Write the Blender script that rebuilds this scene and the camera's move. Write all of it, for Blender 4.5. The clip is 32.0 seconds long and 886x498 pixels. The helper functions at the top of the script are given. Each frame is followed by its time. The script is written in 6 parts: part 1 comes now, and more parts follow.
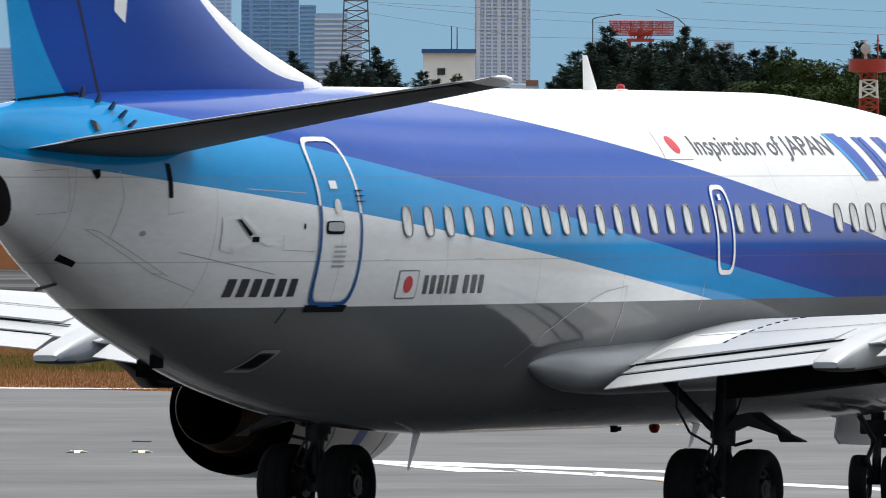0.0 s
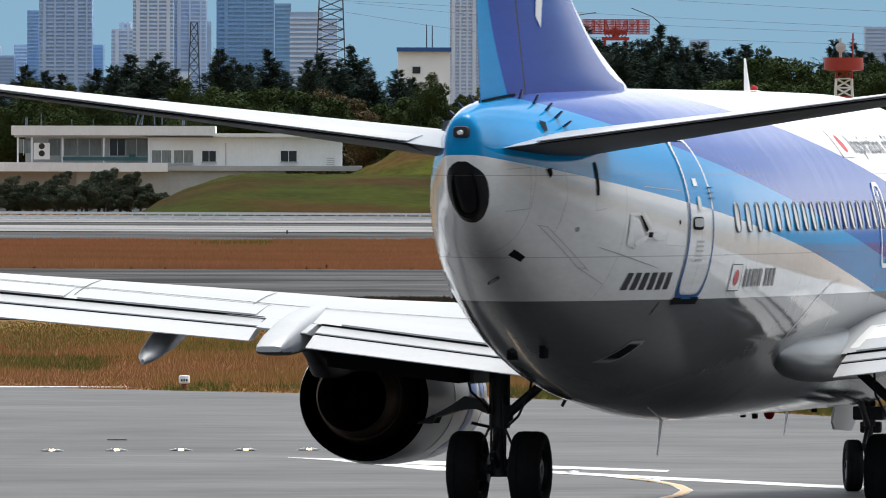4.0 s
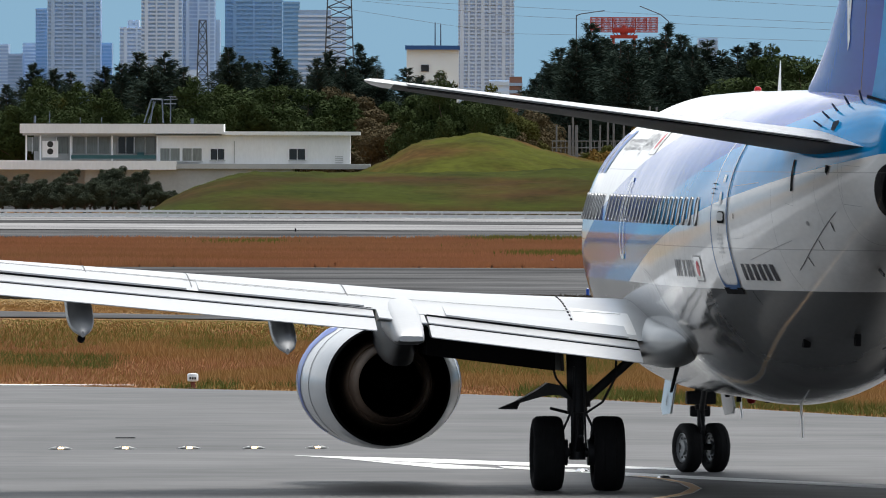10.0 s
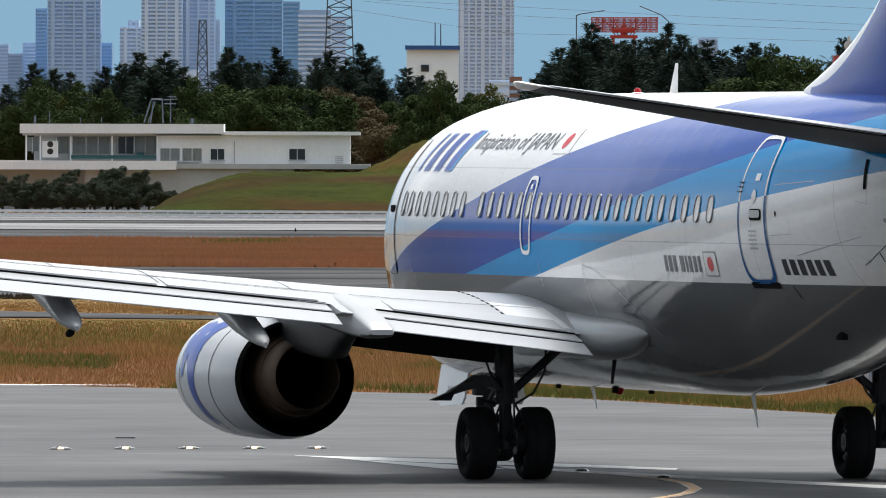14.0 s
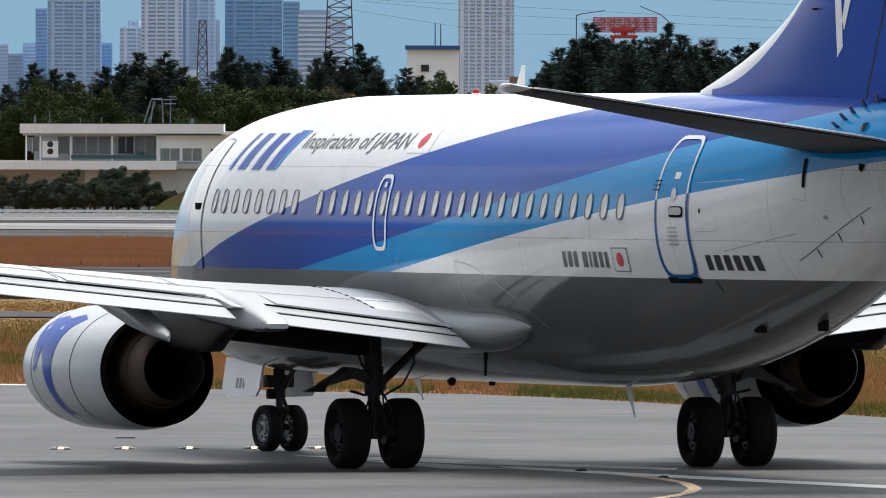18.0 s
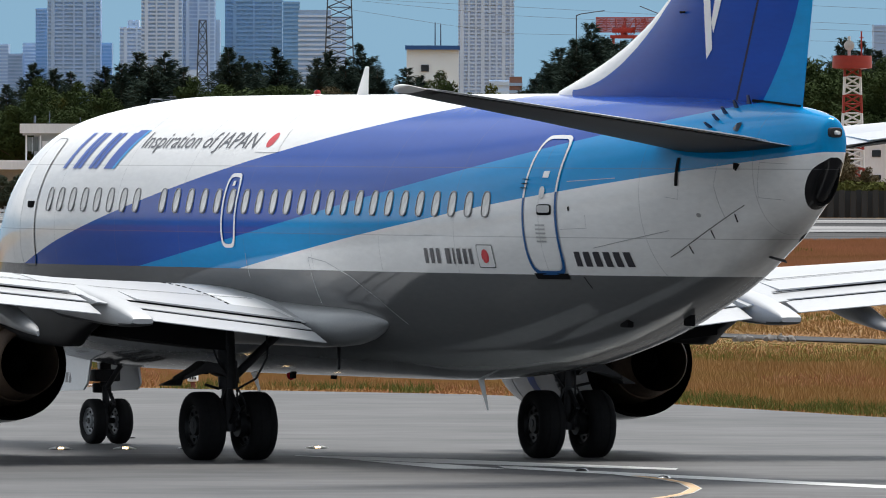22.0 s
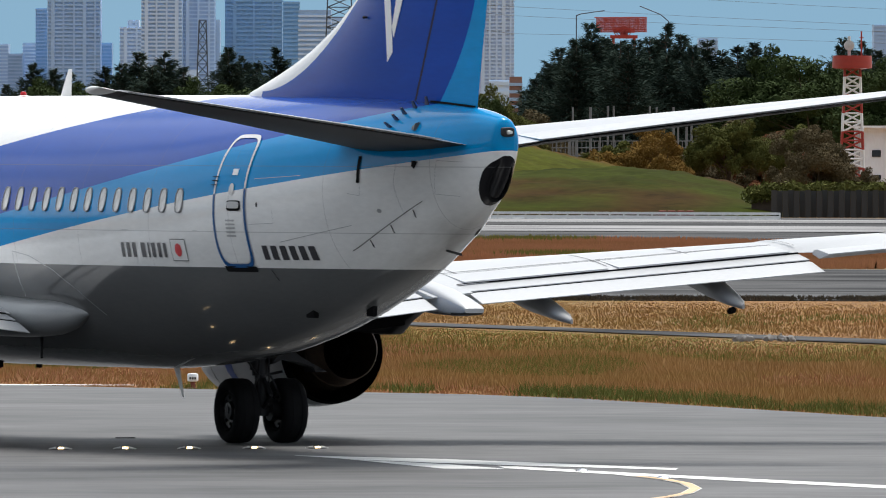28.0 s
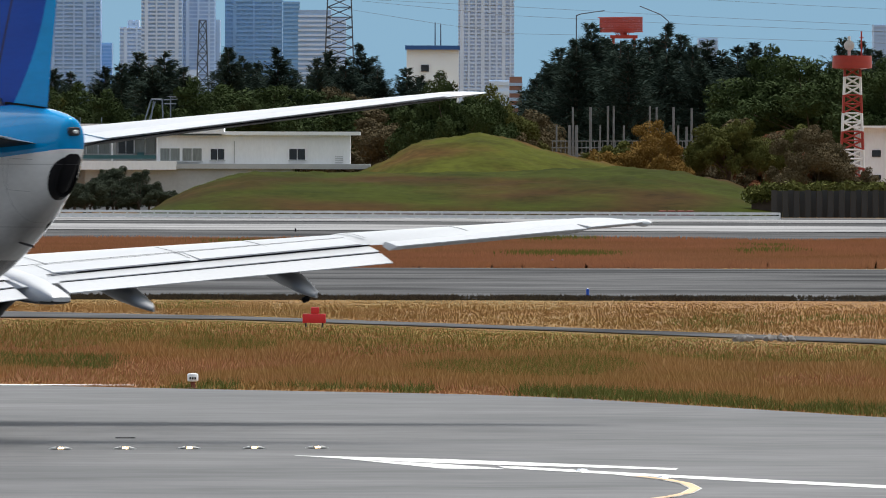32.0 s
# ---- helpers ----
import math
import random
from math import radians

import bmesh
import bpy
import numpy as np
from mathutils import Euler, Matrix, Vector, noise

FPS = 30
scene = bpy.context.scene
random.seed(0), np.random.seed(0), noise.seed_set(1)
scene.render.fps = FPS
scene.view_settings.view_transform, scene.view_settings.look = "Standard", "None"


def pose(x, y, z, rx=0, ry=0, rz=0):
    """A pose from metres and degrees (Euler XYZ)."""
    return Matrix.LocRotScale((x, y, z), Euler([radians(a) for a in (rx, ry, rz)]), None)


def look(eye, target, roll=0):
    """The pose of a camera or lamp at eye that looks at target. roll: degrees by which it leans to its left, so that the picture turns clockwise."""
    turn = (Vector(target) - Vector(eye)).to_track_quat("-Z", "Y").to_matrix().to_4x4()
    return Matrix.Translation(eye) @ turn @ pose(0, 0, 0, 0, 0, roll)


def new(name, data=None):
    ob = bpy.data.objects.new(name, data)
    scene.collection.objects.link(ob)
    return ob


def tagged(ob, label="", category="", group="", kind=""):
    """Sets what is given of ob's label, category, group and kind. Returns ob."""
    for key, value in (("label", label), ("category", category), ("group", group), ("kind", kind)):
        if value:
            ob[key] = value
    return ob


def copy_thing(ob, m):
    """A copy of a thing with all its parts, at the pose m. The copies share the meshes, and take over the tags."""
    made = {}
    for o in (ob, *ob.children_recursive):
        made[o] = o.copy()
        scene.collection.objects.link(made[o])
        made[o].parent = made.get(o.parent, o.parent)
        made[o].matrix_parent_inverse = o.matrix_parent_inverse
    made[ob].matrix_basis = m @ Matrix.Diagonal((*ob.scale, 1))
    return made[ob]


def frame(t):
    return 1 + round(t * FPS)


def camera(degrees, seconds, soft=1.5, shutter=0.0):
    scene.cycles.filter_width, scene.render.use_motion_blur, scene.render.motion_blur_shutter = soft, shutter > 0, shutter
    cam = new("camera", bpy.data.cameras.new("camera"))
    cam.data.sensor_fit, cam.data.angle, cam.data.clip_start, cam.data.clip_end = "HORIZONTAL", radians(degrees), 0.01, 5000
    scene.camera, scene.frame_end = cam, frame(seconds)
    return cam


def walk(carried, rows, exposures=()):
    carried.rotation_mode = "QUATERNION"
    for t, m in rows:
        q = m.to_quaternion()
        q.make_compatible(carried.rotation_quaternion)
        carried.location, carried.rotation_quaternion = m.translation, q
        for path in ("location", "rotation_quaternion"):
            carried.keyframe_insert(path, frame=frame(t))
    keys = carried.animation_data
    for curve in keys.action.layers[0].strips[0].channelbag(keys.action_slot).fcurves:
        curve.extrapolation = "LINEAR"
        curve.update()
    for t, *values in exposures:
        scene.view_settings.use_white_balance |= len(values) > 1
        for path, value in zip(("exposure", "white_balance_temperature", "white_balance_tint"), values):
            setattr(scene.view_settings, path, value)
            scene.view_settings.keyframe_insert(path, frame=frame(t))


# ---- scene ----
# ---- camera ----
EYE = Vector((0, 0, 4.53))
FOCAL = 26960.0


def aim(dx, dy):
    """The pose of the tripod head, panned by small angles."""
    p = -193.3 / FOCAL + dy / FOCAL
    return look(EYE, EYE + Vector((math.sin(-dx / FOCAL), math.cos(dx / FOCAL), math.tan(p))) * 100, 0.148)


cam = camera(3.331, 32.0, 1.0, 0.5)
walk(cam, [(t, aim(a, b)) for t, a, b in (
    (0, 29, 6), (0.5, -1, 6), (1, -32, 6), (1.5, -29, 6), (2, -24, 6), (2.5, -20, 6), (3, -18, 5.5), (3.5, -17, 5),
    (4, -15, 3.5), (4.5, -11, 3.5), (5.5, -5, 2), (6.5, 0, 1), (7, 0, 0), (32, 0, 0))])


def site(a, b, d):
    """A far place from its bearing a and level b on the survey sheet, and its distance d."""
    a, b = a - 784, b - 441
    u, v = a + b * 0.00258, b - a * 0.00258
    return Vector((u * d / FOCAL, d, EYE.z - (v + 193.3) * d / FOCAL))


# ---- sky and sun ----
world = bpy.data.worlds.new("sky")
scene.world = world
world.use_nodes = True
wn, wl = world.node_tree.nodes, world.node_tree.links
sky = wn.new("ShaderNodeTexSky")
sky.sky_type, sky.sun_disc = "NISHITA", False
sky.sun_elevation, sky.sun_rotation = radians(65), radians(20)
sky.altitude, sky.air_density, sky.dust_density, sky.ozone_density = 20, 1.0, 0.6, 2.0
coord, lift, unit = wn.new("ShaderNodeTexCoord"), wn.new("ShaderNodeVectorMath"), wn.new("ShaderNodeVectorMath")
lift.operation, unit.operation = "ADD", "NORMALIZE"
lift.inputs[1].default_value = (0, 0, 0.22)
wl.new(coord.outputs["Generated"], lift.inputs[0])
wl.new(lift.outputs[0], unit.inputs[0])
wl.new(unit.outputs[0], sky.inputs[0])
# a bank of cloud above the horizon, broken thin cloud overhead
parts, cover, fluff, veil = wn.new("ShaderNodeSeparateXYZ"), wn.new("ShaderNodeMapRange"), wn.new("ShaderNodeTexNoise"), wn.new("ShaderNodeMapRange")
wl.new(coord.outputs["Generated"], parts.inputs[0])
wl.new(parts.outputs[2], cover.inputs["Value"])
cover.interpolation_type = "SMOOTHSTEP"
cover.inputs["From Min"].default_value, cover.inputs["From Max"].default_value = 0.015, 0.05
fluff.inputs["Scale"].default_value, fluff.inputs["Detail"].default_value = 5.0, 6
wl.new(coord.outputs["Generated"], fluff.inputs[0])
veil.inputs["From Min"].default_value, veil.inputs["From Max"].default_value = 0.35, 0.6
veil.inputs["To Min"].default_value = 0.35
wl.new(fluff.outputs[0], veil.inputs["Value"])
both, dim, blend = wn.new("ShaderNodeMath"), wn.new("ShaderNodeVectorMath"), wn.new("ShaderNodeMix")
both.operation, dim.operation, blend.data_type = "MULTIPLY", "MULTIPLY", "RGBA"
overhead, shut = wn.new("ShaderNodeMapRange"), wn.new("ShaderNodeMath")
overhead.interpolation_type, shut.operation = "SMOOTHSTEP", "MULTIPLY"
overhead.inputs["From Min"].default_value, overhead.inputs["From Max"].default_value = 0.08, 0.30
overhead.inputs["To Min"].default_value, overhead.inputs["To Max"].default_value = 1.0, 0.6
wl.new(parts.outputs[2], overhead.inputs["Value"])
wl.new(cover.outputs[0], shut.inputs[0])
wl.new(overhead.outputs[0], shut.inputs[1])
wl.new(shut.outputs[0], both.inputs[0])
wl.new(veil.outputs[0], both.inputs[1])
dim.inputs[1].default_value = (0.56, 0.65, 0.60)
wl.new(sky.outputs[0], dim.inputs[0])
wl.new(both.outputs[0], blend.inputs["Factor"])
wl.new(dim.outputs[0], blend.inputs["A"])
# the cloud is thin: it glows round the sun and is dull on the far side of the sky
toward, glow, cloud = wn.new("ShaderNodeVectorMath"), wn.new("ShaderNodeMapRange"), wn.new("ShaderNodeVectorMath")
toward.operation, cloud.operation = "DOT_PRODUCT", "SCALE"
toward.inputs[1].default_value = (math.sin(radians(20)) * 0.42, math.cos(radians(20)) * 0.42, 0.91)
wl.new(coord.outputs["Generated"], toward.inputs[0])
glow.inputs["From Min"].default_value, glow.inputs["From Max"].default_value = -0.4, 0.8
glow.inputs["To Min"].default_value, glow.inputs["To Max"].default_value = 2.7, 13.0
wl.new(toward.outputs["Value"], glow.inputs["Value"])
cloud.inputs[0].default_value = (0.98, 1.0, 1.02)
wl.new(glow.outputs[0], cloud.inputs["Scale"])
wl.new(cloud.outputs[0], blend.inputs["B"])
wl.new(blend.outputs["Result"], wn["Background"].inputs[0])
wn["Background"].inputs[1].default_value = 0.1
sun = new("sun", bpy.data.lights.new("sun", "SUN"))
sun.data.energy, sun.data.angle, sun.data.color = 2.9, radians(26), (1.0, 0.96, 0.91)
sun.matrix_world = look((0, 0, 100), Vector((0, 0, 100)) - Vector((math.sin(radians(20)) * 0.42, math.cos(radians(20)) * 0.42, 0.91)))
scene.view_settings.exposure = 0.54


# ---- materials ----
def material(name, color, rough=0.5, metal=0.0, var=0.12, scale=3.0, bump=0.0, fine=40.0, emit=0.0, stretch=(1, 1, 1), island=0.0, two=None, patch=0.15, coat=0.0, gloss=0.5):
    """A surface with variation at two scales; stretch squeezes the pattern along an axis; two: a second colour in patches."""
    m = bpy.data.materials.new(name)
    m.use_nodes = True
    n, l = m.node_tree.nodes, m.node_tree.links
    b = n["Principled BSDF"]
    b.inputs["Roughness"].default_value, b.inputs["Metallic"].default_value = rough, metal
    b.inputs["Coat Weight"].default_value = coat
    b.inputs["Specular IOR Level"].default_value = gloss
    tc, mp = n.new("ShaderNodeTexCoord"), n.new("ShaderNodeMapping")
    mp.inputs["Scale"].default_value = stretch
    l.new(tc.outputs["Object"], mp.inputs[0])
    big, small = n.new("ShaderNodeTexNoise"), n.new("ShaderNodeTexNoise")
    big.inputs["Scale"].default_value, small.inputs["Scale"].default_value = scale, fine
    big.inputs["Detail"].default_value, small.inputs["Detail"].default_value = 5, 3
    l.new(mp.outputs[0], big.inputs[0])
    l.new(mp.outputs[0], small.inputs[0])
    mix = n.new("ShaderNodeMath")
    mix.operation = "MULTIPLY_ADD"
    mix.inputs[1].default_value, mix.inputs[2].default_value = 0.4, 0.0
    l.new(small.outputs[0], mix.inputs[0])
    add = n.new("ShaderNodeMath")
    add.operation = "MULTIPLY_ADD"
    add.inputs[1].default_value = 0.6
    l.new(big.outputs[0], add.inputs[0])
    l.new(mix.outputs[0], add.inputs[2])
    value = add.outputs[0]
    span = n.new("ShaderNodeMapRange")
    span.inputs["From Min"].default_value, span.inputs["From Max"].default_value = 0.3, 0.7
    span.inputs["To Min"].default_value, span.inputs["To Max"].default_value = 1 - var, 1 + var
    l.new(value, span.inputs["Value"])
    scaled = n.new("ShaderNodeVectorMath")
    scaled.operation = "SCALE"
    scaled.inputs[0].default_value = color
    source = None
    if two:
        pick = n.new("ShaderNodeMix")
        pick.data_type = "RGBA"
        pick.inputs["A"].default_value, pick.inputs["B"].default_value = (*color, 1), (*two, 1)
        wide = n.new("ShaderNodeTexNoise")
        wide.inputs["Scale"].default_value, wide.inputs["Detail"].default_value = patch, 4
        l.new(mp.outputs[0], wide.inputs[0])
        edge = n.new("ShaderNodeMapRange")
        edge.inputs["From Min"].default_value, edge.inputs["From Max"].default_value = 0.45, 0.62
        l.new(wide.outputs[0], edge.inputs["Value"])
        l.new(edge.outputs[0], pick.inputs["Factor"])
        source = pick.outputs["Result"]
    if island:
        geo, tint = n.new("ShaderNodeNewGeometry"), n.new("ShaderNodeHueSaturation")
        r1 = n.new("ShaderNodeMapRange")
        r1.inputs["To Min"].default_value, r1.inputs["To Max"].default_value = 1 - island, 1 + island
        l.new(geo.outputs["Random Per Island"], r1.inputs["Value"])
        l.new(r1.outputs[0], tint.inputs["Value"])
        if source:
            l.new(source, tint.inputs["Color"])
        else:
            tint.inputs["Color"].default_value = (*color, 1)
        source = tint.outputs[0]
    if source:
        l.new(source, scaled.inputs[0])
    l.new(span.outputs[0], scaled.inputs["Scale"])
    l.new(scaled.outputs[0], b.inputs["Base Color"])
    if bump:
        bp = n.new("ShaderNodeBump")
        bp.inputs["Strength"].default_value, bp.inputs["Distance"].default_value = bump, 0.02
        l.new(value, bp.inputs["Height"])
        l.new(bp.outputs[0], b.inputs["Normal"])
    if emit:
        b.inputs["Emission Color"].default_value, b.inputs["Emission Strength"].default_value = (*color, 1), emit
    return m


class Graph:
    """Small sums on aircraft coordinates for a painted livery."""

    def __init__(self, mat):
        self.n, self.l = mat.node_tree.nodes, mat.node_tree.links
        tc, xyz = self.n.new("ShaderNodeTexCoord"), self.n.new("ShaderNodeSeparateXYZ")
        self.l.new(tc.outputs["Object"], xyz.inputs[0])
        self.x, self.y, self.z = xyz.outputs

    def op(self, kind, a, b=0.0, c=0.0):
        m = self.n.new("ShaderNodeMath")
        m.operation = kind
        for k, v in enumerate((a, b, c)):
            if isinstance(v, (int, float)):
                m.inputs[k].default_value = v
            else:
                self.l.new(v, m.inputs[k])
        return m.outputs[0]

    def poly(self, v, q, k, c):
        return self.op("MULTIPLY_ADD", self.op("MULTIPLY_ADD", v, q, k), v, c)

    def paint(self, factor, under, over):
        m = self.n.new("ShaderNodeMix")
        m.data_type = "RGBA"
        self.l.new(factor, m.inputs["Factor"])
        for s, v in (("A", under), ("B", over)):
            if isinstance(v, tuple):
                m.inputs[s].default_value = (*v, 1)
            else:
                self.l.new(v, m.inputs[s])
        return m.outputs["Result"]

    def finish(self, mat, color, dirt, rough, streak=(0.25, 1, 1.6), gloss=0.20, waves=0.12):
        n, l = self.n, self.l
        b = n["Principled BSDF"]
        tc, mp = n.new("ShaderNodeTexCoord"), n.new("ShaderNodeMapping")
        mp.inputs["Scale"].default_value = streak
        l.new(tc.outputs["Object"], mp.inputs[0])
        a, c = n.new("ShaderNodeTexNoise"), n.new("ShaderNodeTexNoise")
        a.inputs["Scale"].default_value, c.inputs["Scale"].default_value = 1.6, 14
        a.inputs["Detail"].default_value = c.inputs["Detail"].default_value = 6
        l.new(mp.outputs[0], a.inputs[0])
        l.new(mp.outputs[0], c.inputs[0])
        f = self.op("MULTIPLY_ADD", a.outputs[0], 0.6, self.op("MULTIPLY", c.outputs[0], 0.4))
        g = n.new("ShaderNodeMapRange")
        g.inputs["From Min"].default_value, g.inputs["From Max"].default_value = 0.35, 0.65
        g.inputs["To Min"].default_value, g.inputs["To Max"].default_value = 1 - dirt, 1.0
        l.new(f, g.inputs["Value"])
        s = n.new("ShaderNodeVectorMath")
        s.operation = "SCALE"
        l.new(color, s.inputs[0])
        l.new(g.outputs[0], s.inputs["Scale"])
        l.new(s.outputs[0], b.inputs["Base Color"])
        r = n.new("ShaderNodeMapRange")
        r.inputs["To Min"].default_value, r.inputs["To Max"].default_value = rough + 0.10, rough - 0.04
        l.new(f, r.inputs["Value"])
        l.new(r.outputs[0], b.inputs["Roughness"])
        w = n.new("ShaderNodeTexNoise")
        w.inputs["Scale"].default_value = 1.3
        wide = n.new("ShaderNodeMapping")
        wide.inputs["Scale"].default_value = (1.7, 1, 0.55)
        l.new(tc.outputs["Object"], wide.inputs[0])
        l.new(wide.outputs[0], w.inputs[0])
        bp = n.new("ShaderNodeBump")
        bp.inputs["Strength"].default_value, bp.inputs["Distance"].default_value = waves, 0.03
        l.new(w.outputs[0], bp.inputs["Height"])
        l.new(bp.outputs[0], b.inputs["Normal"])
        b.inputs["Specular IOR Level"].default_value = gloss


PAINT_WHITE, PAINT_NAVY, PAINT_SKY, PAINT_GREY = (0.87, 0.87, 0.86), (0.0, 0.060, 0.375), (0.0, 0.28, 0.64), (0.135, 0.139, 0.142)


def fuselage_paint():
    m = bpy.data.materials.new("fuselage_paint")
    m.use_nodes = True
    g = Graph(m)
    c = g.paint(g.op("LESS_THAN", g.z, g.poly(g.x, -0.00314, -0.1392, 4.436)), PAINT_WHITE, PAINT_NAVY)
    c = g.paint(g.op("LESS_THAN", g.z, g.poly(g.x, 0.00078, -0.12387, 3.319)), c, PAINT_SKY)
    c = g.paint(g.op("LESS_THAN", g.z, g.poly(g.x, -0.00074, -0.1128, 2.856)), c, PAINT_WHITE)
    c = g.paint(g.op("LESS_THAN", g.z, 2.68), c, PAINT_GREY)
    # black soot-proof patch round the exhaust outlet
    u = g.op("MULTIPLY_ADD", g.x, -0.57, g.op("MULTIPLY_ADD", g.z, 0.82, -0.57 * 14.47 - 0.82 * 3.94))
    w = g.op("MULTIPLY_ADD", g.x, -0.82, g.op("MULTIPLY_ADD", g.z, -0.57, -0.82 * 14.47 + 0.57 * 3.94))
    u, w = g.op("MULTIPLY", u, 1 / 0.46), g.op("MULTIPLY", w, 1 / 0.27)
    across = g.op("MULTIPLY", g.y, 1 / 0.24)
    inside = g.op("MULTIPLY", g.op("LESS_THAN", g.op("MULTIPLY_ADD", u, u, g.op("MULTIPLY", w, w)), 1.0), g.op("LESS_THAN", g.op("MULTIPLY_ADD", u, u, g.op("MULTIPLY", across, across)), 1.0))
    c = g.paint(inside, c, (0.012, 0.012, 0.014))
    # underside shade of the tail cone painted in, with brown sooty streaks
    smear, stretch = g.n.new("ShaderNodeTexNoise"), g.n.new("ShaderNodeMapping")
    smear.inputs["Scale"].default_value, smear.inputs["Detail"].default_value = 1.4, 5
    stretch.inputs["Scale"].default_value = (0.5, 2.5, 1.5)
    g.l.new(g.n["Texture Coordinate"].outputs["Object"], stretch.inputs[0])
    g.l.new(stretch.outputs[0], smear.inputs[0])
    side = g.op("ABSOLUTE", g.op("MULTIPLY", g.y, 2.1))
    sooty_shade = g.op("SUBTRACT", g.op("MULTIPLY_ADD", smear.outputs[0], 0.9, 0.75), side)
    sooty_shade = g.op("MULTIPLY", g.op("MINIMUM", g.op("MAXIMUM", sooty_shade, 0.0), 1.0), 0.62)
    sooty_shade = g.op("MULTIPLY", sooty_shade, g.op("MULTIPLY", g.op("MINIMUM", g.op("MAXIMUM", g.op("MULTIPLY_ADD", g.z, -1.6, 6.1), 0.0), 1.0), g.op("MINIMUM", g.op("MAXIMUM", g.op("MULTIPLY_ADD", g.x, -0.4, -4.3), 0.0), 1.0)))
    c = g.paint(sooty_shade, c, (0.085, 0.072, 0.060))
    # lap joints of the skin: thin dark lines round and along the body
    ring = g.op("ABSOLUTE", g.op("SUBTRACT", g.op("FRACT", g.op("MULTIPLY", g.x, 0.41)), 0.5))
    ring = g.op("LESS_THAN", ring, 0.0022)
    seam = g.op("LESS_THAN", g.op("ABSOLUTE", g.op("SUBTRACT", g.z, 4.13)), 0.006)
    seam2 = g.op("LESS_THAN", g.op("ABSOLUTE", g.op("SUBTRACT", g.z, 3.19)), 0.006)
    lines = g.op("MULTIPLY", g.op("MAXIMUM", ring, g.op("MAXIMUM", seam, seam2)), 0.35)
    c = g.paint(lines, c, (0.12, 0.12, 0.13))
    g.finish(m, c, 0.12, 0.06, (0.35, 1, 1.3))
    return m


def fin_paint():
    m = bpy.data.materials.new("fin_paint")
    m.use_nodes = True
    g = Graph(m)
    s = g.op("MAXIMUM", g.op("SUBTRACT", g.z, 5.2), 0.0)
    edge = g.op("MULTIPLY_ADD", g.op("SQRT", s), -2.75, -6.75)
    c = g.paint(g.op("GREATER_THAN", g.x, edge), PAINT_NAVY, PAINT_WHITE)
    s2 = g.op("SUBTRACT", g.z, 5.03)
    c = g.paint(g.op("LESS_THAN", g.x, g.poly(s2, 0.235, -1.08, -12.67)), c, PAINT_SKY)
    hinge = g.op("ABSOLUTE", g.op("SUBTRACT", g.op("MULTIPLY_ADD", g.z, -0.49, -9.48), g.x))
    c = g.paint(g.op("MULTIPLY", g.op("LESS_THAN", hinge, 0.030), 0.95), c, (0.02, 0.02, 0.03))
    g.finish(m, c, 0.15, 0.2, gloss=0.10)
    return m


def outline_paint():
    m = bpy.data.materials.new("outline_paint")
    m.use_nodes = True
    g = Graph(m)
    c = g.paint(g.op("LESS_THAN", g.z, g.poly(g.x, -0.00074, -0.1128, 2.856)), PAINT_WHITE, (0.01, 0.10, 0.30))
    g.finish(m, c, 0.1, 0.3)
    return m


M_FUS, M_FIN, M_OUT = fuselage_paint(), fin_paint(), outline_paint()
M_WHITE = material("white_paint", PAINT_WHITE, 0.3, var=0.06, scale=1.5)
M_WING = material("wing_enamel", (0.47, 0.48, 0.49), 0.34, var=0.10, scale=0.9, stretch=(1, 0.3, 1))
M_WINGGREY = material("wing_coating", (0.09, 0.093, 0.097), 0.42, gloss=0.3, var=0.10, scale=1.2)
M_NACELLE = material("nacelle_enamel", (0.58, 0.60, 0.62), 0.22, var=0.08, scale=1.5)
M_TRACK = material("fairing_enamel", (0.33, 0.335, 0.34), 0.3, var=0.12, scale=2)
M_LIP = material("polished_metal", (0.75, 0.75, 0.76), 0.18, 1.0, var=0.05)
M_HOT = material("heat_stained_metal", (0.115, 0.078, 0.055), 0.5, 0.4, gloss=0.2, var=0.35, scale=4)
# near black: the shade under the tailplane is put into this colour
M_TAILSHADE = material("tailplane_underside_shade", (0.020, 0.0195, 0.0195), 0.5, gloss=0.2, var=0.2, scale=1.5)
M_SOOTSHADE = material("shaded_sooty_metal", (0.007, 0.007, 0.007), 0.9, 0.0, gloss=0.0, var=0.3)
M_BLACK = material("black_rubber", (0.012, 0.012, 0.013), 0.8, gloss=0.15, var=0.25, scale=9, bump=0.2)
M_STEEL = material("gear_steel", (0.035, 0.035, 0.038), 0.5, 0.3, gloss=0.3, var=0.25, scale=8)
M_PYLON = material("pylon_coating", (0.022, 0.022, 0.024), 0.45, gloss=0.2, var=0.3, scale=3)
M_DARK = material("dark_cavity", (0.010, 0.010, 0.011), 0.8, gloss=0.05, var=0.2)
M_RIM = material("wheel_rim", (0.020, 0.021, 0.023), 0.45, 0.4, var=0.2, scale=10)
M_PANE = material("cabin_pane", (0.66, 0.65, 0.63), 0.22, var=0.25, scale=14, stretch=(1, 1, 0.3))
M_SURROUND = material("window_surround", (0.19, 0.195, 0.20), 0.35, 0.3, var=0.1)
M_FRAME = material("window_rim", (0.40, 0.41, 0.42), 0.3, 0.5, var=0.08)
M_NAVY = material("navy_paint", PAINT_NAVY, 0.3, var=0.05)
M_DARKBLUE = material("blue_black_paint", (0.006, 0.012, 0.05), 0.4, var=0.1)
M_RIMPALE = material("pale_wheel_rim", (0.22, 0.23, 0.24), 0.4, 0.4, var=0.2, scale=10)
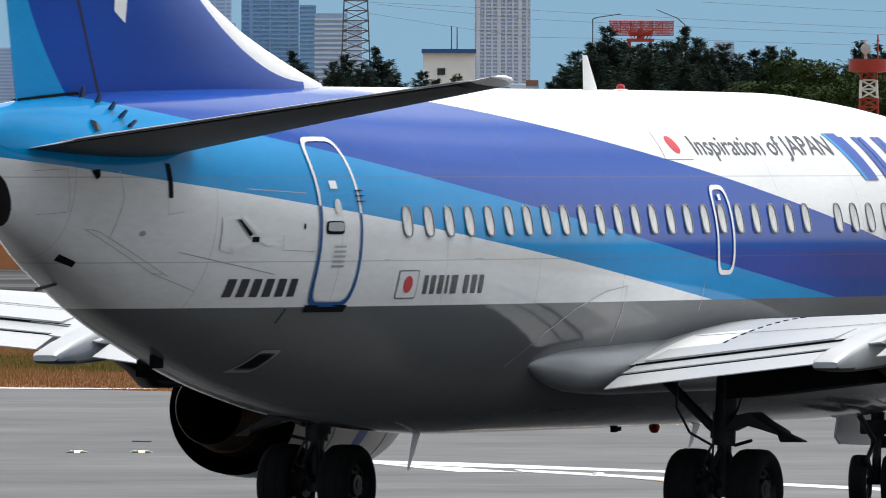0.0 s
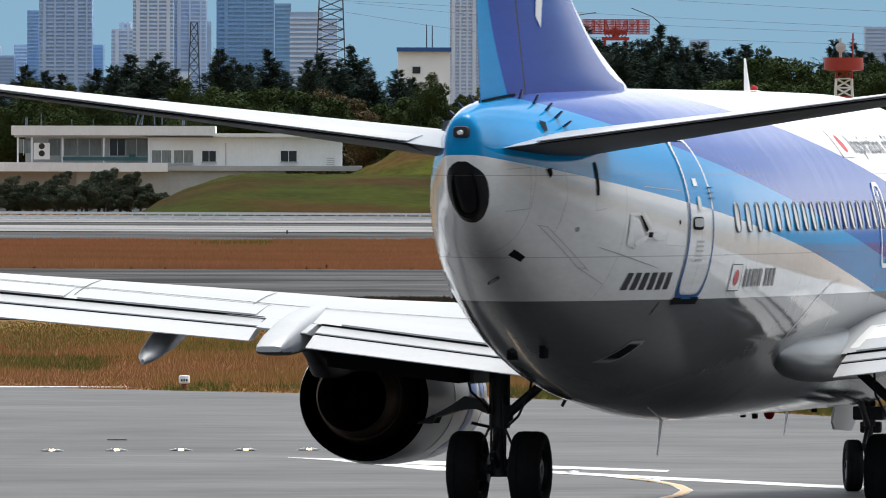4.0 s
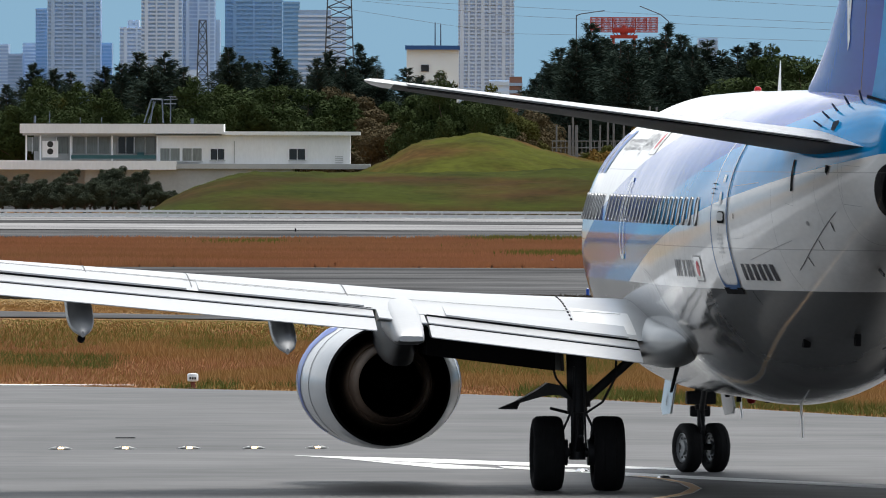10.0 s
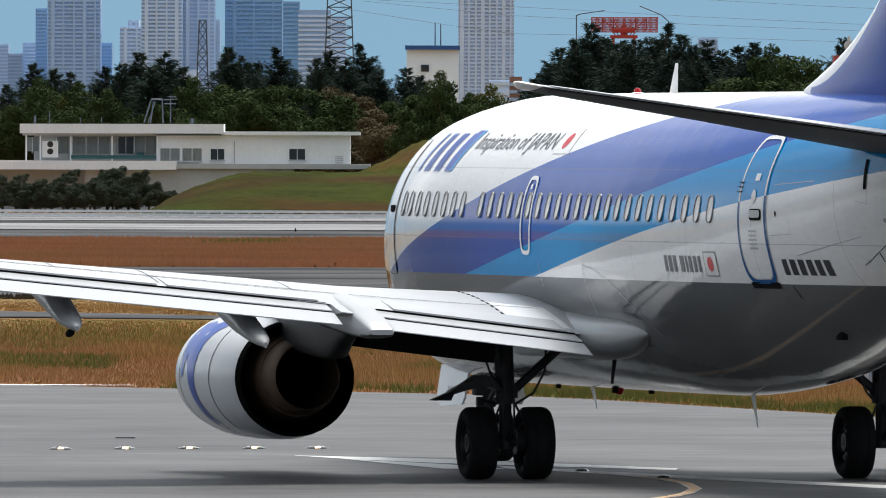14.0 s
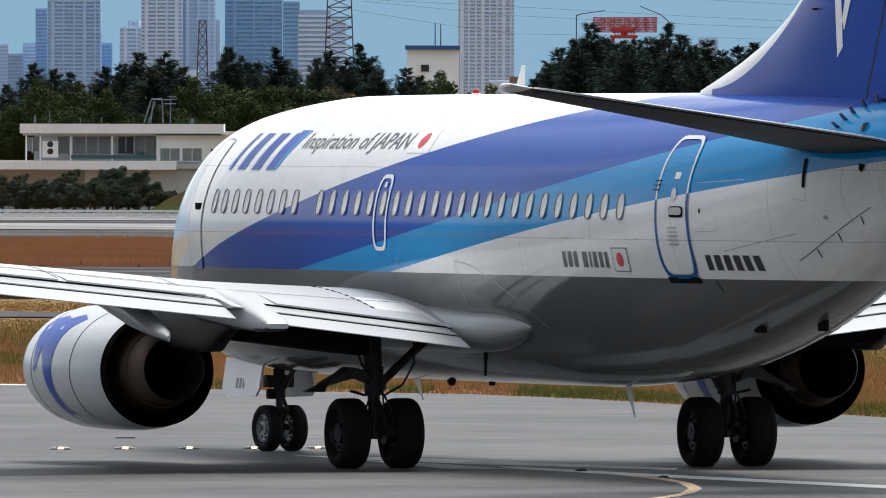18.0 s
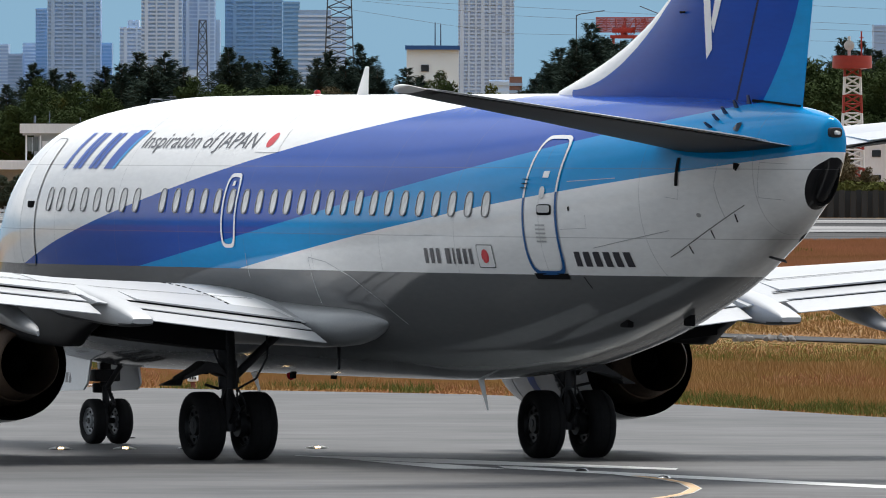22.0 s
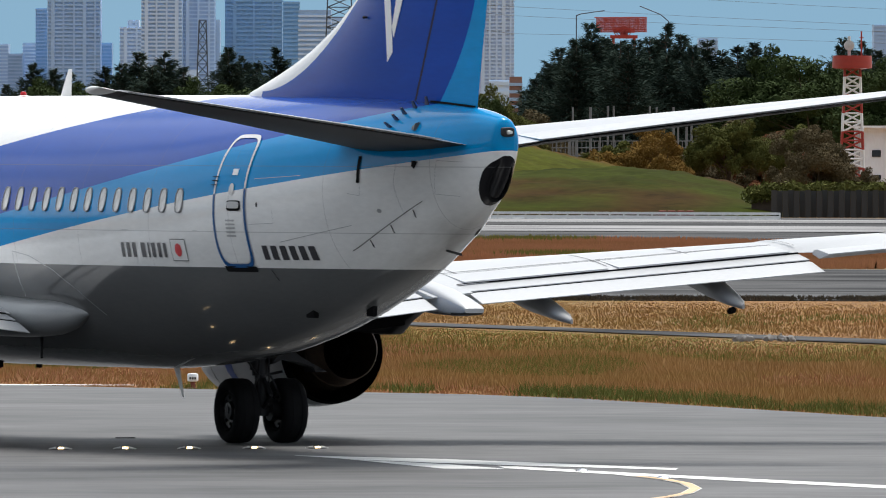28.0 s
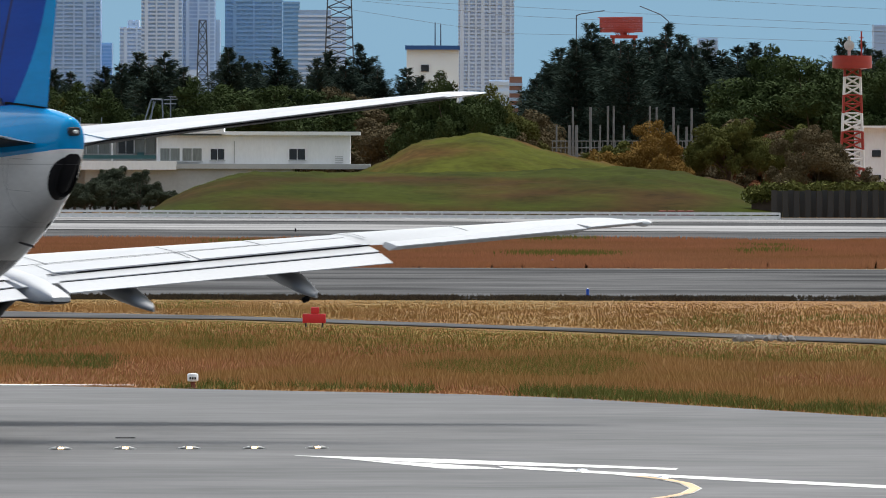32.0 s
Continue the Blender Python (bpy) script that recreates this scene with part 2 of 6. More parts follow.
M_SKYBLUE = material("sky_blue_paint", PAINT_SKY, 0.3, var=0.05)
M_LETTER = material("letter_paint", (0.03, 0.03, 0.04), 0.35, var=0.1)
M_LETTERGREY = material("slogan_paint", (0.07, 0.07, 0.08), 0.35, var=0.1)
M_RED = material("red_paint", (0.60, 0.02, 0.03), 0.4, var=0.1)
M_ORANGE = material("orange_paint", (0.38, 0.036, 0.02), 0.5, var=0.12)
M_LAMP = material("lamp_glass", (0.9, 0.9, 0.88), 0.1, var=0.02)
M_BEACON = material("beacon_red", (0.5, 0.01, 0.015), 0.15, var=0.05)
M_RAILPALE = material("cast_metal", (0.55, 0.55, 0.54), 0.5, 0.2, var=0.15)
M_GLOW = material("signal_glow", (1.0, 0.72, 0.38), 0.3, var=0.02, emit=5.0)


# ---- helpers for things ----
def thing(name, label, category, m=None, group="", kind=""):
    ob = new(name)
    ob.matrix_world = m or Matrix()
    return tagged(ob, label, category, group, kind)


def mesh_of(bm, name, mats, smooth=True):
    me = bpy.data.meshes.new(name)
    bm.to_mesh(me)
    bm.free()
    for k in (mats if isinstance(mats, (list, tuple)) else [mats]):
        me.materials.append(k)
    if smooth:
        me.shade_smooth()
        me.set_sharp_from_angle(angle=radians(38))
    return me


def part(name, bm, mats, parent=None, label="", smooth=True):
    ob = new(name, mesh_of(bm, name, mats, smooth) if isinstance(bm, bmesh.types.BMesh) else bm)
    if parent:
        ob.parent = parent
    if label:
        tagged(ob, label)
    return ob


def soup(name, verts, faces, mats, smooth=False):
    me = bpy.data.meshes.new(name)
    me.from_pydata(verts, [], faces)
    for k in (mats if isinstance(mats, (list, tuple)) else [mats]):
        me.materials.append(k)
    if smooth:
        me.shade_smooth()
    return me


def box(bm, x0, x1, y0, y1, z0, z1, bevel=0.0, mi=0):
    v = [bm.verts.new(p) for p in ((x0, y0, z0), (x1, y0, z0), (x1, y1, z0), (x0, y1, z0), (x0, y0, z1), (x1, y0, z1), (x1, y1, z1), (x0, y1, z1))]
    fs = [bm.faces.new([v[i] for i in f]) for f in ((3, 2, 1, 0), (4, 5, 6, 7), (0, 1, 5, 4), (1, 2, 6, 5), (2, 3, 7, 6), (3, 0, 4, 7))]
    for f in fs:
        f.material_index = mi
    if bevel:
        bmesh.ops.bevel(bm, geom=list({e for f in fs for e in f.edges}), offset=bevel, segments=2, affect="EDGES", profile=0.6)
    return bm


def rod(bm, p, q, r0, r1=None, seg=12, mi=0):
    p, q = Vector(p), Vector(q)
    r1 = r0 if r1 is None else r1
    z = (q - p).normalized()
    x = z.orthogonal().normalized()
    y = z.cross(x)
    rings = []
    for c, r in ((p, r0), (q, r1)):
        rings.append([bm.verts.new(c + x * (r * math.cos(2 * math.pi * k / seg)) + y * (r * math.sin(2 * math.pi * k / seg))) for k in range(seg)])
    for k in range(seg):
        bm.faces.new((rings[0][k], rings[0][(k + 1) % seg], rings[1][(k + 1) % seg], rings[1][k])).material_index = mi
    bm.faces.new(rings[0][::-1]).material_index = mi
    bm.faces.new(rings[1]).material_index = mi
    return bm


def loft(bm, rings, cap=True, mi=0):
    vs = [[bm.verts.new(p) for p in r] for r in rings]
    n = len(vs[0])
    fs = []
    for a, b in zip(vs, vs[1:]):
        for k in range(n):
            fs.append(bm.faces.new((a[k], a[(k + 1) % n], b[(k + 1) % n], b[k])))
    if cap:
        fs.append(bm.faces.new(vs[0][::-1]))
        fs.append(bm.faces.new(vs[-1]))
    for f in fs:
        f.material_index = mi
    bmesh.ops.recalc_face_normals(bm, faces=fs)
    return bm


def lathe(bm, profile, axis="x", seg=32, mi=0, squash=None):
    """A turned body from (along, radius) pairs; open ends stay open."""
    rings = []
    for s, r in profile:
        ring = []
        for k in range(seg):
            a = 2 * math.pi * k / seg
            u, v = r * math.cos(a), r * math.sin(a)
            if squash:
                v *= squash[0] if v > 0 else squash[1]
            ring.append({"x": (s, u, v), "y": (u, s, v), "z": (u, v, s)}[axis])
        rings.append(ring)
    return loft(bm, rings, False, mi)


# ---- the ground ----
def ground_level(d):
    return 0.0 if d <= 400 else -0.00236 * (d - 400)


M_GRASSGROUND = material("dry_grass_ground", color=(0.20, 0.108, 0.045), rough=0.95, gloss=0.1, var=0.35, scale=0.25, fine=3.0, stretch=(1, 0.15, 1), two=(0.17, 0.13, 0.05), patch=0.06)
M_ASPHALT = material("worn_asphalt", (0.064, 0.0635, 0.064), 0.62, gloss=0.35, var=0.8, scale=0.22, fine=1.1, bump=0.3, stretch=(0.7, 1, 1), two=(0.040, 0.040, 0.041), patch=0.14)
M_ASPHALT2 = material("old_asphalt", (0.105, 0.106, 0.108), 0.9, gloss=0.0, var=0.40, scale=0.2, fine=0.9, stretch=(0.8, 1, 1), two=(0.050, 0.051, 0.053), patch=0.06)
M_CONCRETE = material("pale_concrete", (0.30, 0.30, 0.30), 0.9, gloss=0.0, var=0.45, scale=0.12, fine=0.5, stretch=(0.6, 1, 1), two=(0.13, 0.13, 0.135), patch=0.06)
M_MARK = material("road_paint", (0.62, 0.62, 0.60), 0.6, var=0.16, scale=1.2, fine=14)
M_YELLOW = material("yellow_road_paint", (0.62, 0.41, 0.22), 0.6, var=0.18, scale=1.2, fine=14)


def build_ground():
    ds = [-300, 0, 100, 200, 300, 400, 500, 700, 1000, 1500, 2200, 3000, 4900]
    xs = [-2500, -400, -100, -30, 0, 30, 100, 400, 2500]
    vs = [(x, d, ground_level(d)) for d in ds for x in xs]
    n = len(xs)
    fs = [(r * n + k, r * n + k + 1, (r + 1) * n + k + 1, (r + 1) * n + k) for r in range(len(ds) - 1) for k in range(n - 1)]
    tagged(new("ground", soup("ground", vs, fs, M_GRASSGROUND)), "airfield ground of dry brown grass reaching the horizon", "ground", kind="structure")


def strip(name, near, far, mat, label, category, up, kind="structure"):
    """A paved strip between two lines of (x, distance); its cuts follow the fall of the ground."""
    vs, fs = [], []
    rows = 5
    for r in range(rows + 1):
        for a, b in zip(near, far):
            x, d = a[0] + (b[0] - a[0]) * r / rows, a[1] + (b[1] - a[1]) * r / rows
            vs.append((x, d, ground_level(d) + up))
    n = len(near)
    for r in range(rows):
        for k in range(n - 1):
            fs.append((r * n + k, r * n + k + 1, (r + 1) * n + k + 1, (r + 1) * n + k))
    return tagged(new(name, soup(name, vs, fs, mat)), label, category, kind=kind)


def build_pavements():
    edge = [(-60, 330), (-8.11, 279.2), (-3.7, 274.2), (0.52, 270), (2.4, 266), (4.02, 260.2), (7.23, 248.5), (25, 190), (60, 60)]
    # unseen asphalt behind the camera is added to keep reflected light neutral
    near = [(-250, -290), (-60, -290), (-30, -290), (0.52, -290), (20, -290), (40, -290), (60, -290), (120, -290), (250, -290)]
    strip("taxiway", near, edge, M_ASPHALT, "grey worn asphalt taxiway with dark tyre streaks", "taxiway", 0.02)
    strip("service_road", [(-40, 442), (-11.2, 385), (-5.4, 381.5), (2.9, 360), (9.9, 338), (30, 280)],
          [(-40, 456), (-11.6, 398), (-5.5, 388.5), (2.95, 366), (10.1, 345.5), (30, 287)], M_ASPHALT2, "narrow grey asphalt service road in the grass", "road", 0.03)
    strip("taxiway", [(-80, 448), (0, 440), (80, 428)], [(-80, 596), (0, 588), (80, 576)], M_ASPHALT2, "grey asphalt taxiway between strips of dry grass", "taxiway", 0.03)
    strip("runway", [(-120, 905), (0, 850), (120, 800)], [(-120, 1420), (0, 1330), (120, 1240)], M_ASPHALT2, "far grey runway under the grass bank", "runway", 0.04)
    strip("pavement", [(-120, 1010), (0, 975), (120, 940)], [(-120, 1140), (0, 1090), (120, 1040)], M_CONCRETE, "pale concrete runway edge strip", "pavement", 0.08)
    strip("pavement", [(-120, 1215), (0, 1170), (120, 1125)], [(-120, 1300), (0, 1250), (120, 1200)], M_CONCRETE, "pale concrete shoulder strip before the railing", "pavement", 0.08)


def flat_mark(name, pts, mat, label, up=0.026):
    vs = [(x, y, up) for x, y in pts]
    tagged(new(name, soup(name, vs, [tuple(range(len(vs)))], mat)), label, "marking", kind="structure")


def chart(*pts):
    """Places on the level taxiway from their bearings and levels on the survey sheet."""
    out = []
    for a, b in pts:
        d = (EYE.z - 0.026) * FOCAL / (b - 441 - (a - 784) * 0.00258 + 193.3)
        out.append(((a - 784 + (b - 441) * 0.00258) * d / FOCAL, d))
    return out


def build_markings():
    flat_mark("taxiway_marking", chart((516, 806), (784, 812.5), (1200, 829), (1196, 832), (784, 820), (640, 814)), M_MARK, "white painted line on the taxiway")
    flat_mark("taxiway_marking", chart((596, 811), (644, 814.6), (784, 821.2), (898, 830), (784, 829.5)), M_MARK, "white painted wedge on the taxiway")
    flat_mark("taxiway_marking", chart((880, 824.5), (1196, 841), (1567, 859), (2000, 880), (2000, 887), (1567, 864.5), (1196, 846), (895, 829)), M_MARK, "white painted line on the taxiway")
    flat_mark("taxiway_marking", [(-20, 286.5), (-8.1, 278.3), (-5.53, 278.6), (-5.53, 279.2), (-8.17, 279.6), (-20, 288)], M_MARK, "white edge line beside the grass")
    mid = [Vector(p) for p in ((0.95, 210.1), (1.68, 208.3), (2.2, 206.3), (2.59, 204.3), (2.98, 202.2), (3.19, 200.2), (3.28, 197.2), (3.13, 194.6), (2.91, 192.8), (2.2, 189), (1.2, 185.5), (0, 182))]
    for half, up, name, mat, label, start in ((0.085, 0.027, "taxiway_marking", M_MARK, "thin white line bordering the yellow centreline", 0), (0.065, 0.032, "taxiway_centreline", M_YELLOW, "curved yellow taxiway centreline", 3)):
        vs, fs = [], []
        for k, p in enumerate(mid):
            if k < start:
                continue
            t = (mid[min(k + 1, len(mid) - 1)] - mid[max(k - 1, 0)]).normalized()
            s = Vector((t.y, -t.x)) * half
            vs += [(*(p - s), up), (*(p + s), up)]
            if k > start:
                q = 2 * (k - start)
                fs.append((q - 2, q - 1, q + 1, q))
        tagged(new(name, soup(name, vs, fs, mat)), label, "marking", kind="structure")


def build_stop_bar():
    bm = bmesh.new()
    lathe(bm, [(0.0, 0.15), (0.008, 0.15), (0.022, 0.10), (0.024, 0.0001)], "z", 24)
    first = thing("pavement_light", "flush metal light set in the taxiway with glowing lens", "light", pose(-5.55, 221.2, 0.02), "row of lights across the taxiway")
    part("housing", bm, M_STEEL, first, "dark metal ring")
    for k in (-1, 1):
        bm = bmesh.new()
        loft(bm, [[(k * 0.06, -0.12, 0.012), (k * 0.06, 0.02, 0.012), (k * 0.06, 0.02, 0.040), (k * 0.06, -0.12, 0.034)], [(k * 0.17, -0.04, 0.0), (k * 0.17, 0.04, 0.0), (k * 0.17, 0.04, 0.012), (k * 0.17, -0.04, 0.012)]])
        part("cheek", bm, M_RAILPALE, first, "pale metal cheek beside the lens")
    bm = bmesh.new()
    box(bm, -0.03, 0.05, -0.16, -0.12, 0.008, 0.036, 0.006)
    part("lens", bm, M_GLOW, first, "warm glowing lens")
    for x, y in ((-4.62, 221.5), (-3.69, 221.8), (-2.75, 222.1), (-1.832, 222.4)):
        copy_thing(first, pose(x, y, 0.02))
    bm = bmesh.new()
    lathe(bm, [(0.0, 0.15), (0.015, 0.15), (0.02, 0.0001)], "z", 20)
    cover = tagged(part("drain_cover", bm, M_STEEL), "flat dark metal cover in the asphalt", "drain cover")
    cover.matrix_world = pose(-4.78, 229.6, 0.02)
    for x, y in ((1.9, 207.2), (2.95, 203.0)):
        s = thing("pavement_light", "small flush metal light beside the yellow line", "light", pose(x, y, 0.03))
        bm = bmesh.new()
        lathe(bm, [(0.0, 0.1), (0.03, 0.06), (0.035, 0.0001)], "z", 16)
        part("housing", bm, M_LIP, s)


def build_edge_marker():
    e = thing("edge_light", "short taxiway edge light with white head on a rusty red post", "light", pose(-4.52, 275.6, 0.02))
    bm = bmesh.new()
    rod(bm, (0, 0, 0), (0, 0, 0.13), 0.05, 0.04)
    lathe(bm, [(0, 0.09), (0.015, 0.09), (0.02, 0.05)], "z", 16)
    part("post", bm, material("rusty_post", (0.22, 0.06, 0.04), 0.7, var=0.3, scale=20), e)
    bm = bmesh.new()
    lathe(bm, [(0.12, 0.07), (0.14, 0.1), (0.25, 0.1), (0.27, 0.085), (0.28, 0.0001)], "z", 20)
    part("head", bm, M_WHITE, e)
    bm = bmesh.new()
    for k in range(3):
        box(bm, -0.06 + 0.045 * k, -0.03 + 0.045 * k, -0.102, -0.09, 0.165, 0.205)
    part("vent", bm, M_STEEL, e)


GRASS = [material("straw_grass", (0.36, 0.21, 0.092), 0.9, gloss=0.04, var=0.2, island=0.03, two=(0.34, 0.215, 0.084), patch=0.12, scale=0.4, fine=5),
         material("green_grass", (0.17, 0.17, 0.045), 0.9, gloss=0.1, var=0.2, island=0.08, scale=0.4, fine=5),
         material("rust_grass", (0.41, 0.20, 0.112), 0.9, gloss=0.1, var=0.2, island=0.06, two=(0.34, 0.175, 0.085), patch=0.05, scale=0.2, fine=3),
         material("verge_weeds", (0.125, 0.145, 0.04), 0.9, gloss=0.1, var=0.3, island=0.12, scale=0.6, fine=5)]


def build_grass():
    rng = random.Random(4)

    def edge(x):
        return float(np.interp(x, [-60, -8.11, -3.7, 0.52, 4.02, 7.23, 25], [330, 279.2, 274.2, 270, 260.2, 248.5, 190]))

    def road(x, side):
        return float(np.interp(x, [-40, -11.4, -5.45, 2.92, 10, 30], [442, 384, 381, 359.5, 337.5, 280] if side == 0 else [456, 399, 389, 366.5, 346, 287]))

    def blades(name, label, lo, hi, count, tall, kinds):
        vs, fs, mi = [], [], []
        for _ in range(count):
            d0 = rng.uniform(0, 1) ** 1.2
            x = rng.uniform(-16, 17)
            d = lo(x) + (hi(x) - lo(x)) * d0
            if abs(x) > 0.0305 * d + 1:
                continue
            n = noise.noise(Vector((x * 0.22, d * 0.035, 3.1)))
            tuft = noise.noise(Vector((x * 1.6, d * 0.5, 8.0)))
            near, away = d - lo(x), hi(x) - d
            h = tall * rng.uniform(0.5, 1.2) * (0.8 + 0.4 * n + 0.5 * tuft) * min(1.0, 0.3 + near / 8) * min(1.0, 0.12 + away / 55)
            k = kinds(x, d, n, near, rng)
            if k == 3:
                h = tall * rng.uniform(0.6, 1.3) * min(1.0, 0.5 + near / 6)
            z = ground_level(d)
            w = rng.uniform(0.006, 0.013) * d / 280
            for _ in range(4):
                px, lean = x + rng.gauss(0, 0.16), rng.gauss(0, 0.4) * h
                b = len(vs)
                hh = h * rng.uniform(0.6, 1.1)
                vs += [(px - w, d, z), (px + w, d, z), (px + lean, d + rng.gauss(0, 0.05), z + hh)]
                fs.append((b, b + 1, b + 2))
                mi.append(k)
        me = soup(name, vs, fs, GRASS)
        me.polygons.foreach_set("material_index", mi)
        tagged(new(name, me), label, "grass", kind="stuff")

    def near_kind(x, d, n, near, r):
        clump = noise.noise(Vector((x * 0.55, near * 0.08, 7)))
        if 0.6 < near < 7.5 + 5 * clump and x > 0.4 and clump > -0.2 and r.random() < 0.55:
            return 3
        if near < 4 and -5 < x < 0.4 and clump > 0.15 and r.random() < 0.45:
            return 3
        if near > 55 + 30 * n and r.random() < 0.45:
            return 1
        if x < -6.3 + 0.6 * n and 18 < near < 34 and r.random() < 0.4:
            return 3
        if n > 0.40 and r.random() < 0.6:
            return 1
        return 2 if n < -0.15 and r.random() < 0.5 else 0

    blades("grass", "long dry straw coloured grass with green patches", lambda x: edge(x) + 0.3, lambda x: road(x, 0) - 1, 110000, 0.19, near_kind)
    blades("grass", "ochre dry grass verge behind the service road", lambda x: road(x, 1) + 1, lambda x: 438 - 0.1 * x, 18000, 0.12, lambda x, d, n, near, r: 1 if n > 0.3 and r.random() < 0.4 else 0)
    far = random.Random(9)
    vs, fs, mi = [], [], []
    for _ in range(60000):
        d = far.uniform(592, 835)
        x = far.uniform(-0.031, 0.031) * d
        n = noise.noise(Vector((x * 0.1, d * 0.02, 9)))
        h, w, z = far.uniform(0.12, 0.42) * (0.8 + 0.5 * n), far.uniform(0.03, 0.07), ground_level(d)
        for _ in range(2):
            px, lean, b = x + far.gauss(0, 0.4), far.gauss(0, 0.08), len(vs)
            vs += [(px - w, d, z), (px + w, d, z), (px + lean, d, z + h)]
            fs.append((b, b + 1, b + 2))
            mi.append(1 if n > 0.45 else 2)
    me = soup("grass", vs, fs, GRASS)
    me.polygons.foreach_set("material_index", mi)
    tagged(new("grass", me), "rust brown dry grass strip between the taxiway and the runway", "grass", kind="stuff")
    # dark scrub along the far side of the verge
    vs, fs = [], []
    for _ in range(9000):
        d = far.uniform(438, 447)
        x = far.uniform(-0.03, 0.03) * d
        if noise.noise(Vector((x * 0.5, 1, 1))) < -0.1 and far.random() < 0.6:
            continue
        h, w, z, b = far.uniform(0.03, 0.16), far.uniform(0.02, 0.06), ground_level(d), len(vs)
        vs += [(x - w, d, z), (x + w, d, z), (x + far.gauss(0, 0.1), d, z + h)]
        fs.append((b, b + 1, b + 2))
    tagged(new("weeds", soup("weeds", vs, fs, material("brown_weeds", (0.055, 0.04, 0.022), 0.9, var=0.3, island=0.4))), "low dark weeds at the taxiway edge", "weeds", kind="stuff")


build_ground()
build_pavements()
build_markings()
build_stop_bar()
build_edge_marker()
build_grass()


# ---- the far side of the airfield ----
M_MOUND = material("bank_grass", (0.050, 0.055, 0.008), 0.95, gloss=0.02, var=0.5, scale=0.35, fine=2.2, bump=0.8, stretch=(0.45, 0.3, 1.4), two=(0.070, 0.037, 0.012), patch=0.13)
M_BANK = material("rough_bank_grass", (0.030, 0.037, 0.005), 0.95, gloss=0.02, var=0.5, scale=0.3, fine=2.0, bump=0.8, stretch=(0.45, 0.3, 1.4), two=(0.042, 0.024, 0.008), patch=0.12)
M_PLASTER = material("white_plaster", (0.89, 0.91, 0.93), 0.8, var=0.08, scale=0.4, fine=6, stretch=(1, 1, 0.3))
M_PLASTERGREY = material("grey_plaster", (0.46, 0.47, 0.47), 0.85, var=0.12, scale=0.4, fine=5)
M_WINDOW = material("dark_window", (0.03, 0.035, 0.04), 0.12, var=0.3, scale=1.2)
M_CURTAIN = material("curtained_window", (0.22, 0.24, 0.23), 0.25, var=0.35, scale=3, stretch=(4, 1, 0.3))
M_TEAL = material("teal_rail", (0.03, 0.11, 0.12), 0.5, var=0.15)
M_POLE = material("dull_zinc", (0.17, 0.18, 0.19), 0.6, 0.2, var=0.2)
M_RAIL = material("galvanised_rail", (0.82, 0.82, 0.82), 0.4, 0.0, var=0.1)
M_DARKWALL = material("dark_fence", (0.030, 0.032, 0.033), 0.7, var=0.2, scale=0.5)
M_LATTICE = material("lattice_steel", (0.07, 0.09, 0.12), 0.5, 0.3, var=0.1)
M_BARK = material("bark", (0.07, 0.05, 0.035), 0.9, var=0.3, scale=3, bump=0.5)
LEAF = {"fir": material("fir_needles", (0.037, 0.056, 0.044), 0.9, gloss=0.03, var=0.12, island=0.07, scale=0.3),
        "oak": material("oak_leaves", (0.036, 0.054, 0.018), 0.85, gloss=0.05, var=0.18, island=0.07, scale=0.3),
        "pine": material("pine_needles", (0.052, 0.064, 0.044), 0.9, gloss=0.03, var=0.15, island=0.07, scale=0.3),
        "dull": material("dull_brown_leaves", (0.100, 0.080, 0.044), 0.85, gloss=0.05, var=0.18, island=0.07, scale=0.3),
        "olive": material("olive_leaves", (0.088, 0.094, 0.026), 0.85, gloss=0.05, var=0.18, island=0.07, scale=0.3),
        "amber": material("amber_leaves", (0.19, 0.115, 0.03), 0.85, gloss=0.05, var=0.18, island=0.07, scale=0.3),
        "rust": material("rust_leaves", (0.19, 0.080, 0.042), 0.85, gloss=0.05, var=0.18, island=0.07, scale=0.3)}


def level(d):
    return ground_level(d)


def mound(name, label, near, far, rows, lumps, mat):
    """A grass bank: its crest heights along the view, rounded front and back."""
    xs = np.linspace(rows[0][0], rows[-1][0], 150)
    vs, fs, n = [], [], 45
    for x in xs:
        crest = float(np.interp(x, [r[0] for r in rows], [r[1] for r in rows]))
        for k in range(n):
            s = k / (n - 1)
            d = near + (far - near) * s
            prof = math.sin(math.pi * min(1.0, s * 1.25) / 2) ** 0.85 if s < 0.8 else math.cos((s - 0.8) / 0.2 * math.pi / 2) ** 0.7
            z = level(d) + (crest - 0) * prof + lumps * noise.noise(Vector((x * 0.35, d * 0.2, 0))) * prof + 0.6 * lumps * noise.noise(Vector((x * 1.3, d * 0.6, 5))) * prof
            vs.append((x, d, z - (0.3 if k in (0, n - 1) else 0)))
    for i in range(len(xs) - 1):
        for k in range(n - 1):
            fs.append((i * n + k, (i + 1) * n + k, (i + 1) * n + k + 1, i * n + k + 1))
    tagged(new(name, soup(name, vs, fs, mat, True)), label, "embankment", kind="structure")


def crest(d, pts):
    return [(site(a, b, d).x, max(0.0, site(a, b, d).z - level(d))) for a, b in pts]


BANK = [(262, 378), (300, 355), (345, 332), (400, 314), (450, 304), (540, 306), (700, 306), (850, 306), (1000, 300), (1100, 297), (1170, 302), (1210, 307), (1287, 323), (1327, 338), (1352, 352), (1368, 366), (1378, 378), (1384, 386)]


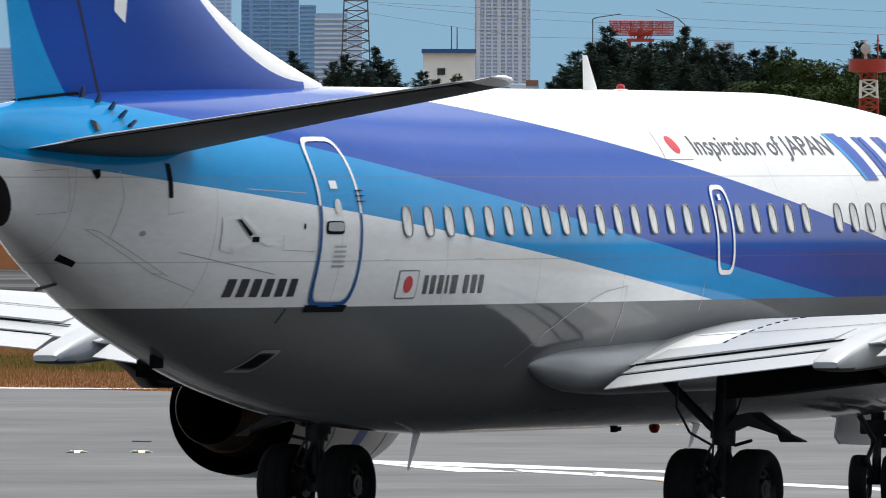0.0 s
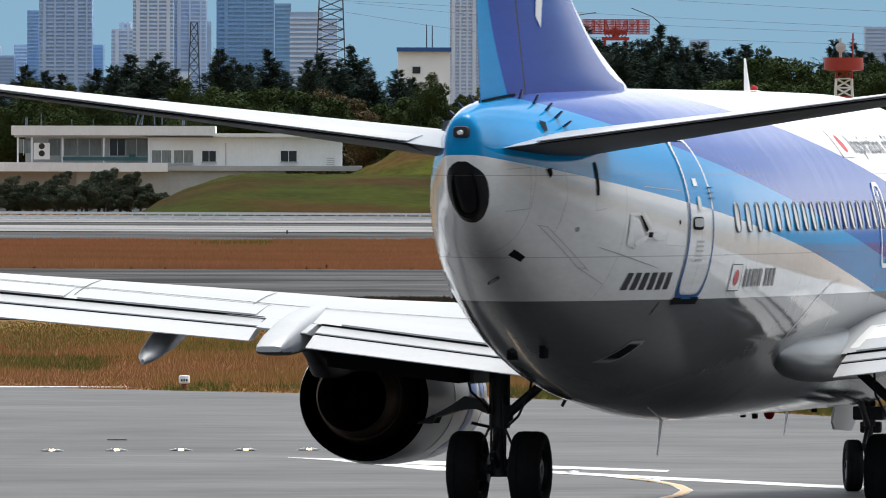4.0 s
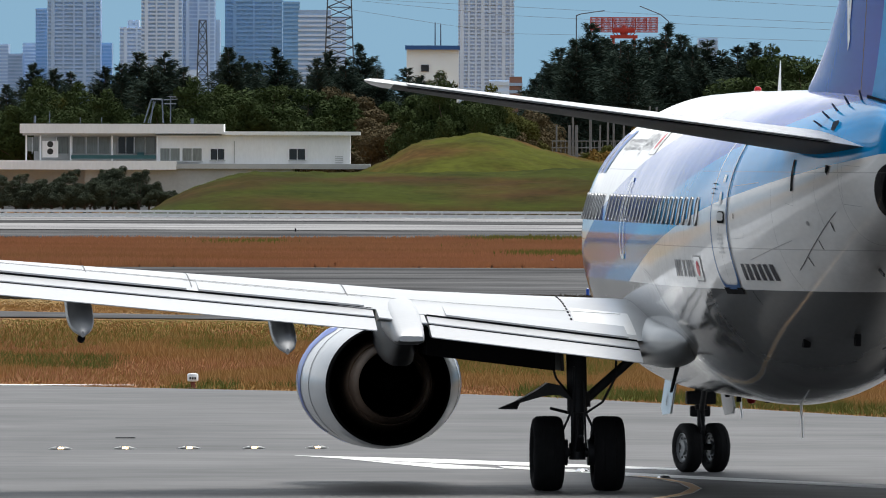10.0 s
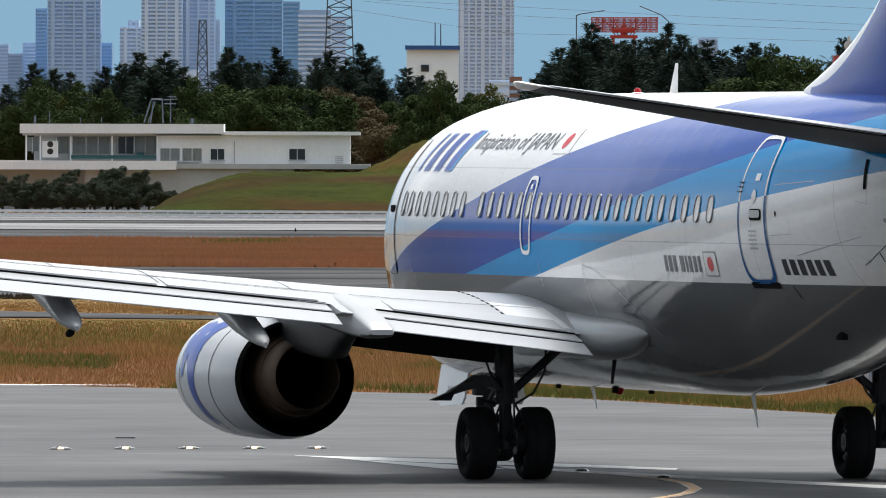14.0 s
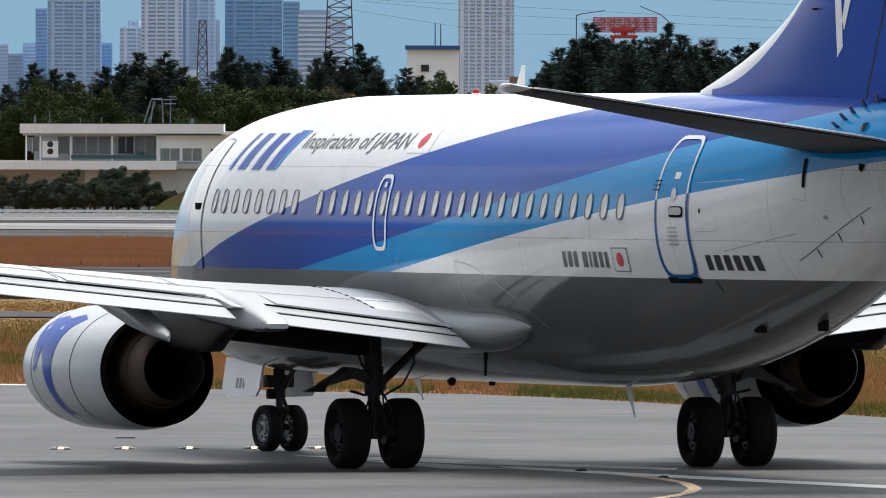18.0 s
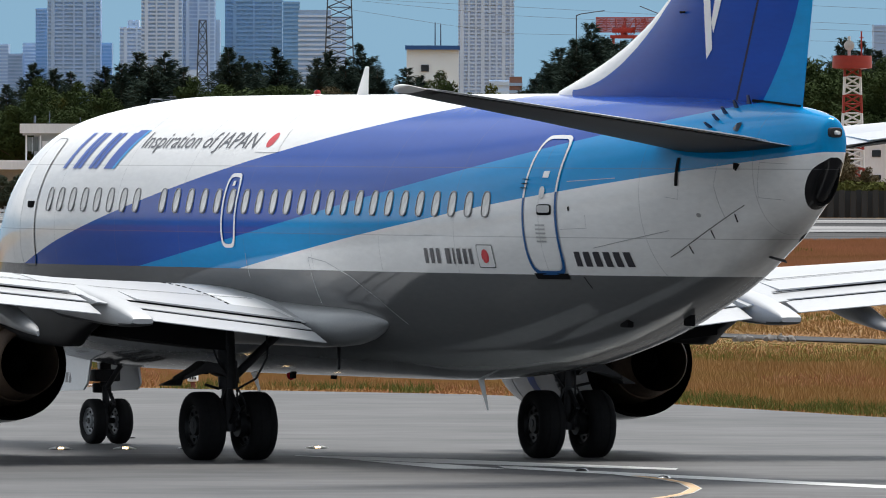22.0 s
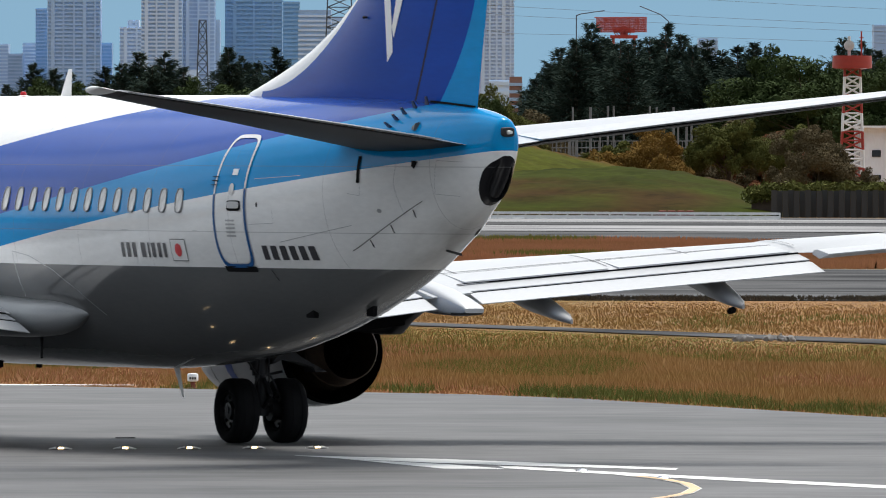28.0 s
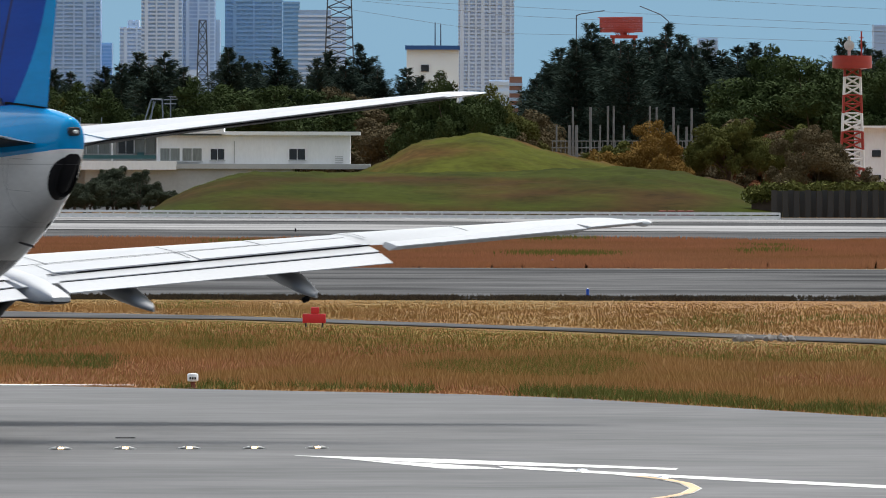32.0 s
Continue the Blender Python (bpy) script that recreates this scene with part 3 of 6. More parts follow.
def build_mounds():
    mound("embankment", "long grassy bank, green with brown dry patches", 1335, 1425,
          crest(1410, BANK), 0.22, M_BANK)
    mound("embankment", "taller rounded grassy bank behind the long one", 1420, 1500,
          crest(1480, [(540, 318), (640, 304), (690, 280), (730, 256), (780, 244), (850, 236), (900, 246), (960, 264), (1050, 286), (1130, 302), (1240, 325)]), 0.25, M_MOUND)


def build_railing():
    r = thing("guard_rail", "long low white guard rail beyond the runway", "guard rail")
    ends = (site(-60, 384, 1288), site(1380, 394, 1245))
    a, b = ends
    a.z, b.z = level(a.y), level(b.y)
    bm = bmesh.new()
    for z in (0.16, 0.45):
        for lo in (0,):
            v = [Vector((p.x, p.y + o, p.z + z + h)) for p in (a, b) for o, h in ((-0.05, 0), (0.05, 0), (0.05, 0.20), (-0.05, 0.20))]
            loft(bm, [v[:4], v[4:]])
    part("rail_beam", bm, M_RAIL, r, "", False)
    bm = bmesh.new()
    box(bm, -0.06, 0.06, -0.06, 0.06, 0, 0.62)
    post = mesh_of(bm, "post", M_RAIL, False)
    for k in range(60):
        o = part("post", post, None, r)
        o.location = a.lerp(b, k / 59) + Vector((0, 0.12, 0))
    bm = bmesh.new()
    v = [Vector((p.x, p.y + o, p.z + h)) for p in (a, b) for o, h in ((0.3, 0), (0.6, 0), (0.6, 0.22), (0.3, 0.22))]
    loft(bm, [v[:4], v[4:]])
    part("kerb", bm, M_PLASTER, r, "", False)


def rect(parent, name, mat, a0, a1, b0, b1, d, depth, label="", bevel=0.0):
    """A block seen between two bearings and two levels, its face at distance d."""
    p, q = site(a0, b1, d), site(a1, b0, d)
    bm = bmesh.new()
    box(bm, p.x, q.x, d, d + depth, p.z, q.z, bevel)
    return part(name, bm, mat, parent, label, False)


def build_house():
    d = 1480
    h = thing("airfield_building", "low white two-storey building with flat roofs and dark windows", "building")
    g = 311.3 + 96680 / 1480 + 1
    rect(h, "wall", M_PLASTER, 278, 620, 240, 296, d, 9, "white plastered wall")
    rect(h, "roof_slab", M_PLASTER, 274, 637, 233.5, 239, d - 0.6, 10.5, "thin white flat roof")
    # the recess's shade is put into this wall as grey plaster
    rect(h, "wall", M_PLASTERGREY, 60, 278, 240, 284, d + 1.6, 8, "recessed wall, its shade painted grey")
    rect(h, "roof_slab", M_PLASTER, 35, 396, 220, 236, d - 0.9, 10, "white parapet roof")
    # grey strip added for the shade under the parapet roof
    rect(h, "painted_eaves_shade", M_PLASTERGREY, 40, 392, 236, 240, d - 0.6, 9.4)
    rect(h, "terrace_slab", M_PLASTER, -40, 312, 285, 300, d - 1.6, 11, "white terrace slab")
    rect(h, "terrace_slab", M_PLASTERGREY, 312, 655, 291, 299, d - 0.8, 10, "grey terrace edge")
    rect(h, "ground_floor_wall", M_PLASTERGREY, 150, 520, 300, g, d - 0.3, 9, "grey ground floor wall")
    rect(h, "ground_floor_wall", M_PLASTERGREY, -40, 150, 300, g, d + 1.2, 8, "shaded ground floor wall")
    for a0, a1, b0, b1, m in ((284, 318, 263, 285, M_CURTAIN), (323, 357, 263, 285, M_CURTAIN), (373, 397, 264, 283, M_WINDOW), (512, 540, 264, 283, M_WINDOW)):
        w = rect(h, "window", M_PLASTER, a0 - 1, a1 + 1, b0 - 1, b1 + 1, d - 0.06, 0.05)
        rect(w, "pane", m, a0, (a0 + a1) / 2 - 0.5, b0, b1, d - 0.075, 0.03)
        rect(w, "pane", m, (a0 + a1) / 2 + 0.5, a1, b0, b1, d - 0.075, 0.03)
        rect(w, "window_sill", M_PLASTERGREY, a0 - 2, a1 + 2, b1 + 1, b1 + 2.2, d - 0.2, 0.2)
    for a0, a1, m in ((46, 57, M_CURTAIN), (57, 68, M_CURTAIN), (100, 121, M_CURTAIN), (128, 150, M_CURTAIN), (153, 172, M_CURTAIN), (174, 194, M_CURTAIN), (209, 222, M_WINDOW), (223, 236, M_WINDOW), (238, 256, M_CURTAIN), (257, 275, M_CURTAIN)):
        w = rect(h, "window", m, a0, a1, 243, 272 if a0 > 90 else 268, d + 1.5, 0.08)
        rect(w, "window_frame", M_PLASTER, a0 - 0.5, a0 + 0.5, 243, 272, d + 1.42, 0.06)
    for a in (45, 70, 124, 197, 277):
        rect(h, "column", M_PLASTER, a, a + 3, 240, 285, d - 0.5, 0.25)
    rect(h, "balcony_rail", M_TEAL, 126, 276, 275, 281, d - 1.2, 0.1, "teal balcony rail")
    rect(h, "cabinet", M_TEAL, 243, 255, 270, 279, d + 0.6, 0.5)
    ac = rect(h, "air_conditioner", M_PLASTER, 75, 103, 250, 279, d - 1.2, 0.5, "white outdoor cooling unit")
    c = site(89, 262, d - 1.2)
    for dz in (0.35, -0.35):
        bm = bmesh.new()
        lathe(bm, [(c.y - 0.02, 0.0001), (c.y - 0.02, 0.28), (c.y, 0.3)], "y", 18)
        bmesh.ops.translate(bm, verts=bm.verts, vec=(c.x, 0, c.z + dz))
        part("fan_grille", bm, M_DARKWALL, ac)
    rect(h, "pipe", M_PLASTERGREY, 414, 415.5, 250, 290, d - 0.1, 0.08)
    for k in range(5):
        rect(h, "ladder_rung", M_PLASTERGREY, 593 + 0.2, 607, 277 + 3.5 * k, 277.8 + 3.5 * k, d - 0.15, 0.05)
    # aerial frame on the roof
    f = thing("roof_aerial", "steel aerial frame and yagi mast on the flat roof", "aerial")
    P = lambda a, b: site(a, b, d + 3)
    for a, b, c2, d2, r in ((255, 218, 268, 176, 0.07), (268, 176, 287, 176, 0.07), (266, 218, 272, 180, 0.07), (287, 176, 289, 218, 0.07), (275, 180, 262, 218, 0.05), (302, 218, 302, 170, 0.06),
                            (290, 177, 314, 176, 0.04), (290, 184, 312, 184, 0.04), (295, 171, 312, 172, 0.03), (340, 210, 340, 220, 0.15), (62, 205, 62, 220, 0.12), (88, 198, 88, 222, 0.05), (142, 208, 142, 220, 0.04), (180, 208, 180, 220, 0.04)):
        bm = bmesh.new()
        rod(bm, P(a, b), P(c2, d2), r, r, 6)
        part("strut", bm, M_LATTICE, f)
    # building at the far end of the dark fence
    e = thing("utility_building", "weathered white concrete building with small dark windows", "building")
    rect(e, "wall", M_PLASTER, 1522, 1640, 227, 352, 1500, 8, "weathered white wall")
    rect(e, "corner_pier", M_PLASTERGREY, 1515, 1522, 226, 352, 1499.5, 8)
    rect(e, "roof_slab", M_PLASTER, 1513, 1640, 223, 227, 1499, 10)
    for a0, a1, b0, b1 in ((1543, 1559, 266, 278), (1543, 1559, 310, 318), (1588, 1604, 266, 278)):
        rect(e, "window", M_WINDOW, a0, a1, b0, b1, 1499.9, 0.08)
    w = thing("boundary_fence", "dark corrugated boundary fence", "fence")
    for k in range(25):
        a = 1365 + 10 * k
        rect(w, "panel", M_DARKWALL, a, a + 9.6, 337 - 0.02 * k + (1.2 if k % 3 else 0), 392, 1330 + 1.4 * (k % 2), 0.3)


def lattice_tower(name, label, a, b_top, d, w0, w1, mats, bands=8, slim=0.035, category="tower"):
    t = thing(name, label, category)
    base, top = site(a, 300, d), site(a, b_top, d)
    base.z = level(d)
    h = top.z - base.z
    r = w0 * slim
    corner = lambda z, k: Vector((base.x + (w0 + (w1 - w0) * z / h) / 2 * (1 if k in (0, 3) else -1), base.y + (w0 + (w1 - w0) * z / h) / 2 * (1 if k < 2 else -1), base.z + z))
    for i in range(bands):
        z0, z1 = h * i / bands, h * (i + 1) / bands
        for k in range(4):
            for p, q, w in ((corner(z0, k), corner(z1, k), 1.4), (corner(z0, k), corner(z1, (k + 1) % 4), 1), (corner(z0, (k + 1) % 4), corner(z1, k), 1), (corner(z1, k), corner(z1, (k + 1) % 4), 1)):
                bm = bmesh.new()
                rod(bm, p, q, r * w, r * w, 6 if w > 1 else 5)
                part("leg" if w > 1 else "strut", bm, mats[i % len(mats)], t)
    return t


def build_towers():
    t = lattice_tower("beacon_tower", "red and white lattice tower with a round red platform", 1508, 120, 1490, 2.6, 1.45, [M_ORANGE, M_WHITE, M_WHITE, M_ORANGE] * 4, 16, 0.033)
    c = site(1508, 110, 1490)
    bm = bmesh.new()
    lathe(bm, [(c.z - 0.75, 0.9), (c.z - 0.6, 1.95), (c.z - 0.45, 1.95), (c.z + 0.62, 1.9), (c.z + 0.62, 1.8), (c.z - 0.4, 1.8), (c.z - 0.4, 0.001)], "z", 20)
    bmesh.ops.translate(bm, verts=bm.verts, vec=(c.x, c.y, 0))
    part("platform", bm, M_ORANGE, t, "red platform drum")
    bm = bmesh.new()
    lathe(bm, [(-0.6, 0.001), (-0.55, 0.5), (0.55, 0.5), (0.6, 0.001)], "y", 16)
    bmesh.ops.translate(bm, verts=bm.verts, vec=(c.x - 0.3, c.y - 0.5, c.z + 1.6))
    rod(bm, (c.x - 0.3, c.y, c.z), (c.x - 0.3, c.y, c.z + 2.5), 0.15)
    part("lamp", bm, M_RAILPALE, t, "round pale lamp")
    bm = bmesh.new()
    rod(bm, c + Vector((0.9, 0, 0)), c + Vector((0.9, 0, 3.0)), 0.08)
    rod(bm, c + Vector((0.7, 0, 2.4)), c + Vector((1.1, 0, 2.4)), 0.05)
    part("mast", bm, M_ORANGE, t)
    p = lattice_tower("power_pylon", "tall grey lattice power pylon", 600, -40, 2500, 6.4, 3.6, [M_LATTICE], 22, 0.011, "pylon")
    p2 = lattice_tower("power_pylon", "grey lattice power pylon far behind the trees", 358, 36, 2700, 3.4, 1.2, [M_LATTICE], 16, 0.022, "pylon")
    for a, b0, b1, a2, b2, dd in ((1020, 90, 28, 1070, 19, 1900), (1183, 60, 38, 1132, 11, 1900)):
        l = thing("lamp_post", "slender grey lamp post with long angled arm", "lamp post")
        q = site(a, b0, dd)
        bm = bmesh.new()
        rod(bm, Vector((q.x, q.y, level(dd))), site(a, b1, dd), 0.09, 0.07, 8)
        part("post", bm, M_LATTICE, l)
        bm = bmesh.new()
        m = site(a + (8 if a2 > a else -14), b1 - (3 if a2 > a else 12), dd)
        rod(bm, site(a, b1, dd), m, 0.07, 0.07, 8)
        rod(bm, m, site(a2, b2, dd), 0.06, 0.06, 8)
        part("arm", bm, M_LATTICE, l)
    for pts in ([(905, 12), (1235, 30), (1600, 47)], [(1215, -2), (1430, 10), (1640, 20)], [(600, -3), (905, 12)], [(600, 14), (760, 40), (905, 60), (1240, 66), (1600, 78)], [(640, 2), (905, 28), (1235, 44), (1600, 58)]):
        bm = bmesh.new()
        for u, v in zip(pts, pts[1:]):
            rod(bm, site(*u, 2500), site(*v, 2500), 0.024, 0.024, 5)
        tagged(part("power_line", bm, M_POLE), "thin grey overhead power line", "power line")


def build_radar():
    d = 1900
    c = site(1104, 57, d)
    s = thing("radar_tower", "red steel tower carrying the turning radar aerial", "tower")
    bm = bmesh.new()
    z0, z1 = level(d), c.z - 0.4
    for x, y in ((-1.3, -1.3), (1.3, -1.3), (1.3, 1.3), (-1.3, 1.3)):
        rod(bm, (c.x + x, d + y, z0), (c.x + x, d + y, z1), 0.16, None, 8)
    box(bm, c.x - 1.7, c.x + 1.7, d - 1.7, d + 1.7, z1 - 0.4, z1)
    part("frame", bm, M_ORANGE, s)
    r = thing("radar_aerial", "red slatted radar aerial turning on its tower", "radar")
    m = pose(c.x, d, z1)
    r.matrix_world = m
    bm = bmesh.new()
    rod(bm, (0, 0, 0), (0, 0, 1.2), 0.45, 0.35, 12)
    box(bm, -1.4, 1.4, -0.3, 0.5, 0.3, 0.9, 0.05)
    for k in range(7):
        rod(bm, (-1.4 + 0.467 * k, -0.3, 0.3), (-0.7 + 0.233 * k, 0, -0.4), 0.06, None, 6)
    box(bm, -0.9, 0.9, -0.5, 0.5, -0.4, -0.05, 0.05)
    part("pedestal", bm, M_ORANGE, r)
    bm = bmesh.new()
    box(bm, -0.045, 0.045, -0.47, -0.43, 0.4, 2.2)
    slat = mesh_of(bm, "slat", M_ORANGE, False)
    for k in range(57):
        part("slat", slat, None, r).location.x = -4.2 + 0.15 * k
    bm = bmesh.new()
    for z, y in ((0.4, -0.4), (0.7, -0.42), (1.0, -0.42), (1.3, -0.42), (1.6, -0.42), (1.9, -0.42), (2.2, -0.42), (2.2, -0.75)):
        rod(bm, (-4.25, y, z), (4.25, y, z), 0.06, None, 6)
    for x in (-2.8, -1.4, 0, 1.4, 2.8):
        rod(bm, (x, -0.4, 2.1), (x * 0.4, 0.3, 0.5), 0.06, None, 6)
        rod(bm, (x, -0.4, 0.6), (x, -0.4, 2.2), 0.07, None, 6)
    part("aerial_frame", bm, M_ORANGE, r)
    return r, m


def leaf_cloud(rng, blobs, count, size):
    """Many small leaf faces scattered through clumps (centre, radii)."""
    vs, fs = [], []
    weight = [b[1].x * b[1].z for b in blobs]
    picks = rng.choices(range(len(blobs)), weight, k=count)
    for i in picks:
        c, r = blobs[i]
        u = Vector((rng.gauss(0, 1), rng.gauss(0, 1), rng.gauss(0, 1))).normalized() * (rng.random() ** 0.25)
        p = Vector((c.x + u.x * r.x, c.y + u.y * r.y, c.z + u.z * r.z))
        s = size * rng.uniform(0.5, 1.3)
        n = (u + Vector((rng.gauss(0, 0.5), rng.gauss(0, 0.5), rng.gauss(0, 0.5)))).normalized()
        a = n.cross(Vector((rng.gauss(0, 1), rng.gauss(0, 1), rng.gauss(0, 1)))).normalized() * s
        b = n.cross(a).normalized() * s * 0.7
        k = len(vs)
        vs += [p - a, p + b, p + a]
        fs.append((k, k + 1, k + 2))
    return vs, fs


def conifer_meshes(seed, h=16.0):
    """A broad cedar: tiers of level boughs with hanging sprays of needles."""
    rng = random.Random(seed)
    bm = bmesh.new()
    rod(bm, (0, 0, 0), (0, 0, h * 0.55), 0.32, 0.2, 8)
    rod(bm, (0, 0, h * 0.55), (0, 0, h), 0.2, 0.02, 8)
    vs, fs, z = [], [], h * 0.10
    while z < h * 0.99:
        f = 1 - z / h
        reach = min(5.2, 0.12 + 7.0 * f ** 0.95)
        for k in range(12 if f > 0.12 else 6):
            a = rng.uniform(0, 2 * math.pi)
            R = reach * rng.choice((0.45, 0.7, 0.85, 1.0, 1.25)) * rng.uniform(0.85, 1.1)
            out, lat = Vector((math.cos(a), math.sin(a), 0)), Vector((-math.sin(a), math.cos(a), 0))
            rise = rng.uniform(-0.08, 0.45) + 1.6 * max(0.0, 0.3 - f)
            rod(bm, (0, 0, z), out * R * 0.9 + Vector((0, 0, z + rise * R * 0.9)), 0.05, 0.012, 4)
            for _ in range(int(14 + 32 * R)):
                s = 0.04 + 0.98 * rng.random() ** 0.8
                side = rng.gauss(0, 0.14) * R * (1.15 - s * 0.85)
                p = out * R * s + lat * side + Vector((0, 0, z + rise * R * s - 0.35 * abs(side) - 0.06 * s * s * R + rng.gauss(0, 0.10 + 0.06 * R)))
                t = (out * rng.uniform(0.7, 1.0) + lat * rng.gauss(0, 0.35) + Vector((0, 0, rng.uniform(-0.35, 0.55)))).normalized() * rng.uniform(0.3, 0.7)
                w = Vector((rng.gauss(0, 1), rng.gauss(0, 1), rng.gauss(0, 0.6))).normalized() * rng.uniform(0.04, 0.09)
                b = len(vs)
                vs += [p - w, p + w, p + t]
                fs.append((b, b + 1, b + 2))
        z += h * 0.026 * rng.uniform(0.6, 1.4)
    return mesh_of(bm, "trunk", M_BARK), vs, fs


def broad_meshes(seed, low=0.45, h=11.0, w=5.0):
    rng = random.Random(seed)
    bm = bmesh.new()
    rod(bm, (0, 0, 0), (0, 0, h * low * 0.9), 0.35, 0.24, 8)
    blobs = []
    for k in range(22):
        a = rng.uniform(0, 2 * math.pi)
        R = w * math.sqrt(rng.random()) * 0.8
        z = h * (low + (0.84 - low) * rng.random() * (1.1 - (R / w) ** 2))
        p = Vector((math.cos(a) * R, math.sin(a) * R, z))
        rod(bm, (0, 0, h * low * rng.uniform(0.5, 1.0)), p, 0.07, 0.03, 5)
        s = rng.uniform(0.9, 1.7) * w / 5
        blobs.append((p, Vector((s, s, s * 0.85))))
        for j in range(3):
            u = Vector((rng.gauss(0, 1), rng.gauss(0, 1), rng.gauss(0.3, 0.8))).normalized()
            r = rng.uniform(0.4, 0.8) * w / 5
            blobs.append((p + u * s * 0.95, Vector((r, r, r * 0.85))))
    trunk = mesh_of(bm, "trunk", M_BARK)
    vs, fs = leaf_cloud(rng, blobs, 34000, 0.16)
    return trunk, vs, fs


def build_trees():
    rng = random.Random(21)
    firs = []
    for k in range(4):
        trunk, vs, fs = conifer_meshes(100 + k)
        firs.append((trunk, soup("crown", vs, fs, LEAF["fir"])))
    broads = {}
    shapes = [broad_meshes(200 + k) for k in range(3)]
    low_shapes = [broad_meshes(300 + k, 0.2) for k in range(3)]
    for kind in ("oak", "pine", "dull", "olive", "amber", "rust"):
        broads[kind] = [(t, soup("crown", v, f, LEAF[kind])) for t, v, f in (shapes if kind in ("oak", "olive") else low_shapes)]

    def plant(name, label, pair, a, top, d, height, wide, group):
        p = site(a, top, d)
        z = level(d)
        s = (p.z - z) / height
        t = thing(name, label, "tree", group=group)
        t.matrix_world = pose(p.x, d, z, 0, 0, rng.uniform(0, 360)) @ Matrix.Diagonal((s * wide, s * wide, s, 1))
        part("trunk", pair[0], None, t)
        part("crown", pair[1], None, t)

    for a, top in ((12, 150), (60, 112), (96, 122), (126, 128), (186, 118), (215, 112), (246, 92), (270, 118), (291, 90), (325, 118), (405, 84), (432, 98), (455, 112), (492, 84), (520, 122), (562, 102), (583, 90), (612, 104), (641, 78), (668, 122), (720, 120), (745, 134)):
        plant("conifer_tree", "dark green conifer in the tree belt", rng.choice(firs), a, top, rng.uniform(1680, 1780), 16.0, rng.uniform(0.85, 1.15), "tree belt")
    for a, top in ((950, 128), (972, 112), (992, 84), (1020, 70), (1046, 40), (1070, 66), (1098, 72), (1112, 78), (1085, 76), (1125, 70), (1150, 66), (1178, 42), (1205, 60), (1226, 80), (1252, 70), (1278, 88), (1305, 82), (1335, 76), (1360, 96), (1490, 66), (1530, 72), (1555, 90), (960, 150), (1010, 110), (1060, 110), (1120, 112), (1180, 100), (1240, 110), (1300, 115), (1350, 110), (1590, 90)):
        plant("conifer_tree", "dark green conifer in a dense stand", rng.choice(firs), a, top, rng.uniform(1640, 1760), 16.0, rng.uniform(0.85, 1.15), "conifer stand")
    for a, top, kind, w in ((20, 165, "oak", 1.1), (75, 150, "oak", 1.1), (110, 158, "olive", 0.9), (150, 158, "oak", 1.1), (195, 170, "oak", 1.0), (300, 165, "oak", 1.0), (350, 150, "oak", 1.0), (430, 122, "oak", 1.35), (470, 132, "oak", 1.2),
                            (540, 138, "oak", 1.2), (600, 142, "dull", 1.2), (650, 142, "dull", 1.2), (700, 150, "oak", 1.1), (770, 140, "oak", 0.9), (800, 134, "oak", 0.8), (850, 138, "oak", 0.7), (880, 162, "olive", 1.0), (780, 190, "oak", 1.3), (840, 182, "oak", 1.3),
                            (910, 165, "dull", 1.0), (960, 180, "dull", 1.0), (930, 200, "dull", 1.2), (1400, 74, "oak", 1.3), (1440, 84, "oak", 1.2), (1380, 96, "oak", 1.0), (1460, 110, "olive", 1.2), (1420, 130, "oak", 1.4), (1500, 130, "oak", 1.2), (1550, 120, "oak", 1.2), (1360, 150, "oak", 1.2), (1600, 110, "oak", 1.2)):
        plant("broadleaf_tree", {"oak": "dark green broadleaf tree with rounded crown", "dull": "brownish broadleaf tree with thinning crown", "olive": "olive green broadleaf tree with rounded crown"}[kind], rng.choice(broads[kind]), a, top, rng.uniform(1560, 1640), 11.0, w, "tree belt")
    for a, top, kind, w in ((1085, 238, "olive", 0.8), (1115, 214, "amber", 0.8), (1150, 200, "amber", 0.8), (1175, 226, "amber", 0.7), (1200, 250, "dull", 0.9), (1240, 262, "dull", 1.2), (1290, 190, "olive", 0.7), (1312, 206, "amber", 0.7), (1330, 196, "dull", 0.8), (1362, 224, "rust", 0.8), (1395, 206, "olive", 0.8), (1340, 256, "rust", 1.0), (1420, 212, "dull", 0.8), (1446, 216, "dull", 0.8), (1470, 222, "dull", 0.7), (1270, 262, "dull", 1.2), (1400, 262, "olive", 1.0), (1440, 264, "rust", 0.8), (1472, 276, "dull", 0.8), (1500, 240, "dull", 0.7)):
        plant("autumn_tree", {"olive": "yellowish green autumn tree behind the bank", "amber": "amber autumn tree behind the bank", "rust": "reddish autumn tree behind the bank", "dull": "brownish autumn tree behind the bank"}[kind], rng.choice(broads[kind]), a, top, rng.uniform(1500, 1545) if a < 1420 else rng.uniform(1470, 1484), 11.0, w * 1.3, "autumn trees")
    for a, top in ((-20, 300), (5, 304), (28, 310), (50, 302), (72, 314), (92, 300), (112, 308), (132, 295), (150, 300), (168, 290), (190, 294), (206, 289), (228, 292), (246, 296), (264, 306), (282, 318), (40, 326), (80, 328), (120, 322), (160, 318), (200, 312), (240, 318)):
        plant("pine_tree", "small dark pine in front of the building", rng.choice(broads["pine"]), a, top, rng.uniform(1425, 1462), 11.0, 1.25, "pines by the building")
    # dark hedge above the fence
    blobs = [(site(a, 340 + rng.uniform(-6, 6), 1345) , Vector((1.0, 1.0, 0.8))) for a in range(1330, 1600, 9)]
    vs, fs = leaf_cloud(rng, blobs, 6000, 0.25)
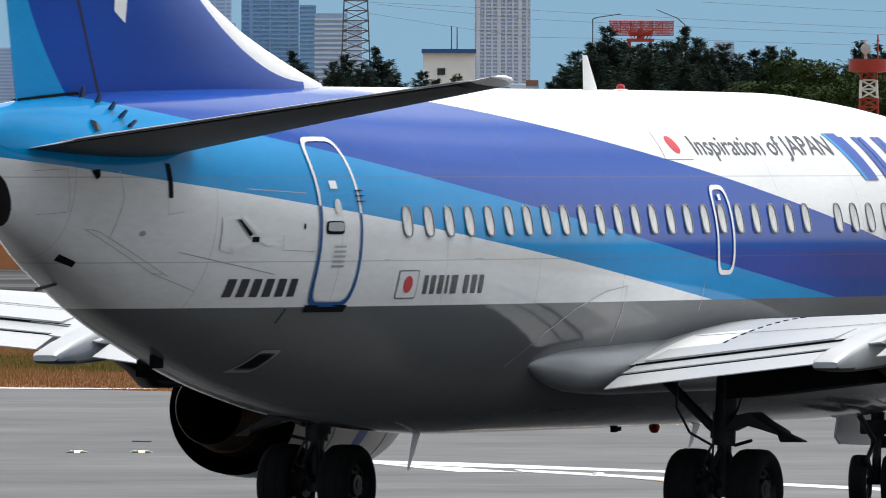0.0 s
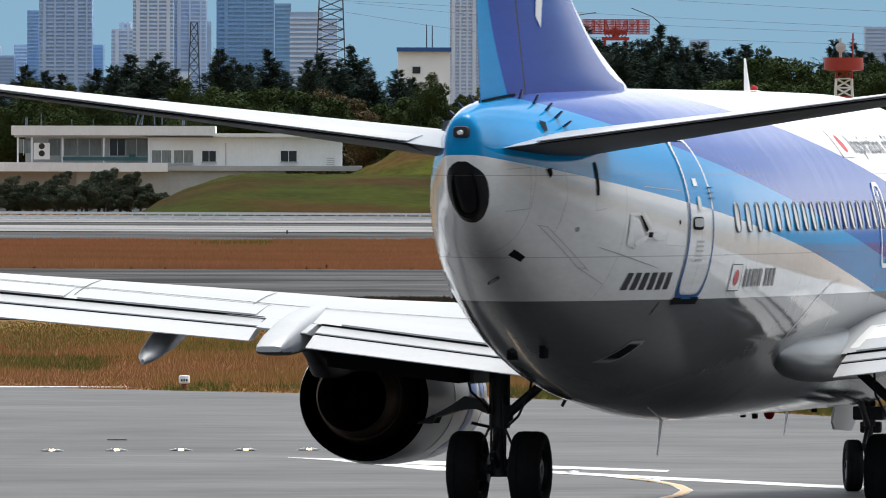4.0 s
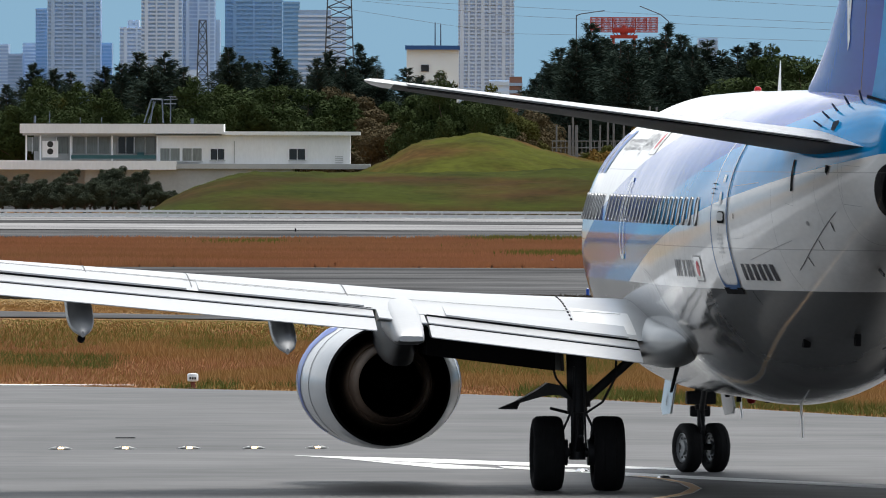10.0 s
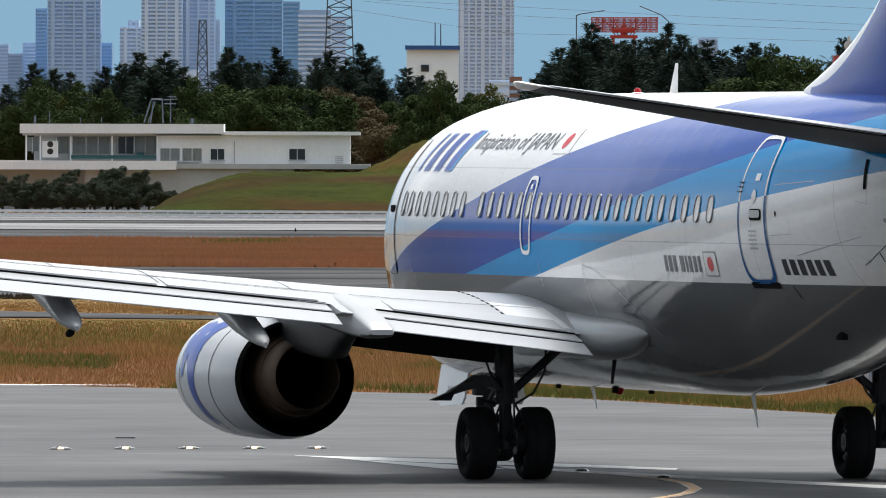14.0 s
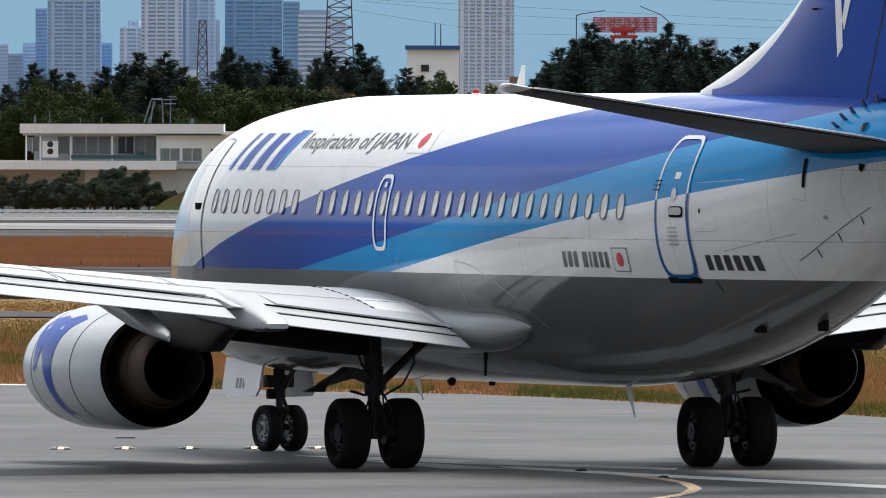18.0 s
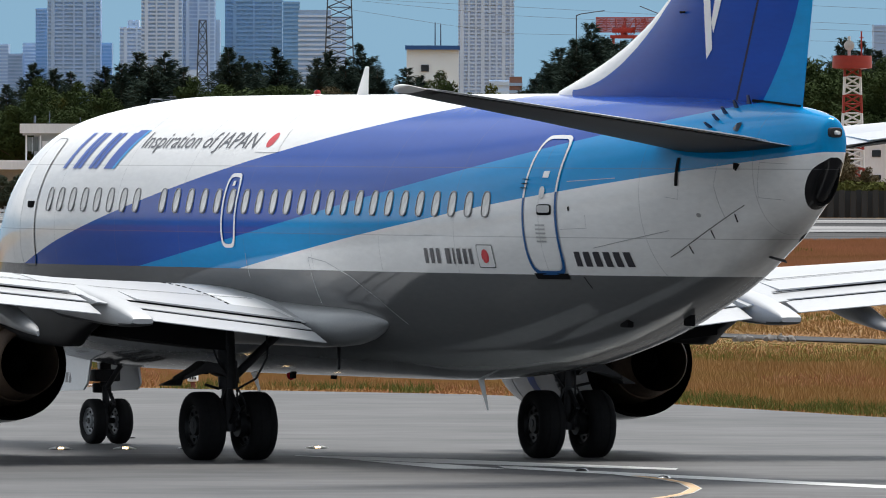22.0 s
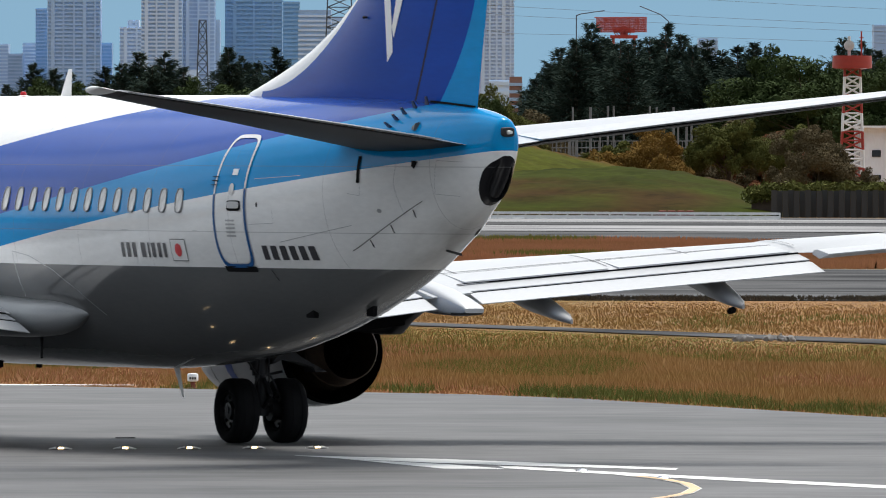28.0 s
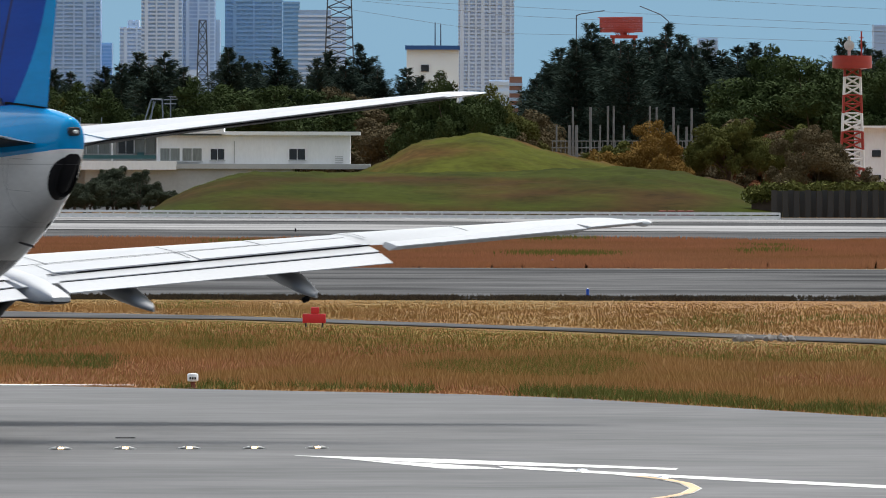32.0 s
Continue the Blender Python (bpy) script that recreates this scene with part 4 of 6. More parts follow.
    hedge = thing("hedge", "clipped green hedge above the dark fence", "hedge")
    part("foliage", soup("foliage", vs, fs, LEAF["olive"]), None, hedge)
    bm = bmesh.new()
    a, b = site(1330, 350, 1345), site(1600, 350, 1345)
    box(bm, a.x, b.x, 1345, 1345.6, level(1345), a.z - 0.2)
    part("stems", bm, M_BARK, hedge)


def build_poles():
    for a, top, r in ((985, 222, 0.10), (1014, 190, 0.13), (1045, 190, 0.16), (1076, 188, 0.13), (1086, 188, 0.12), (1062, 222, 0.10), (1150, 188, 0.12), (1162, 190, 0.12), (1192, 190, 0.14), (1224, 192, 0.14), (1104, 222, 0.12), (1200, 222, 0.12), (1260, 222, 0.1), (1008, 222, 0.2), (1020, 222, 0.2), (1215, 225, 0.15), (1232, 225, 0.15)):
        p = site(a, top, 1560)
        bm = bmesh.new()
        rod(bm, (p.x, p.y, level(1560)), p, r, r * 0.8, 8)
        tagged(part("pole", bm, M_POLE), "pale slender pole before the conifers", "pole", "row of pale poles")
    f = thing("mesh_fence", "pale wire fence between the poles", "fence")
    for k in range(40):
        a = 978 + 7.4 * k
        bm = bmesh.new()
        rod(bm, site(a, 250, 1565), site(a, 282, 1565), 0.04, None, 5)
        part("picket", bm, M_POLE, f)
    bm = bmesh.new()
    for b in (250, 262, 276):
        rod(bm, site(976, b, 1565), site(1272, b, 1565), 0.05, None, 5)
    part("fence_rail", bm, M_POLE, f)
    bm = bmesh.new()
    p, q = site(976, 290, 1565), site(1272, 280, 1565)
    box(bm, p.x, q.x, 1565, 1565.3, level(1565), q.z)
    part("footing", bm, M_PLASTERGREY, f)


def tower_block(a0, a1, top, d, wall, band, label, floors=1.0, piers=0, name="tower_block"):
    t = thing(name, label, "building")
    p, q = site(a0, 200, d), site(a1, top, d)
    z0 = level(d)
    bm = bmesh.new()
    box(bm, p.x, q.x, d, d + 20, z0, q.z)
    part("wall", bm, wall, t, "", False)
    bm = bmesh.new()
    box(bm, p.x - 0.1, q.x + 0.1, d - 0.35, d, 0, floors * 0.42)
    me, z = mesh_of(bm, "floor_band", band, False), 8.0
    while z < min(q.z, 48) - floors * 0.5:
        part("floor_band", me, None, t).location.z = z
        z += floors
    for k in range(piers):
        x = p.x + (q.x - p.x) * (k + 0.5) / piers
        w = 0.25 if k % 3 else 0.5
        bm = bmesh.new()
        box(bm, x - w, x + w, d - 0.55, d, z0, q.z)
        part("pier", bm, band, t, "", False)


def build_city():
    # distance haze is mixed into these wall colours as extra pale blue
    blue = material("hazed_blue_glass_wall", (0.20, 0.39, 0.62), 0.3, var=0.2, scale=0.3, fine=1.2)
    haze = material("hazed_pale_blue_wall", (0.42, 0.58, 0.80), 0.7, var=0.1, scale=0.3)
    pale = material("hazed_pale_wall", (0.60, 0.74, 0.92), 0.8, var=0.08, scale=0.3)
    grey = material("hazed_grey_blue_wall", (0.33, 0.49, 0.71), 0.6, var=0.12, scale=0.3)
    deep = material("hazed_deep_blue_wall", (0.25, 0.43, 0.65), 0.5, var=0.12, scale=0.3)
    d = 4300
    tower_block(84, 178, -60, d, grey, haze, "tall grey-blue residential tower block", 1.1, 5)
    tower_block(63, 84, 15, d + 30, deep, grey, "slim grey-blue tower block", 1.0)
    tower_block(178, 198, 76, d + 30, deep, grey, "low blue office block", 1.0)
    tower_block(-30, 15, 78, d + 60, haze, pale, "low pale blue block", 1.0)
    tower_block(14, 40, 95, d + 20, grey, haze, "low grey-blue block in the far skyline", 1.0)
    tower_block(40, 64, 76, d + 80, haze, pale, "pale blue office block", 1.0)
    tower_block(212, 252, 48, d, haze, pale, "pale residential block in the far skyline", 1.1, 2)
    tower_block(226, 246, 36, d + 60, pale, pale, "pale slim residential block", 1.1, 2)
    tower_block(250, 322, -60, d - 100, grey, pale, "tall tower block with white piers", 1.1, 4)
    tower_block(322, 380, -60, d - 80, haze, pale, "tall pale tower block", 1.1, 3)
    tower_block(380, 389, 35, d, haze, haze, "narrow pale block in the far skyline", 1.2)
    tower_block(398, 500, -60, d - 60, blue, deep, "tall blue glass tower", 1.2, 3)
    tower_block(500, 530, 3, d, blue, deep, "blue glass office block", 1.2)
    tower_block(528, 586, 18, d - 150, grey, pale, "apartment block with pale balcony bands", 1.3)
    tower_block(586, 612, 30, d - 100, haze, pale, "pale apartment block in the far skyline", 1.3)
    tower_block(811, 910, -60, d - 200, material("hazed_clad_wall", (0.46, 0.60, 0.80), 0.8, var=0.1, scale=0.3), pale, "tall tower under cladding with pale floor bands", 1.0, 8)
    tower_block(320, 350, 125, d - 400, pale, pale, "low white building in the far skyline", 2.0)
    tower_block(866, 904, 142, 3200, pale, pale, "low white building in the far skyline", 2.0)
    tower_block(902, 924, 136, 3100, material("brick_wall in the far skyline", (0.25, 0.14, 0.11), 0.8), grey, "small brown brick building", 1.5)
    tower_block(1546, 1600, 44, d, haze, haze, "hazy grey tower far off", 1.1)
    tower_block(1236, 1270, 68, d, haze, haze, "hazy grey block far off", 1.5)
    b = thing("rooftop_building", "white block building with a blue roof edge", "building")
    rect(b, "wall", material("clean_white_wall", (0.82, 0.93, 1.0), 0.8, var=0.06, scale=0.3), 719, 812, 88, 330, 2600, 14, "white wall")
    rect(b, "roof_edge", material("blue_trim", (0.02, 0.10, 0.32), 0.5), 717, 814, 81, 88, 2599, 16, "blue roof edge")
    rect(b, "window", M_WINDOW, 745, 759, 115, 127, 2599.8, 0.1)
    bm = bmesh.new()
    for a in (770, 780):
        rod(bm, site(a, 82, 2605), site(a, 40 + (a - 770) * 0.2, 2605), 0.11, 0.08, 6)
    part("mast", bm, M_LATTICE, b)


def build_small():
    # red airfield board in the grass and rubble by the road
    p = site(556, 582, 366)
    s = thing("airfield_board", "small red airfield board on short legs", "sign", pose(p.x, p.y, 0))
    bm = bmesh.new()
    box(bm, -0.28, 0.28, -0.06, 0.06, 0.12, 0.34, 0.02)
    box(bm, -0.08, 0.12, -0.05, 0.05, 0.34, 0.5, 0.02)
    part("board", bm, M_RED, s)
    bm = bmesh.new()
    for x in (-0.2, 0.2):
        rod(bm, (x, 0, -0.02), (x, 0, 0.14), 0.02, None, 8)
    part("leg", bm, M_STEEL, s)
    rng = random.Random(5)
    g = thing("stone_heap", "small heap of pale stones beside the road", "stones", pose(7.3, 343.5, 0))
    for k in range(12):
        bm = bmesh.new()
        bmesh.ops.create_icosphere(bm, subdivisions=2, radius=rng.uniform(0.05, 0.11))
        for v in bm.verts:
            v.co *= 1 + 0.7 * noise.noise(v.co * 14 + Vector((k, 0, 0)))
        o = part("stone", bm, material("pale_stone", (0.20, 0.19, 0.18), 0.9, var=0.2, scale=8) if k == 0 else bpy.data.materials["pale_stone"], g)
        o.location = (rng.uniform(-0.7, 0.7), rng.uniform(-0.4, 0.4), 0.05)
    q = site(1197, 394, 1290)
    b = thing("barrier_row", "low rusty red barriers beside the far runway", "barrier", pose(q.x, 1290, level(1290) + 0.08))
    for k in range(4):
        bm = bmesh.new()
        box(bm, -1.5 + 0.78 * k, -0.85 + 0.78 * k, -0.1, 0.1, 0, 0.62, 0.06)
        part("barrier", bm, bpy.data.materials["rusty_post"], b)
    for a, bb, dd, m, lab in ((523, 411, 960, M_DARK, "small dark marker post on the runway edge"), (977, 470, 610, M_NAVY, "small blue edge light on the grass"), (1040, 525, 452, M_NAVY, "small blue edge light by the taxiway"), (950, 425, 850, M_DARK, "small dark marker by the runway")):
        r = site(a, bb, dd)
        bm = bmesh.new()
        lathe(bm, [(0, 0.07), (0.06, 0.045), (0.2, 0.05), (0.23, 0.001)], "z", 12)
        o = tagged(part("edge_light", bm, m), lab, "light")
        o.matrix_world = pose(r.x, dd, level(dd) + 0.03)


build_mounds()
build_railing()
build_house()
build_towers()
RADAR, RADAR_POSE = build_radar()
build_trees()
build_poles()
build_city()
build_small()


# ---- the airliner: x forward, y to its left, z up, from the ground under the main wheels ----
STATIONS = [  # along, crown, keel, half width
    (15.10, 2.52, 2.40, 0.05), (14.95, 2.76, 2.16, 0.24), (14.0, 3.32, 1.66, 0.64), (12.7, 4.15, 1.35, 1.08),
    (12.0, 4.54, 1.26, 1.29), (11.2, 4.78, 1.20, 1.48), (10.2, 4.92, 1.16, 1.67), (8.2, 5.075, 1.14, 1.86), (7.0, 5.13, 1.14, 1.88), (2, 5.15, 1.14, 1.88),
    (-2.5, 5.15, 1.15, 1.88), (-4.0, 5.15, 1.20, 1.86), (-6.5, 5.15, 1.40, 1.76), (-7.5, 5.15, 1.55, 1.68), (-8.5, 5.15, 1.74, 1.57),
    (-10.5, 5.12, 2.23, 1.25), (-11.5, 5.09, 2.53, 1.05), (-12.3, 5.05, 2.81, 0.87), (-13.0, 5.01, 3.07, 0.70), (-13.6, 4.97, 3.34, 0.53),
    (-14.1, 4.925, 3.56, 0.385), (-14.38, 4.885, 3.71, 0.300), (-14.57, 4.85, 3.93, 0.245), (-14.67, 4.82, 4.07, 0.215), (-14.73, 4.775, 4.16, 0.18), (-14.77, 4.64, 4.30, 0.10)]
_sx = np.array([s[0] for s in STATIONS])[::-1]


def smooth_station(x, k):
    """Monotone cubic through the stations."""
    ys = np.array([s[k] for s in STATIONS])[::-1]
    i = int(np.clip(np.searchsorted(_sx, x) - 1, 0, len(_sx) - 2))
    h = np.diff(_sx)
    dl = np.diff(ys) / h

    def slope(j):
        if j == 0 or j == len(ys) - 1:
            return dl[0] if j == 0 else dl[-1]
        if dl[j - 1] * dl[j] <= 0:
            return 0.0
        return 2 / (1 / dl[j - 1] + 1 / dl[j])
    s = (x - _sx[i]) / h[i]
    m0, m1 = slope(i) * h[i], slope(i + 1) * h[i]
    return float((2 * s ** 3 - 3 * s ** 2 + 1) * ys[i] + (s ** 3 - 2 * s ** 2 + s) * m0 + (-2 * s ** 3 + 3 * s ** 2) * ys[i + 1] + (s ** 3 - s ** 2) * m1)


def section(x):
    x = min(max(x, -14.77), 15.1)
    top, bot, w = smooth_station(x, 1), smooth_station(x, 2), smooth_station(x, 3)
    return top, bot, w, bot + (top - bot) * 0.531


def skin(x, z, side, off=0.0):
    """The point of the fuselage skin at that place and height."""
    top, bot, w, mid = section(x)
    s = (z - mid) / ((top - mid) if z > mid else (mid - bot))
    s = max(-0.999, min(0.999, s))
    return Vector((x, side * (w * math.sqrt(1 - s * s) + off), z))


def fuselage_mesh():
    bm = bmesh.new()
    xs = [15.1, 15.05] + list(np.arange(14.95, 9, -0.2)) + list(np.arange(9, -3, -0.5)) + list(np.arange(-3, -14.6, -0.2)) + [-14.6, -14.63, -14.66, -14.69, -14.71, -14.73, -14.75, -14.76, -14.77]
    rings = []
    for x in xs:
        top, bot, w, mid = section(x)
        ring = []
        for k in range(96):
            a = 2 * math.pi * k / 96
            c, s = math.cos(a), math.sin(a)
            ring.append((x, w * c, mid + s * ((top - mid) if s > 0 else (mid - bot))))
        rings.append(ring)
    return loft(bm, rings)


def decal(name, polys, side, mat, parent, label="", off=0.007, flip=False):
    """Painted shapes on the skin: polygons of (along, height), cut fine enough to follow it."""
    bm = bmesh.new()
    for poly in polys:
        bm.faces.new([bm.verts.new((x, 0, z)) for x, z in poly])
    zs = [v.co.z for v in bm.verts]
    z = min(zs) + 0.07
    while z < max(zs):
        bmesh.ops.bisect_plane(bm, geom=bm.verts[:] + bm.edges[:] + bm.faces[:], plane_co=(0, 0, z), plane_no=(0, 0, 1))
        z += 0.07
    bmesh.ops.triangulate(bm, faces=bm.faces)
    for v in bm.verts:
        v.co = skin(v.co.x, v.co.z, side, off)
    return part(name, bm, mat, parent, label, False)


def slant_text(body, x0, x1, z0, z1, side, mat, parent, name, label):
    """Lettering between two places along the body, leaning a little."""
    cu = bpy.data.curves.new("lettering", "FONT")
    cu.body = body
    cu.resolution_u = 3
    tmp = new("lettering", cu)
    me = bpy.data.meshes.new_from_object(tmp.evaluated_get(bpy.context.evaluated_depsgraph_get()))
    bpy.data.objects.remove(tmp)
    bm = bmesh.new()
    bm.from_mesh(me)
    xs, ys = [v.co.x for v in bm.verts], [v.co.y for v in bm.verts]
    w, h = max(xs) - min(xs), max(ys) - min(ys)
    for v in bm.verts:
        s, t = (v.co.x - min(xs)) / w, (v.co.y - min(ys)) / h
        v.co = (x0 + (x1 - x0) * s + (0.05 * t if x1 > x0 else -0.05 * t), 0, z0 + (z1 - z0) * t)
    z = z0 + 0.05
    while z < z1:
        bmesh.ops.bisect_plane(bm, geom=bm.verts[:] + bm.edges[:] + bm.faces[:], plane_co=(0, 0, z), plane_no=(0, 0, 1))
        z += 0.05
    bm.verts.index_update()
    # one part a letter: the pieces that stand over one another belong together
    loose, letters = set(bm.faces), []
    while loose:
        todo, piece = [loose.pop()], []
        while todo:
            f = todo.pop()
            piece.append(f)
            for e in f.edges:
                for o in e.link_faces:
                    if o in loose:
                        loose.discard(o)
                        todo.append(o)
        xs = [v.co.x for f in piece for v in f.verts]
        letters.append([min(xs), max(xs), piece])
    letters.sort(key=lambda q: -(q[1] - q[0]))
    kept = []
    for lo, hi, piece in letters:
        home = next((k for k in kept if k[0] - 0.02 <= (lo + hi) / 2 <= k[1] + 0.02), None)
        if home:
            home[2].extend(piece)
        else:
            kept.append([lo, hi, piece])
    for lo, hi, piece in kept:
        one, seen = bmesh.new(), {}
        for f in piece:
            one.faces.new([seen.setdefault(v.index, None) or seen.update({v.index: one.verts.new(skin(v.co.x, v.co.z, side, 0.008))}) or seen[v.index] for v in f.verts])
        part(name, one, mat, parent, label, False)
    bm.free()


def oval(w, h, n=24, p=2.6):
    out = []
    for k in range(n):
        a = 2 * math.pi * k / n
        c, s = math.cos(a), math.sin(a)
        out.append((w * math.copysign(abs(c) ** (2 / p), c), h * math.copysign(abs(s) ** (2 / p), s)))
    return out


def ring_polys(cx, cz, w, h, t, lean=0.0, p=6, n=48):
    a, b = oval(w, h, n, p), oval(w - t, h - t, n, p)
    f = lambda q: (cx + q[0] + lean * q[1], cz + q[1])
    return [(f(a[k]), f(a[(k + 1) % n]), f(b[(k + 1) % n]), f(b[k])) for k in range(n)]


def foil(chord, thick, n=14, camber=0.02):
    """Upper side from the trailing edge forward, then the lower side back; (behind leading edge, up)."""
    def t(s):
        return 5 * thick * (0.2969 * math.sqrt(s) - 0.126 * s - 0.3516 * s * s + 0.2843 * s ** 3 - 0.1036 * s ** 4) * chord
    ss = [0.5 * (1 - math.cos(math.pi * k / n)) for k in range(n + 1)]
    up = [(s * chord, t(s) + camber * chord * 4 * s * (1 - s)) for s in ss[::-1]]
    dn = [(s * chord, -t(s) + camber * chord * 4 * s * (1 - s)) for s in ss[1:]]
    return up + dn[:-1] + [(chord, -0.006)]


def flap_edge(y):
    return -1.965 + 0.02 * (y - 1.85) if y < 5 else -1.905 - 0.22 * (y - 5)


def fixed_edge(y):
    return flap_edge(y) + 0.95 if y < 10.45 else flap_edge(y) + 0.62


def edge_height(y):
    return 2.03 + 0.0945 * (y - 1.87) - 0.025 * max(0.0, 5.3 - y)


def lead_edge(y):
    return float(np.interp(y, [0, 1.88, 4.6, 14.1, 14.44], [6.2, 5.2, 3.05, -2.05, -2.35]))


def wing_ring(side, y, back=None, swell=1.0):
    le, te = lead_edge(y), fixed_edge(y) if back is None else back
    c = le - te
    th = float(np.interp(y, [0, 1.88, 4.6, 14.44], [0.118, 0.118, 0.100, 0.10])) * swell
    z = edge_height(y)
    return [(le - s, side * y, z + 0.006 * (c - s) + u) for s, u in foil(c, th)]


def wing_top(x, y):
    le, te = lead_edge(y), fixed_edge(y)
    c = le - te
    th = float(np.interp(y, [0, 1.88, 4.6, 14.44], [0.118, 0.118, 0.100, 0.10]))
    s = (le - x) / c
    t = 5 * th * (0.2969 * math.sqrt(s) - 0.126 * s - 0.3516 * s * s + 0.2843 * s ** 3 - 0.1036 * s ** 4) * c
    return edge_height(y) + 0.006 * (x - te) + t + 0.02 * c * 4 * s * (1 - s)


def panel_ring(side, y, x0, z0, x1, z1, t0, t1):
    return [(x0, side * y, z0), (x0 - 0.25 * (x0 - x1), side * y, z0 + 0.3 * t0 - 0.25 * (z0 - z1)), (x1, side * y, z1 + t1), (x1, side * y, z1), (x0 - 0.4 * (x0 - x1), side * y, z0 - t0 - 0.4 * (z0 - z1)), (x0 + 0.03, side * y, z0 - t0 * 0.6)]


def build_wing(plane, side):
    bm = bmesh.new()
    loft(bm, [wing_ring(side, y) for y in (0.9, 1.88, 2.6, 3.6, 4.6, 6, 8, 10.4, 10.5, 12, 13.4, 14.1)] + [wing_ring(side, 14.32, swell=0.8), wing_ring(side, 14.42, swell=0.35)])
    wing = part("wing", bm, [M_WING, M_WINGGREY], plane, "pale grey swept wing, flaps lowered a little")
    # downward faces: grey coating, kept darker to hold the shade beneath the wing
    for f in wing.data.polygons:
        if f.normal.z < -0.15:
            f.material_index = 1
    # walkway panel and its dashed mark at the root
    for y0, y1 in ((2.0, 4.4), (5.4, 7.6), (7.7, 10.3)):
        bm = bmesh.new()
        rings = []
        for y in (y0 + 0.03, y1 - 0.03):
            z, x = edge_height(y), fixed_edge(y)
            rings.append([(x + 0.72, side * y, wing_top(x + 0.72, y) - 0.012), (x + 0.72, side * y, wing_top(x + 0.72, y) + 0.006), (x - 0.012, side * y, z + 0.03), (x - 0.012, side * y, z + 0.008)])
        loft(bm, rings)
        part("spoiler", bm, M_WING, wing)
    bm = bmesh.new()
    rings = []
    for x in np.linspace(-0.74, 0.75, 8):
        rings.append([(x, side * 1.9, wing_top(x, 1.9) + 0.0), (x, side * 2.3, wing_top(x, 2.3) + 0.004), (x, side * 2.66, wing_top(x, 2.66) + 0.004), (x, side * 2.66, wing_top(x, 2.66) - 0.01), (x, side * 1.9, wing_top(x, 1.9) - 0.02)])
    loft(bm, rings)
    part("walkway_panel", bm, M_WHITE, wing, "white walkway panel at the wing root")
    for k in range(12):
        x = -0.75 + 0.26 * k
        bm = bmesh.new()
        z0, z1 = wing_top(x, 2.7) + 0.004, wing_top(x + 0.12, 2.7) + 0.004
        loft(bm, [[(x, side * 2.688, z0 - 0.01), (x, side * 2.712, z0 - 0.01), (x, side * 2.712, z0 + 0.003), (x, side * 2.688, z0 + 0.003)],
                  [(x + 0.12, side * 2.688, z1 - 0.01), (x + 0.12, side * 2.712, z1 - 0.01), (x + 0.12, side * 2.712, z1 + 0.003), (x + 0.12, side * 2.688, z1 + 0.003)]])
        part("walkway_mark", bm, M_DARK, wing)
    for ya, xa, yb, xb in ((2.0, 0.6, 10.3, -1.35), (5.4, fixed_edge(5.4) + 0.72, 10.3, fixed_edge(10.3) + 0.72), (5.6, 0.9, 5.6, -0.75), (7.65, 0.1, 7.65, -1.3), (9.0, -0.3, 9.0, -1.6), (10.45, -0.6, 10.45, -1.9), (12.0, -1.4, 12.0, -2.4)):
        bm = bmesh.new()
        rings = []
        for q in np.linspace(0, 1, 9):
            x, y = xa + (xb - xa) * q, ya + (yb - ya) * q
            x = max(x, fixed_edge(y) + 0.05)
            z = wing_top(x, y) + 0.004
            u, v = (0.009, 0.0) if abs(yb - ya) > 0.5 else (0.0, 0.006)
            rings.append([(x - u, side * y - v, z), (x + u, side * y + v, z), (x + u, side * y + v, z + 0.003), (x - u, side * y - v, z + 0.003)])
        loft(bm, rings)
        part("panel_seam", bm, M_WINGGREY, wing)
    for name, y0, y1 in (("inner_flap", 1.92, 4.62), ("outer_flap", 5.32, 10.4)):
        bm = bmesh.new()
        r1, r2 = [], []
        for y in np.linspace(y0, y1, 5):
            xf, xt, z = fixed_edge(y), flap_edge(y), edge_height(y)
            r1.append(panel_ring(side, y, xf + 0.18, z - 0.014, xf - 0.40, z - 0.112, 0.10, 0.015))
        loft(bm, r1)
        part(name, bm, M_WING, wing, "pale flap panel behind a dark gap")
        bm = bmesh.new()
        for y in np.linspace(y0, y1, 5):
            xf, xt, z = fixed_edge(y), flap_edge(y), edge_height(y)
            r2.append(panel_ring(side, y, xf - 0.36, z - 0.120, xt, z - 0.285, 0.08, 0.012))
        loft(bm, r2)
        part("aft_flap", bm, M_WING, wing, "pale trailing flap panel")
        # solid black strips added for the shade inside the flap gaps
        for up, xo, hi, lo in ((0.0, 0.014, 0.006, -0.016), (1.0, -0.402, -0.112, -0.130)):
            bm = bmesh.new()
            rings = []
            for y in np.linspace(y0, y1, 5):
                xf, z = fixed_edge(y), edge_height(y)
                rings.append([(xf + xo - 0.028 + 0.028 * up, side * y, z + hi), (xf + xo + 0.06, side * y, z + hi), (xf + xo + 0.06, side * y, z + lo), (xf + xo - 0.028 + 0.028 * up, side * y, z + lo)])
            loft(bm, rings)
            part("flap_gap_shade", bm, M_DARK, wing, "thin black strip for the shade in the flap gap", False)
    bm = bmesh.new()
    rings = []
    for y in (2.95, 4.6):
        z = edge_height(y)
        rings.append([(-0.75, side * y, z - 0.52), (0.9, side * y, z - 0.50), (0.9, side * y, z - 0.1), (-0.75, side * y, z - 0.22)])
    loft(bm, rings)
    part("flap_well", bm, M_DARK, wing, "black flap well under the inner wing")
    bm = bmesh.new()
    rings = []
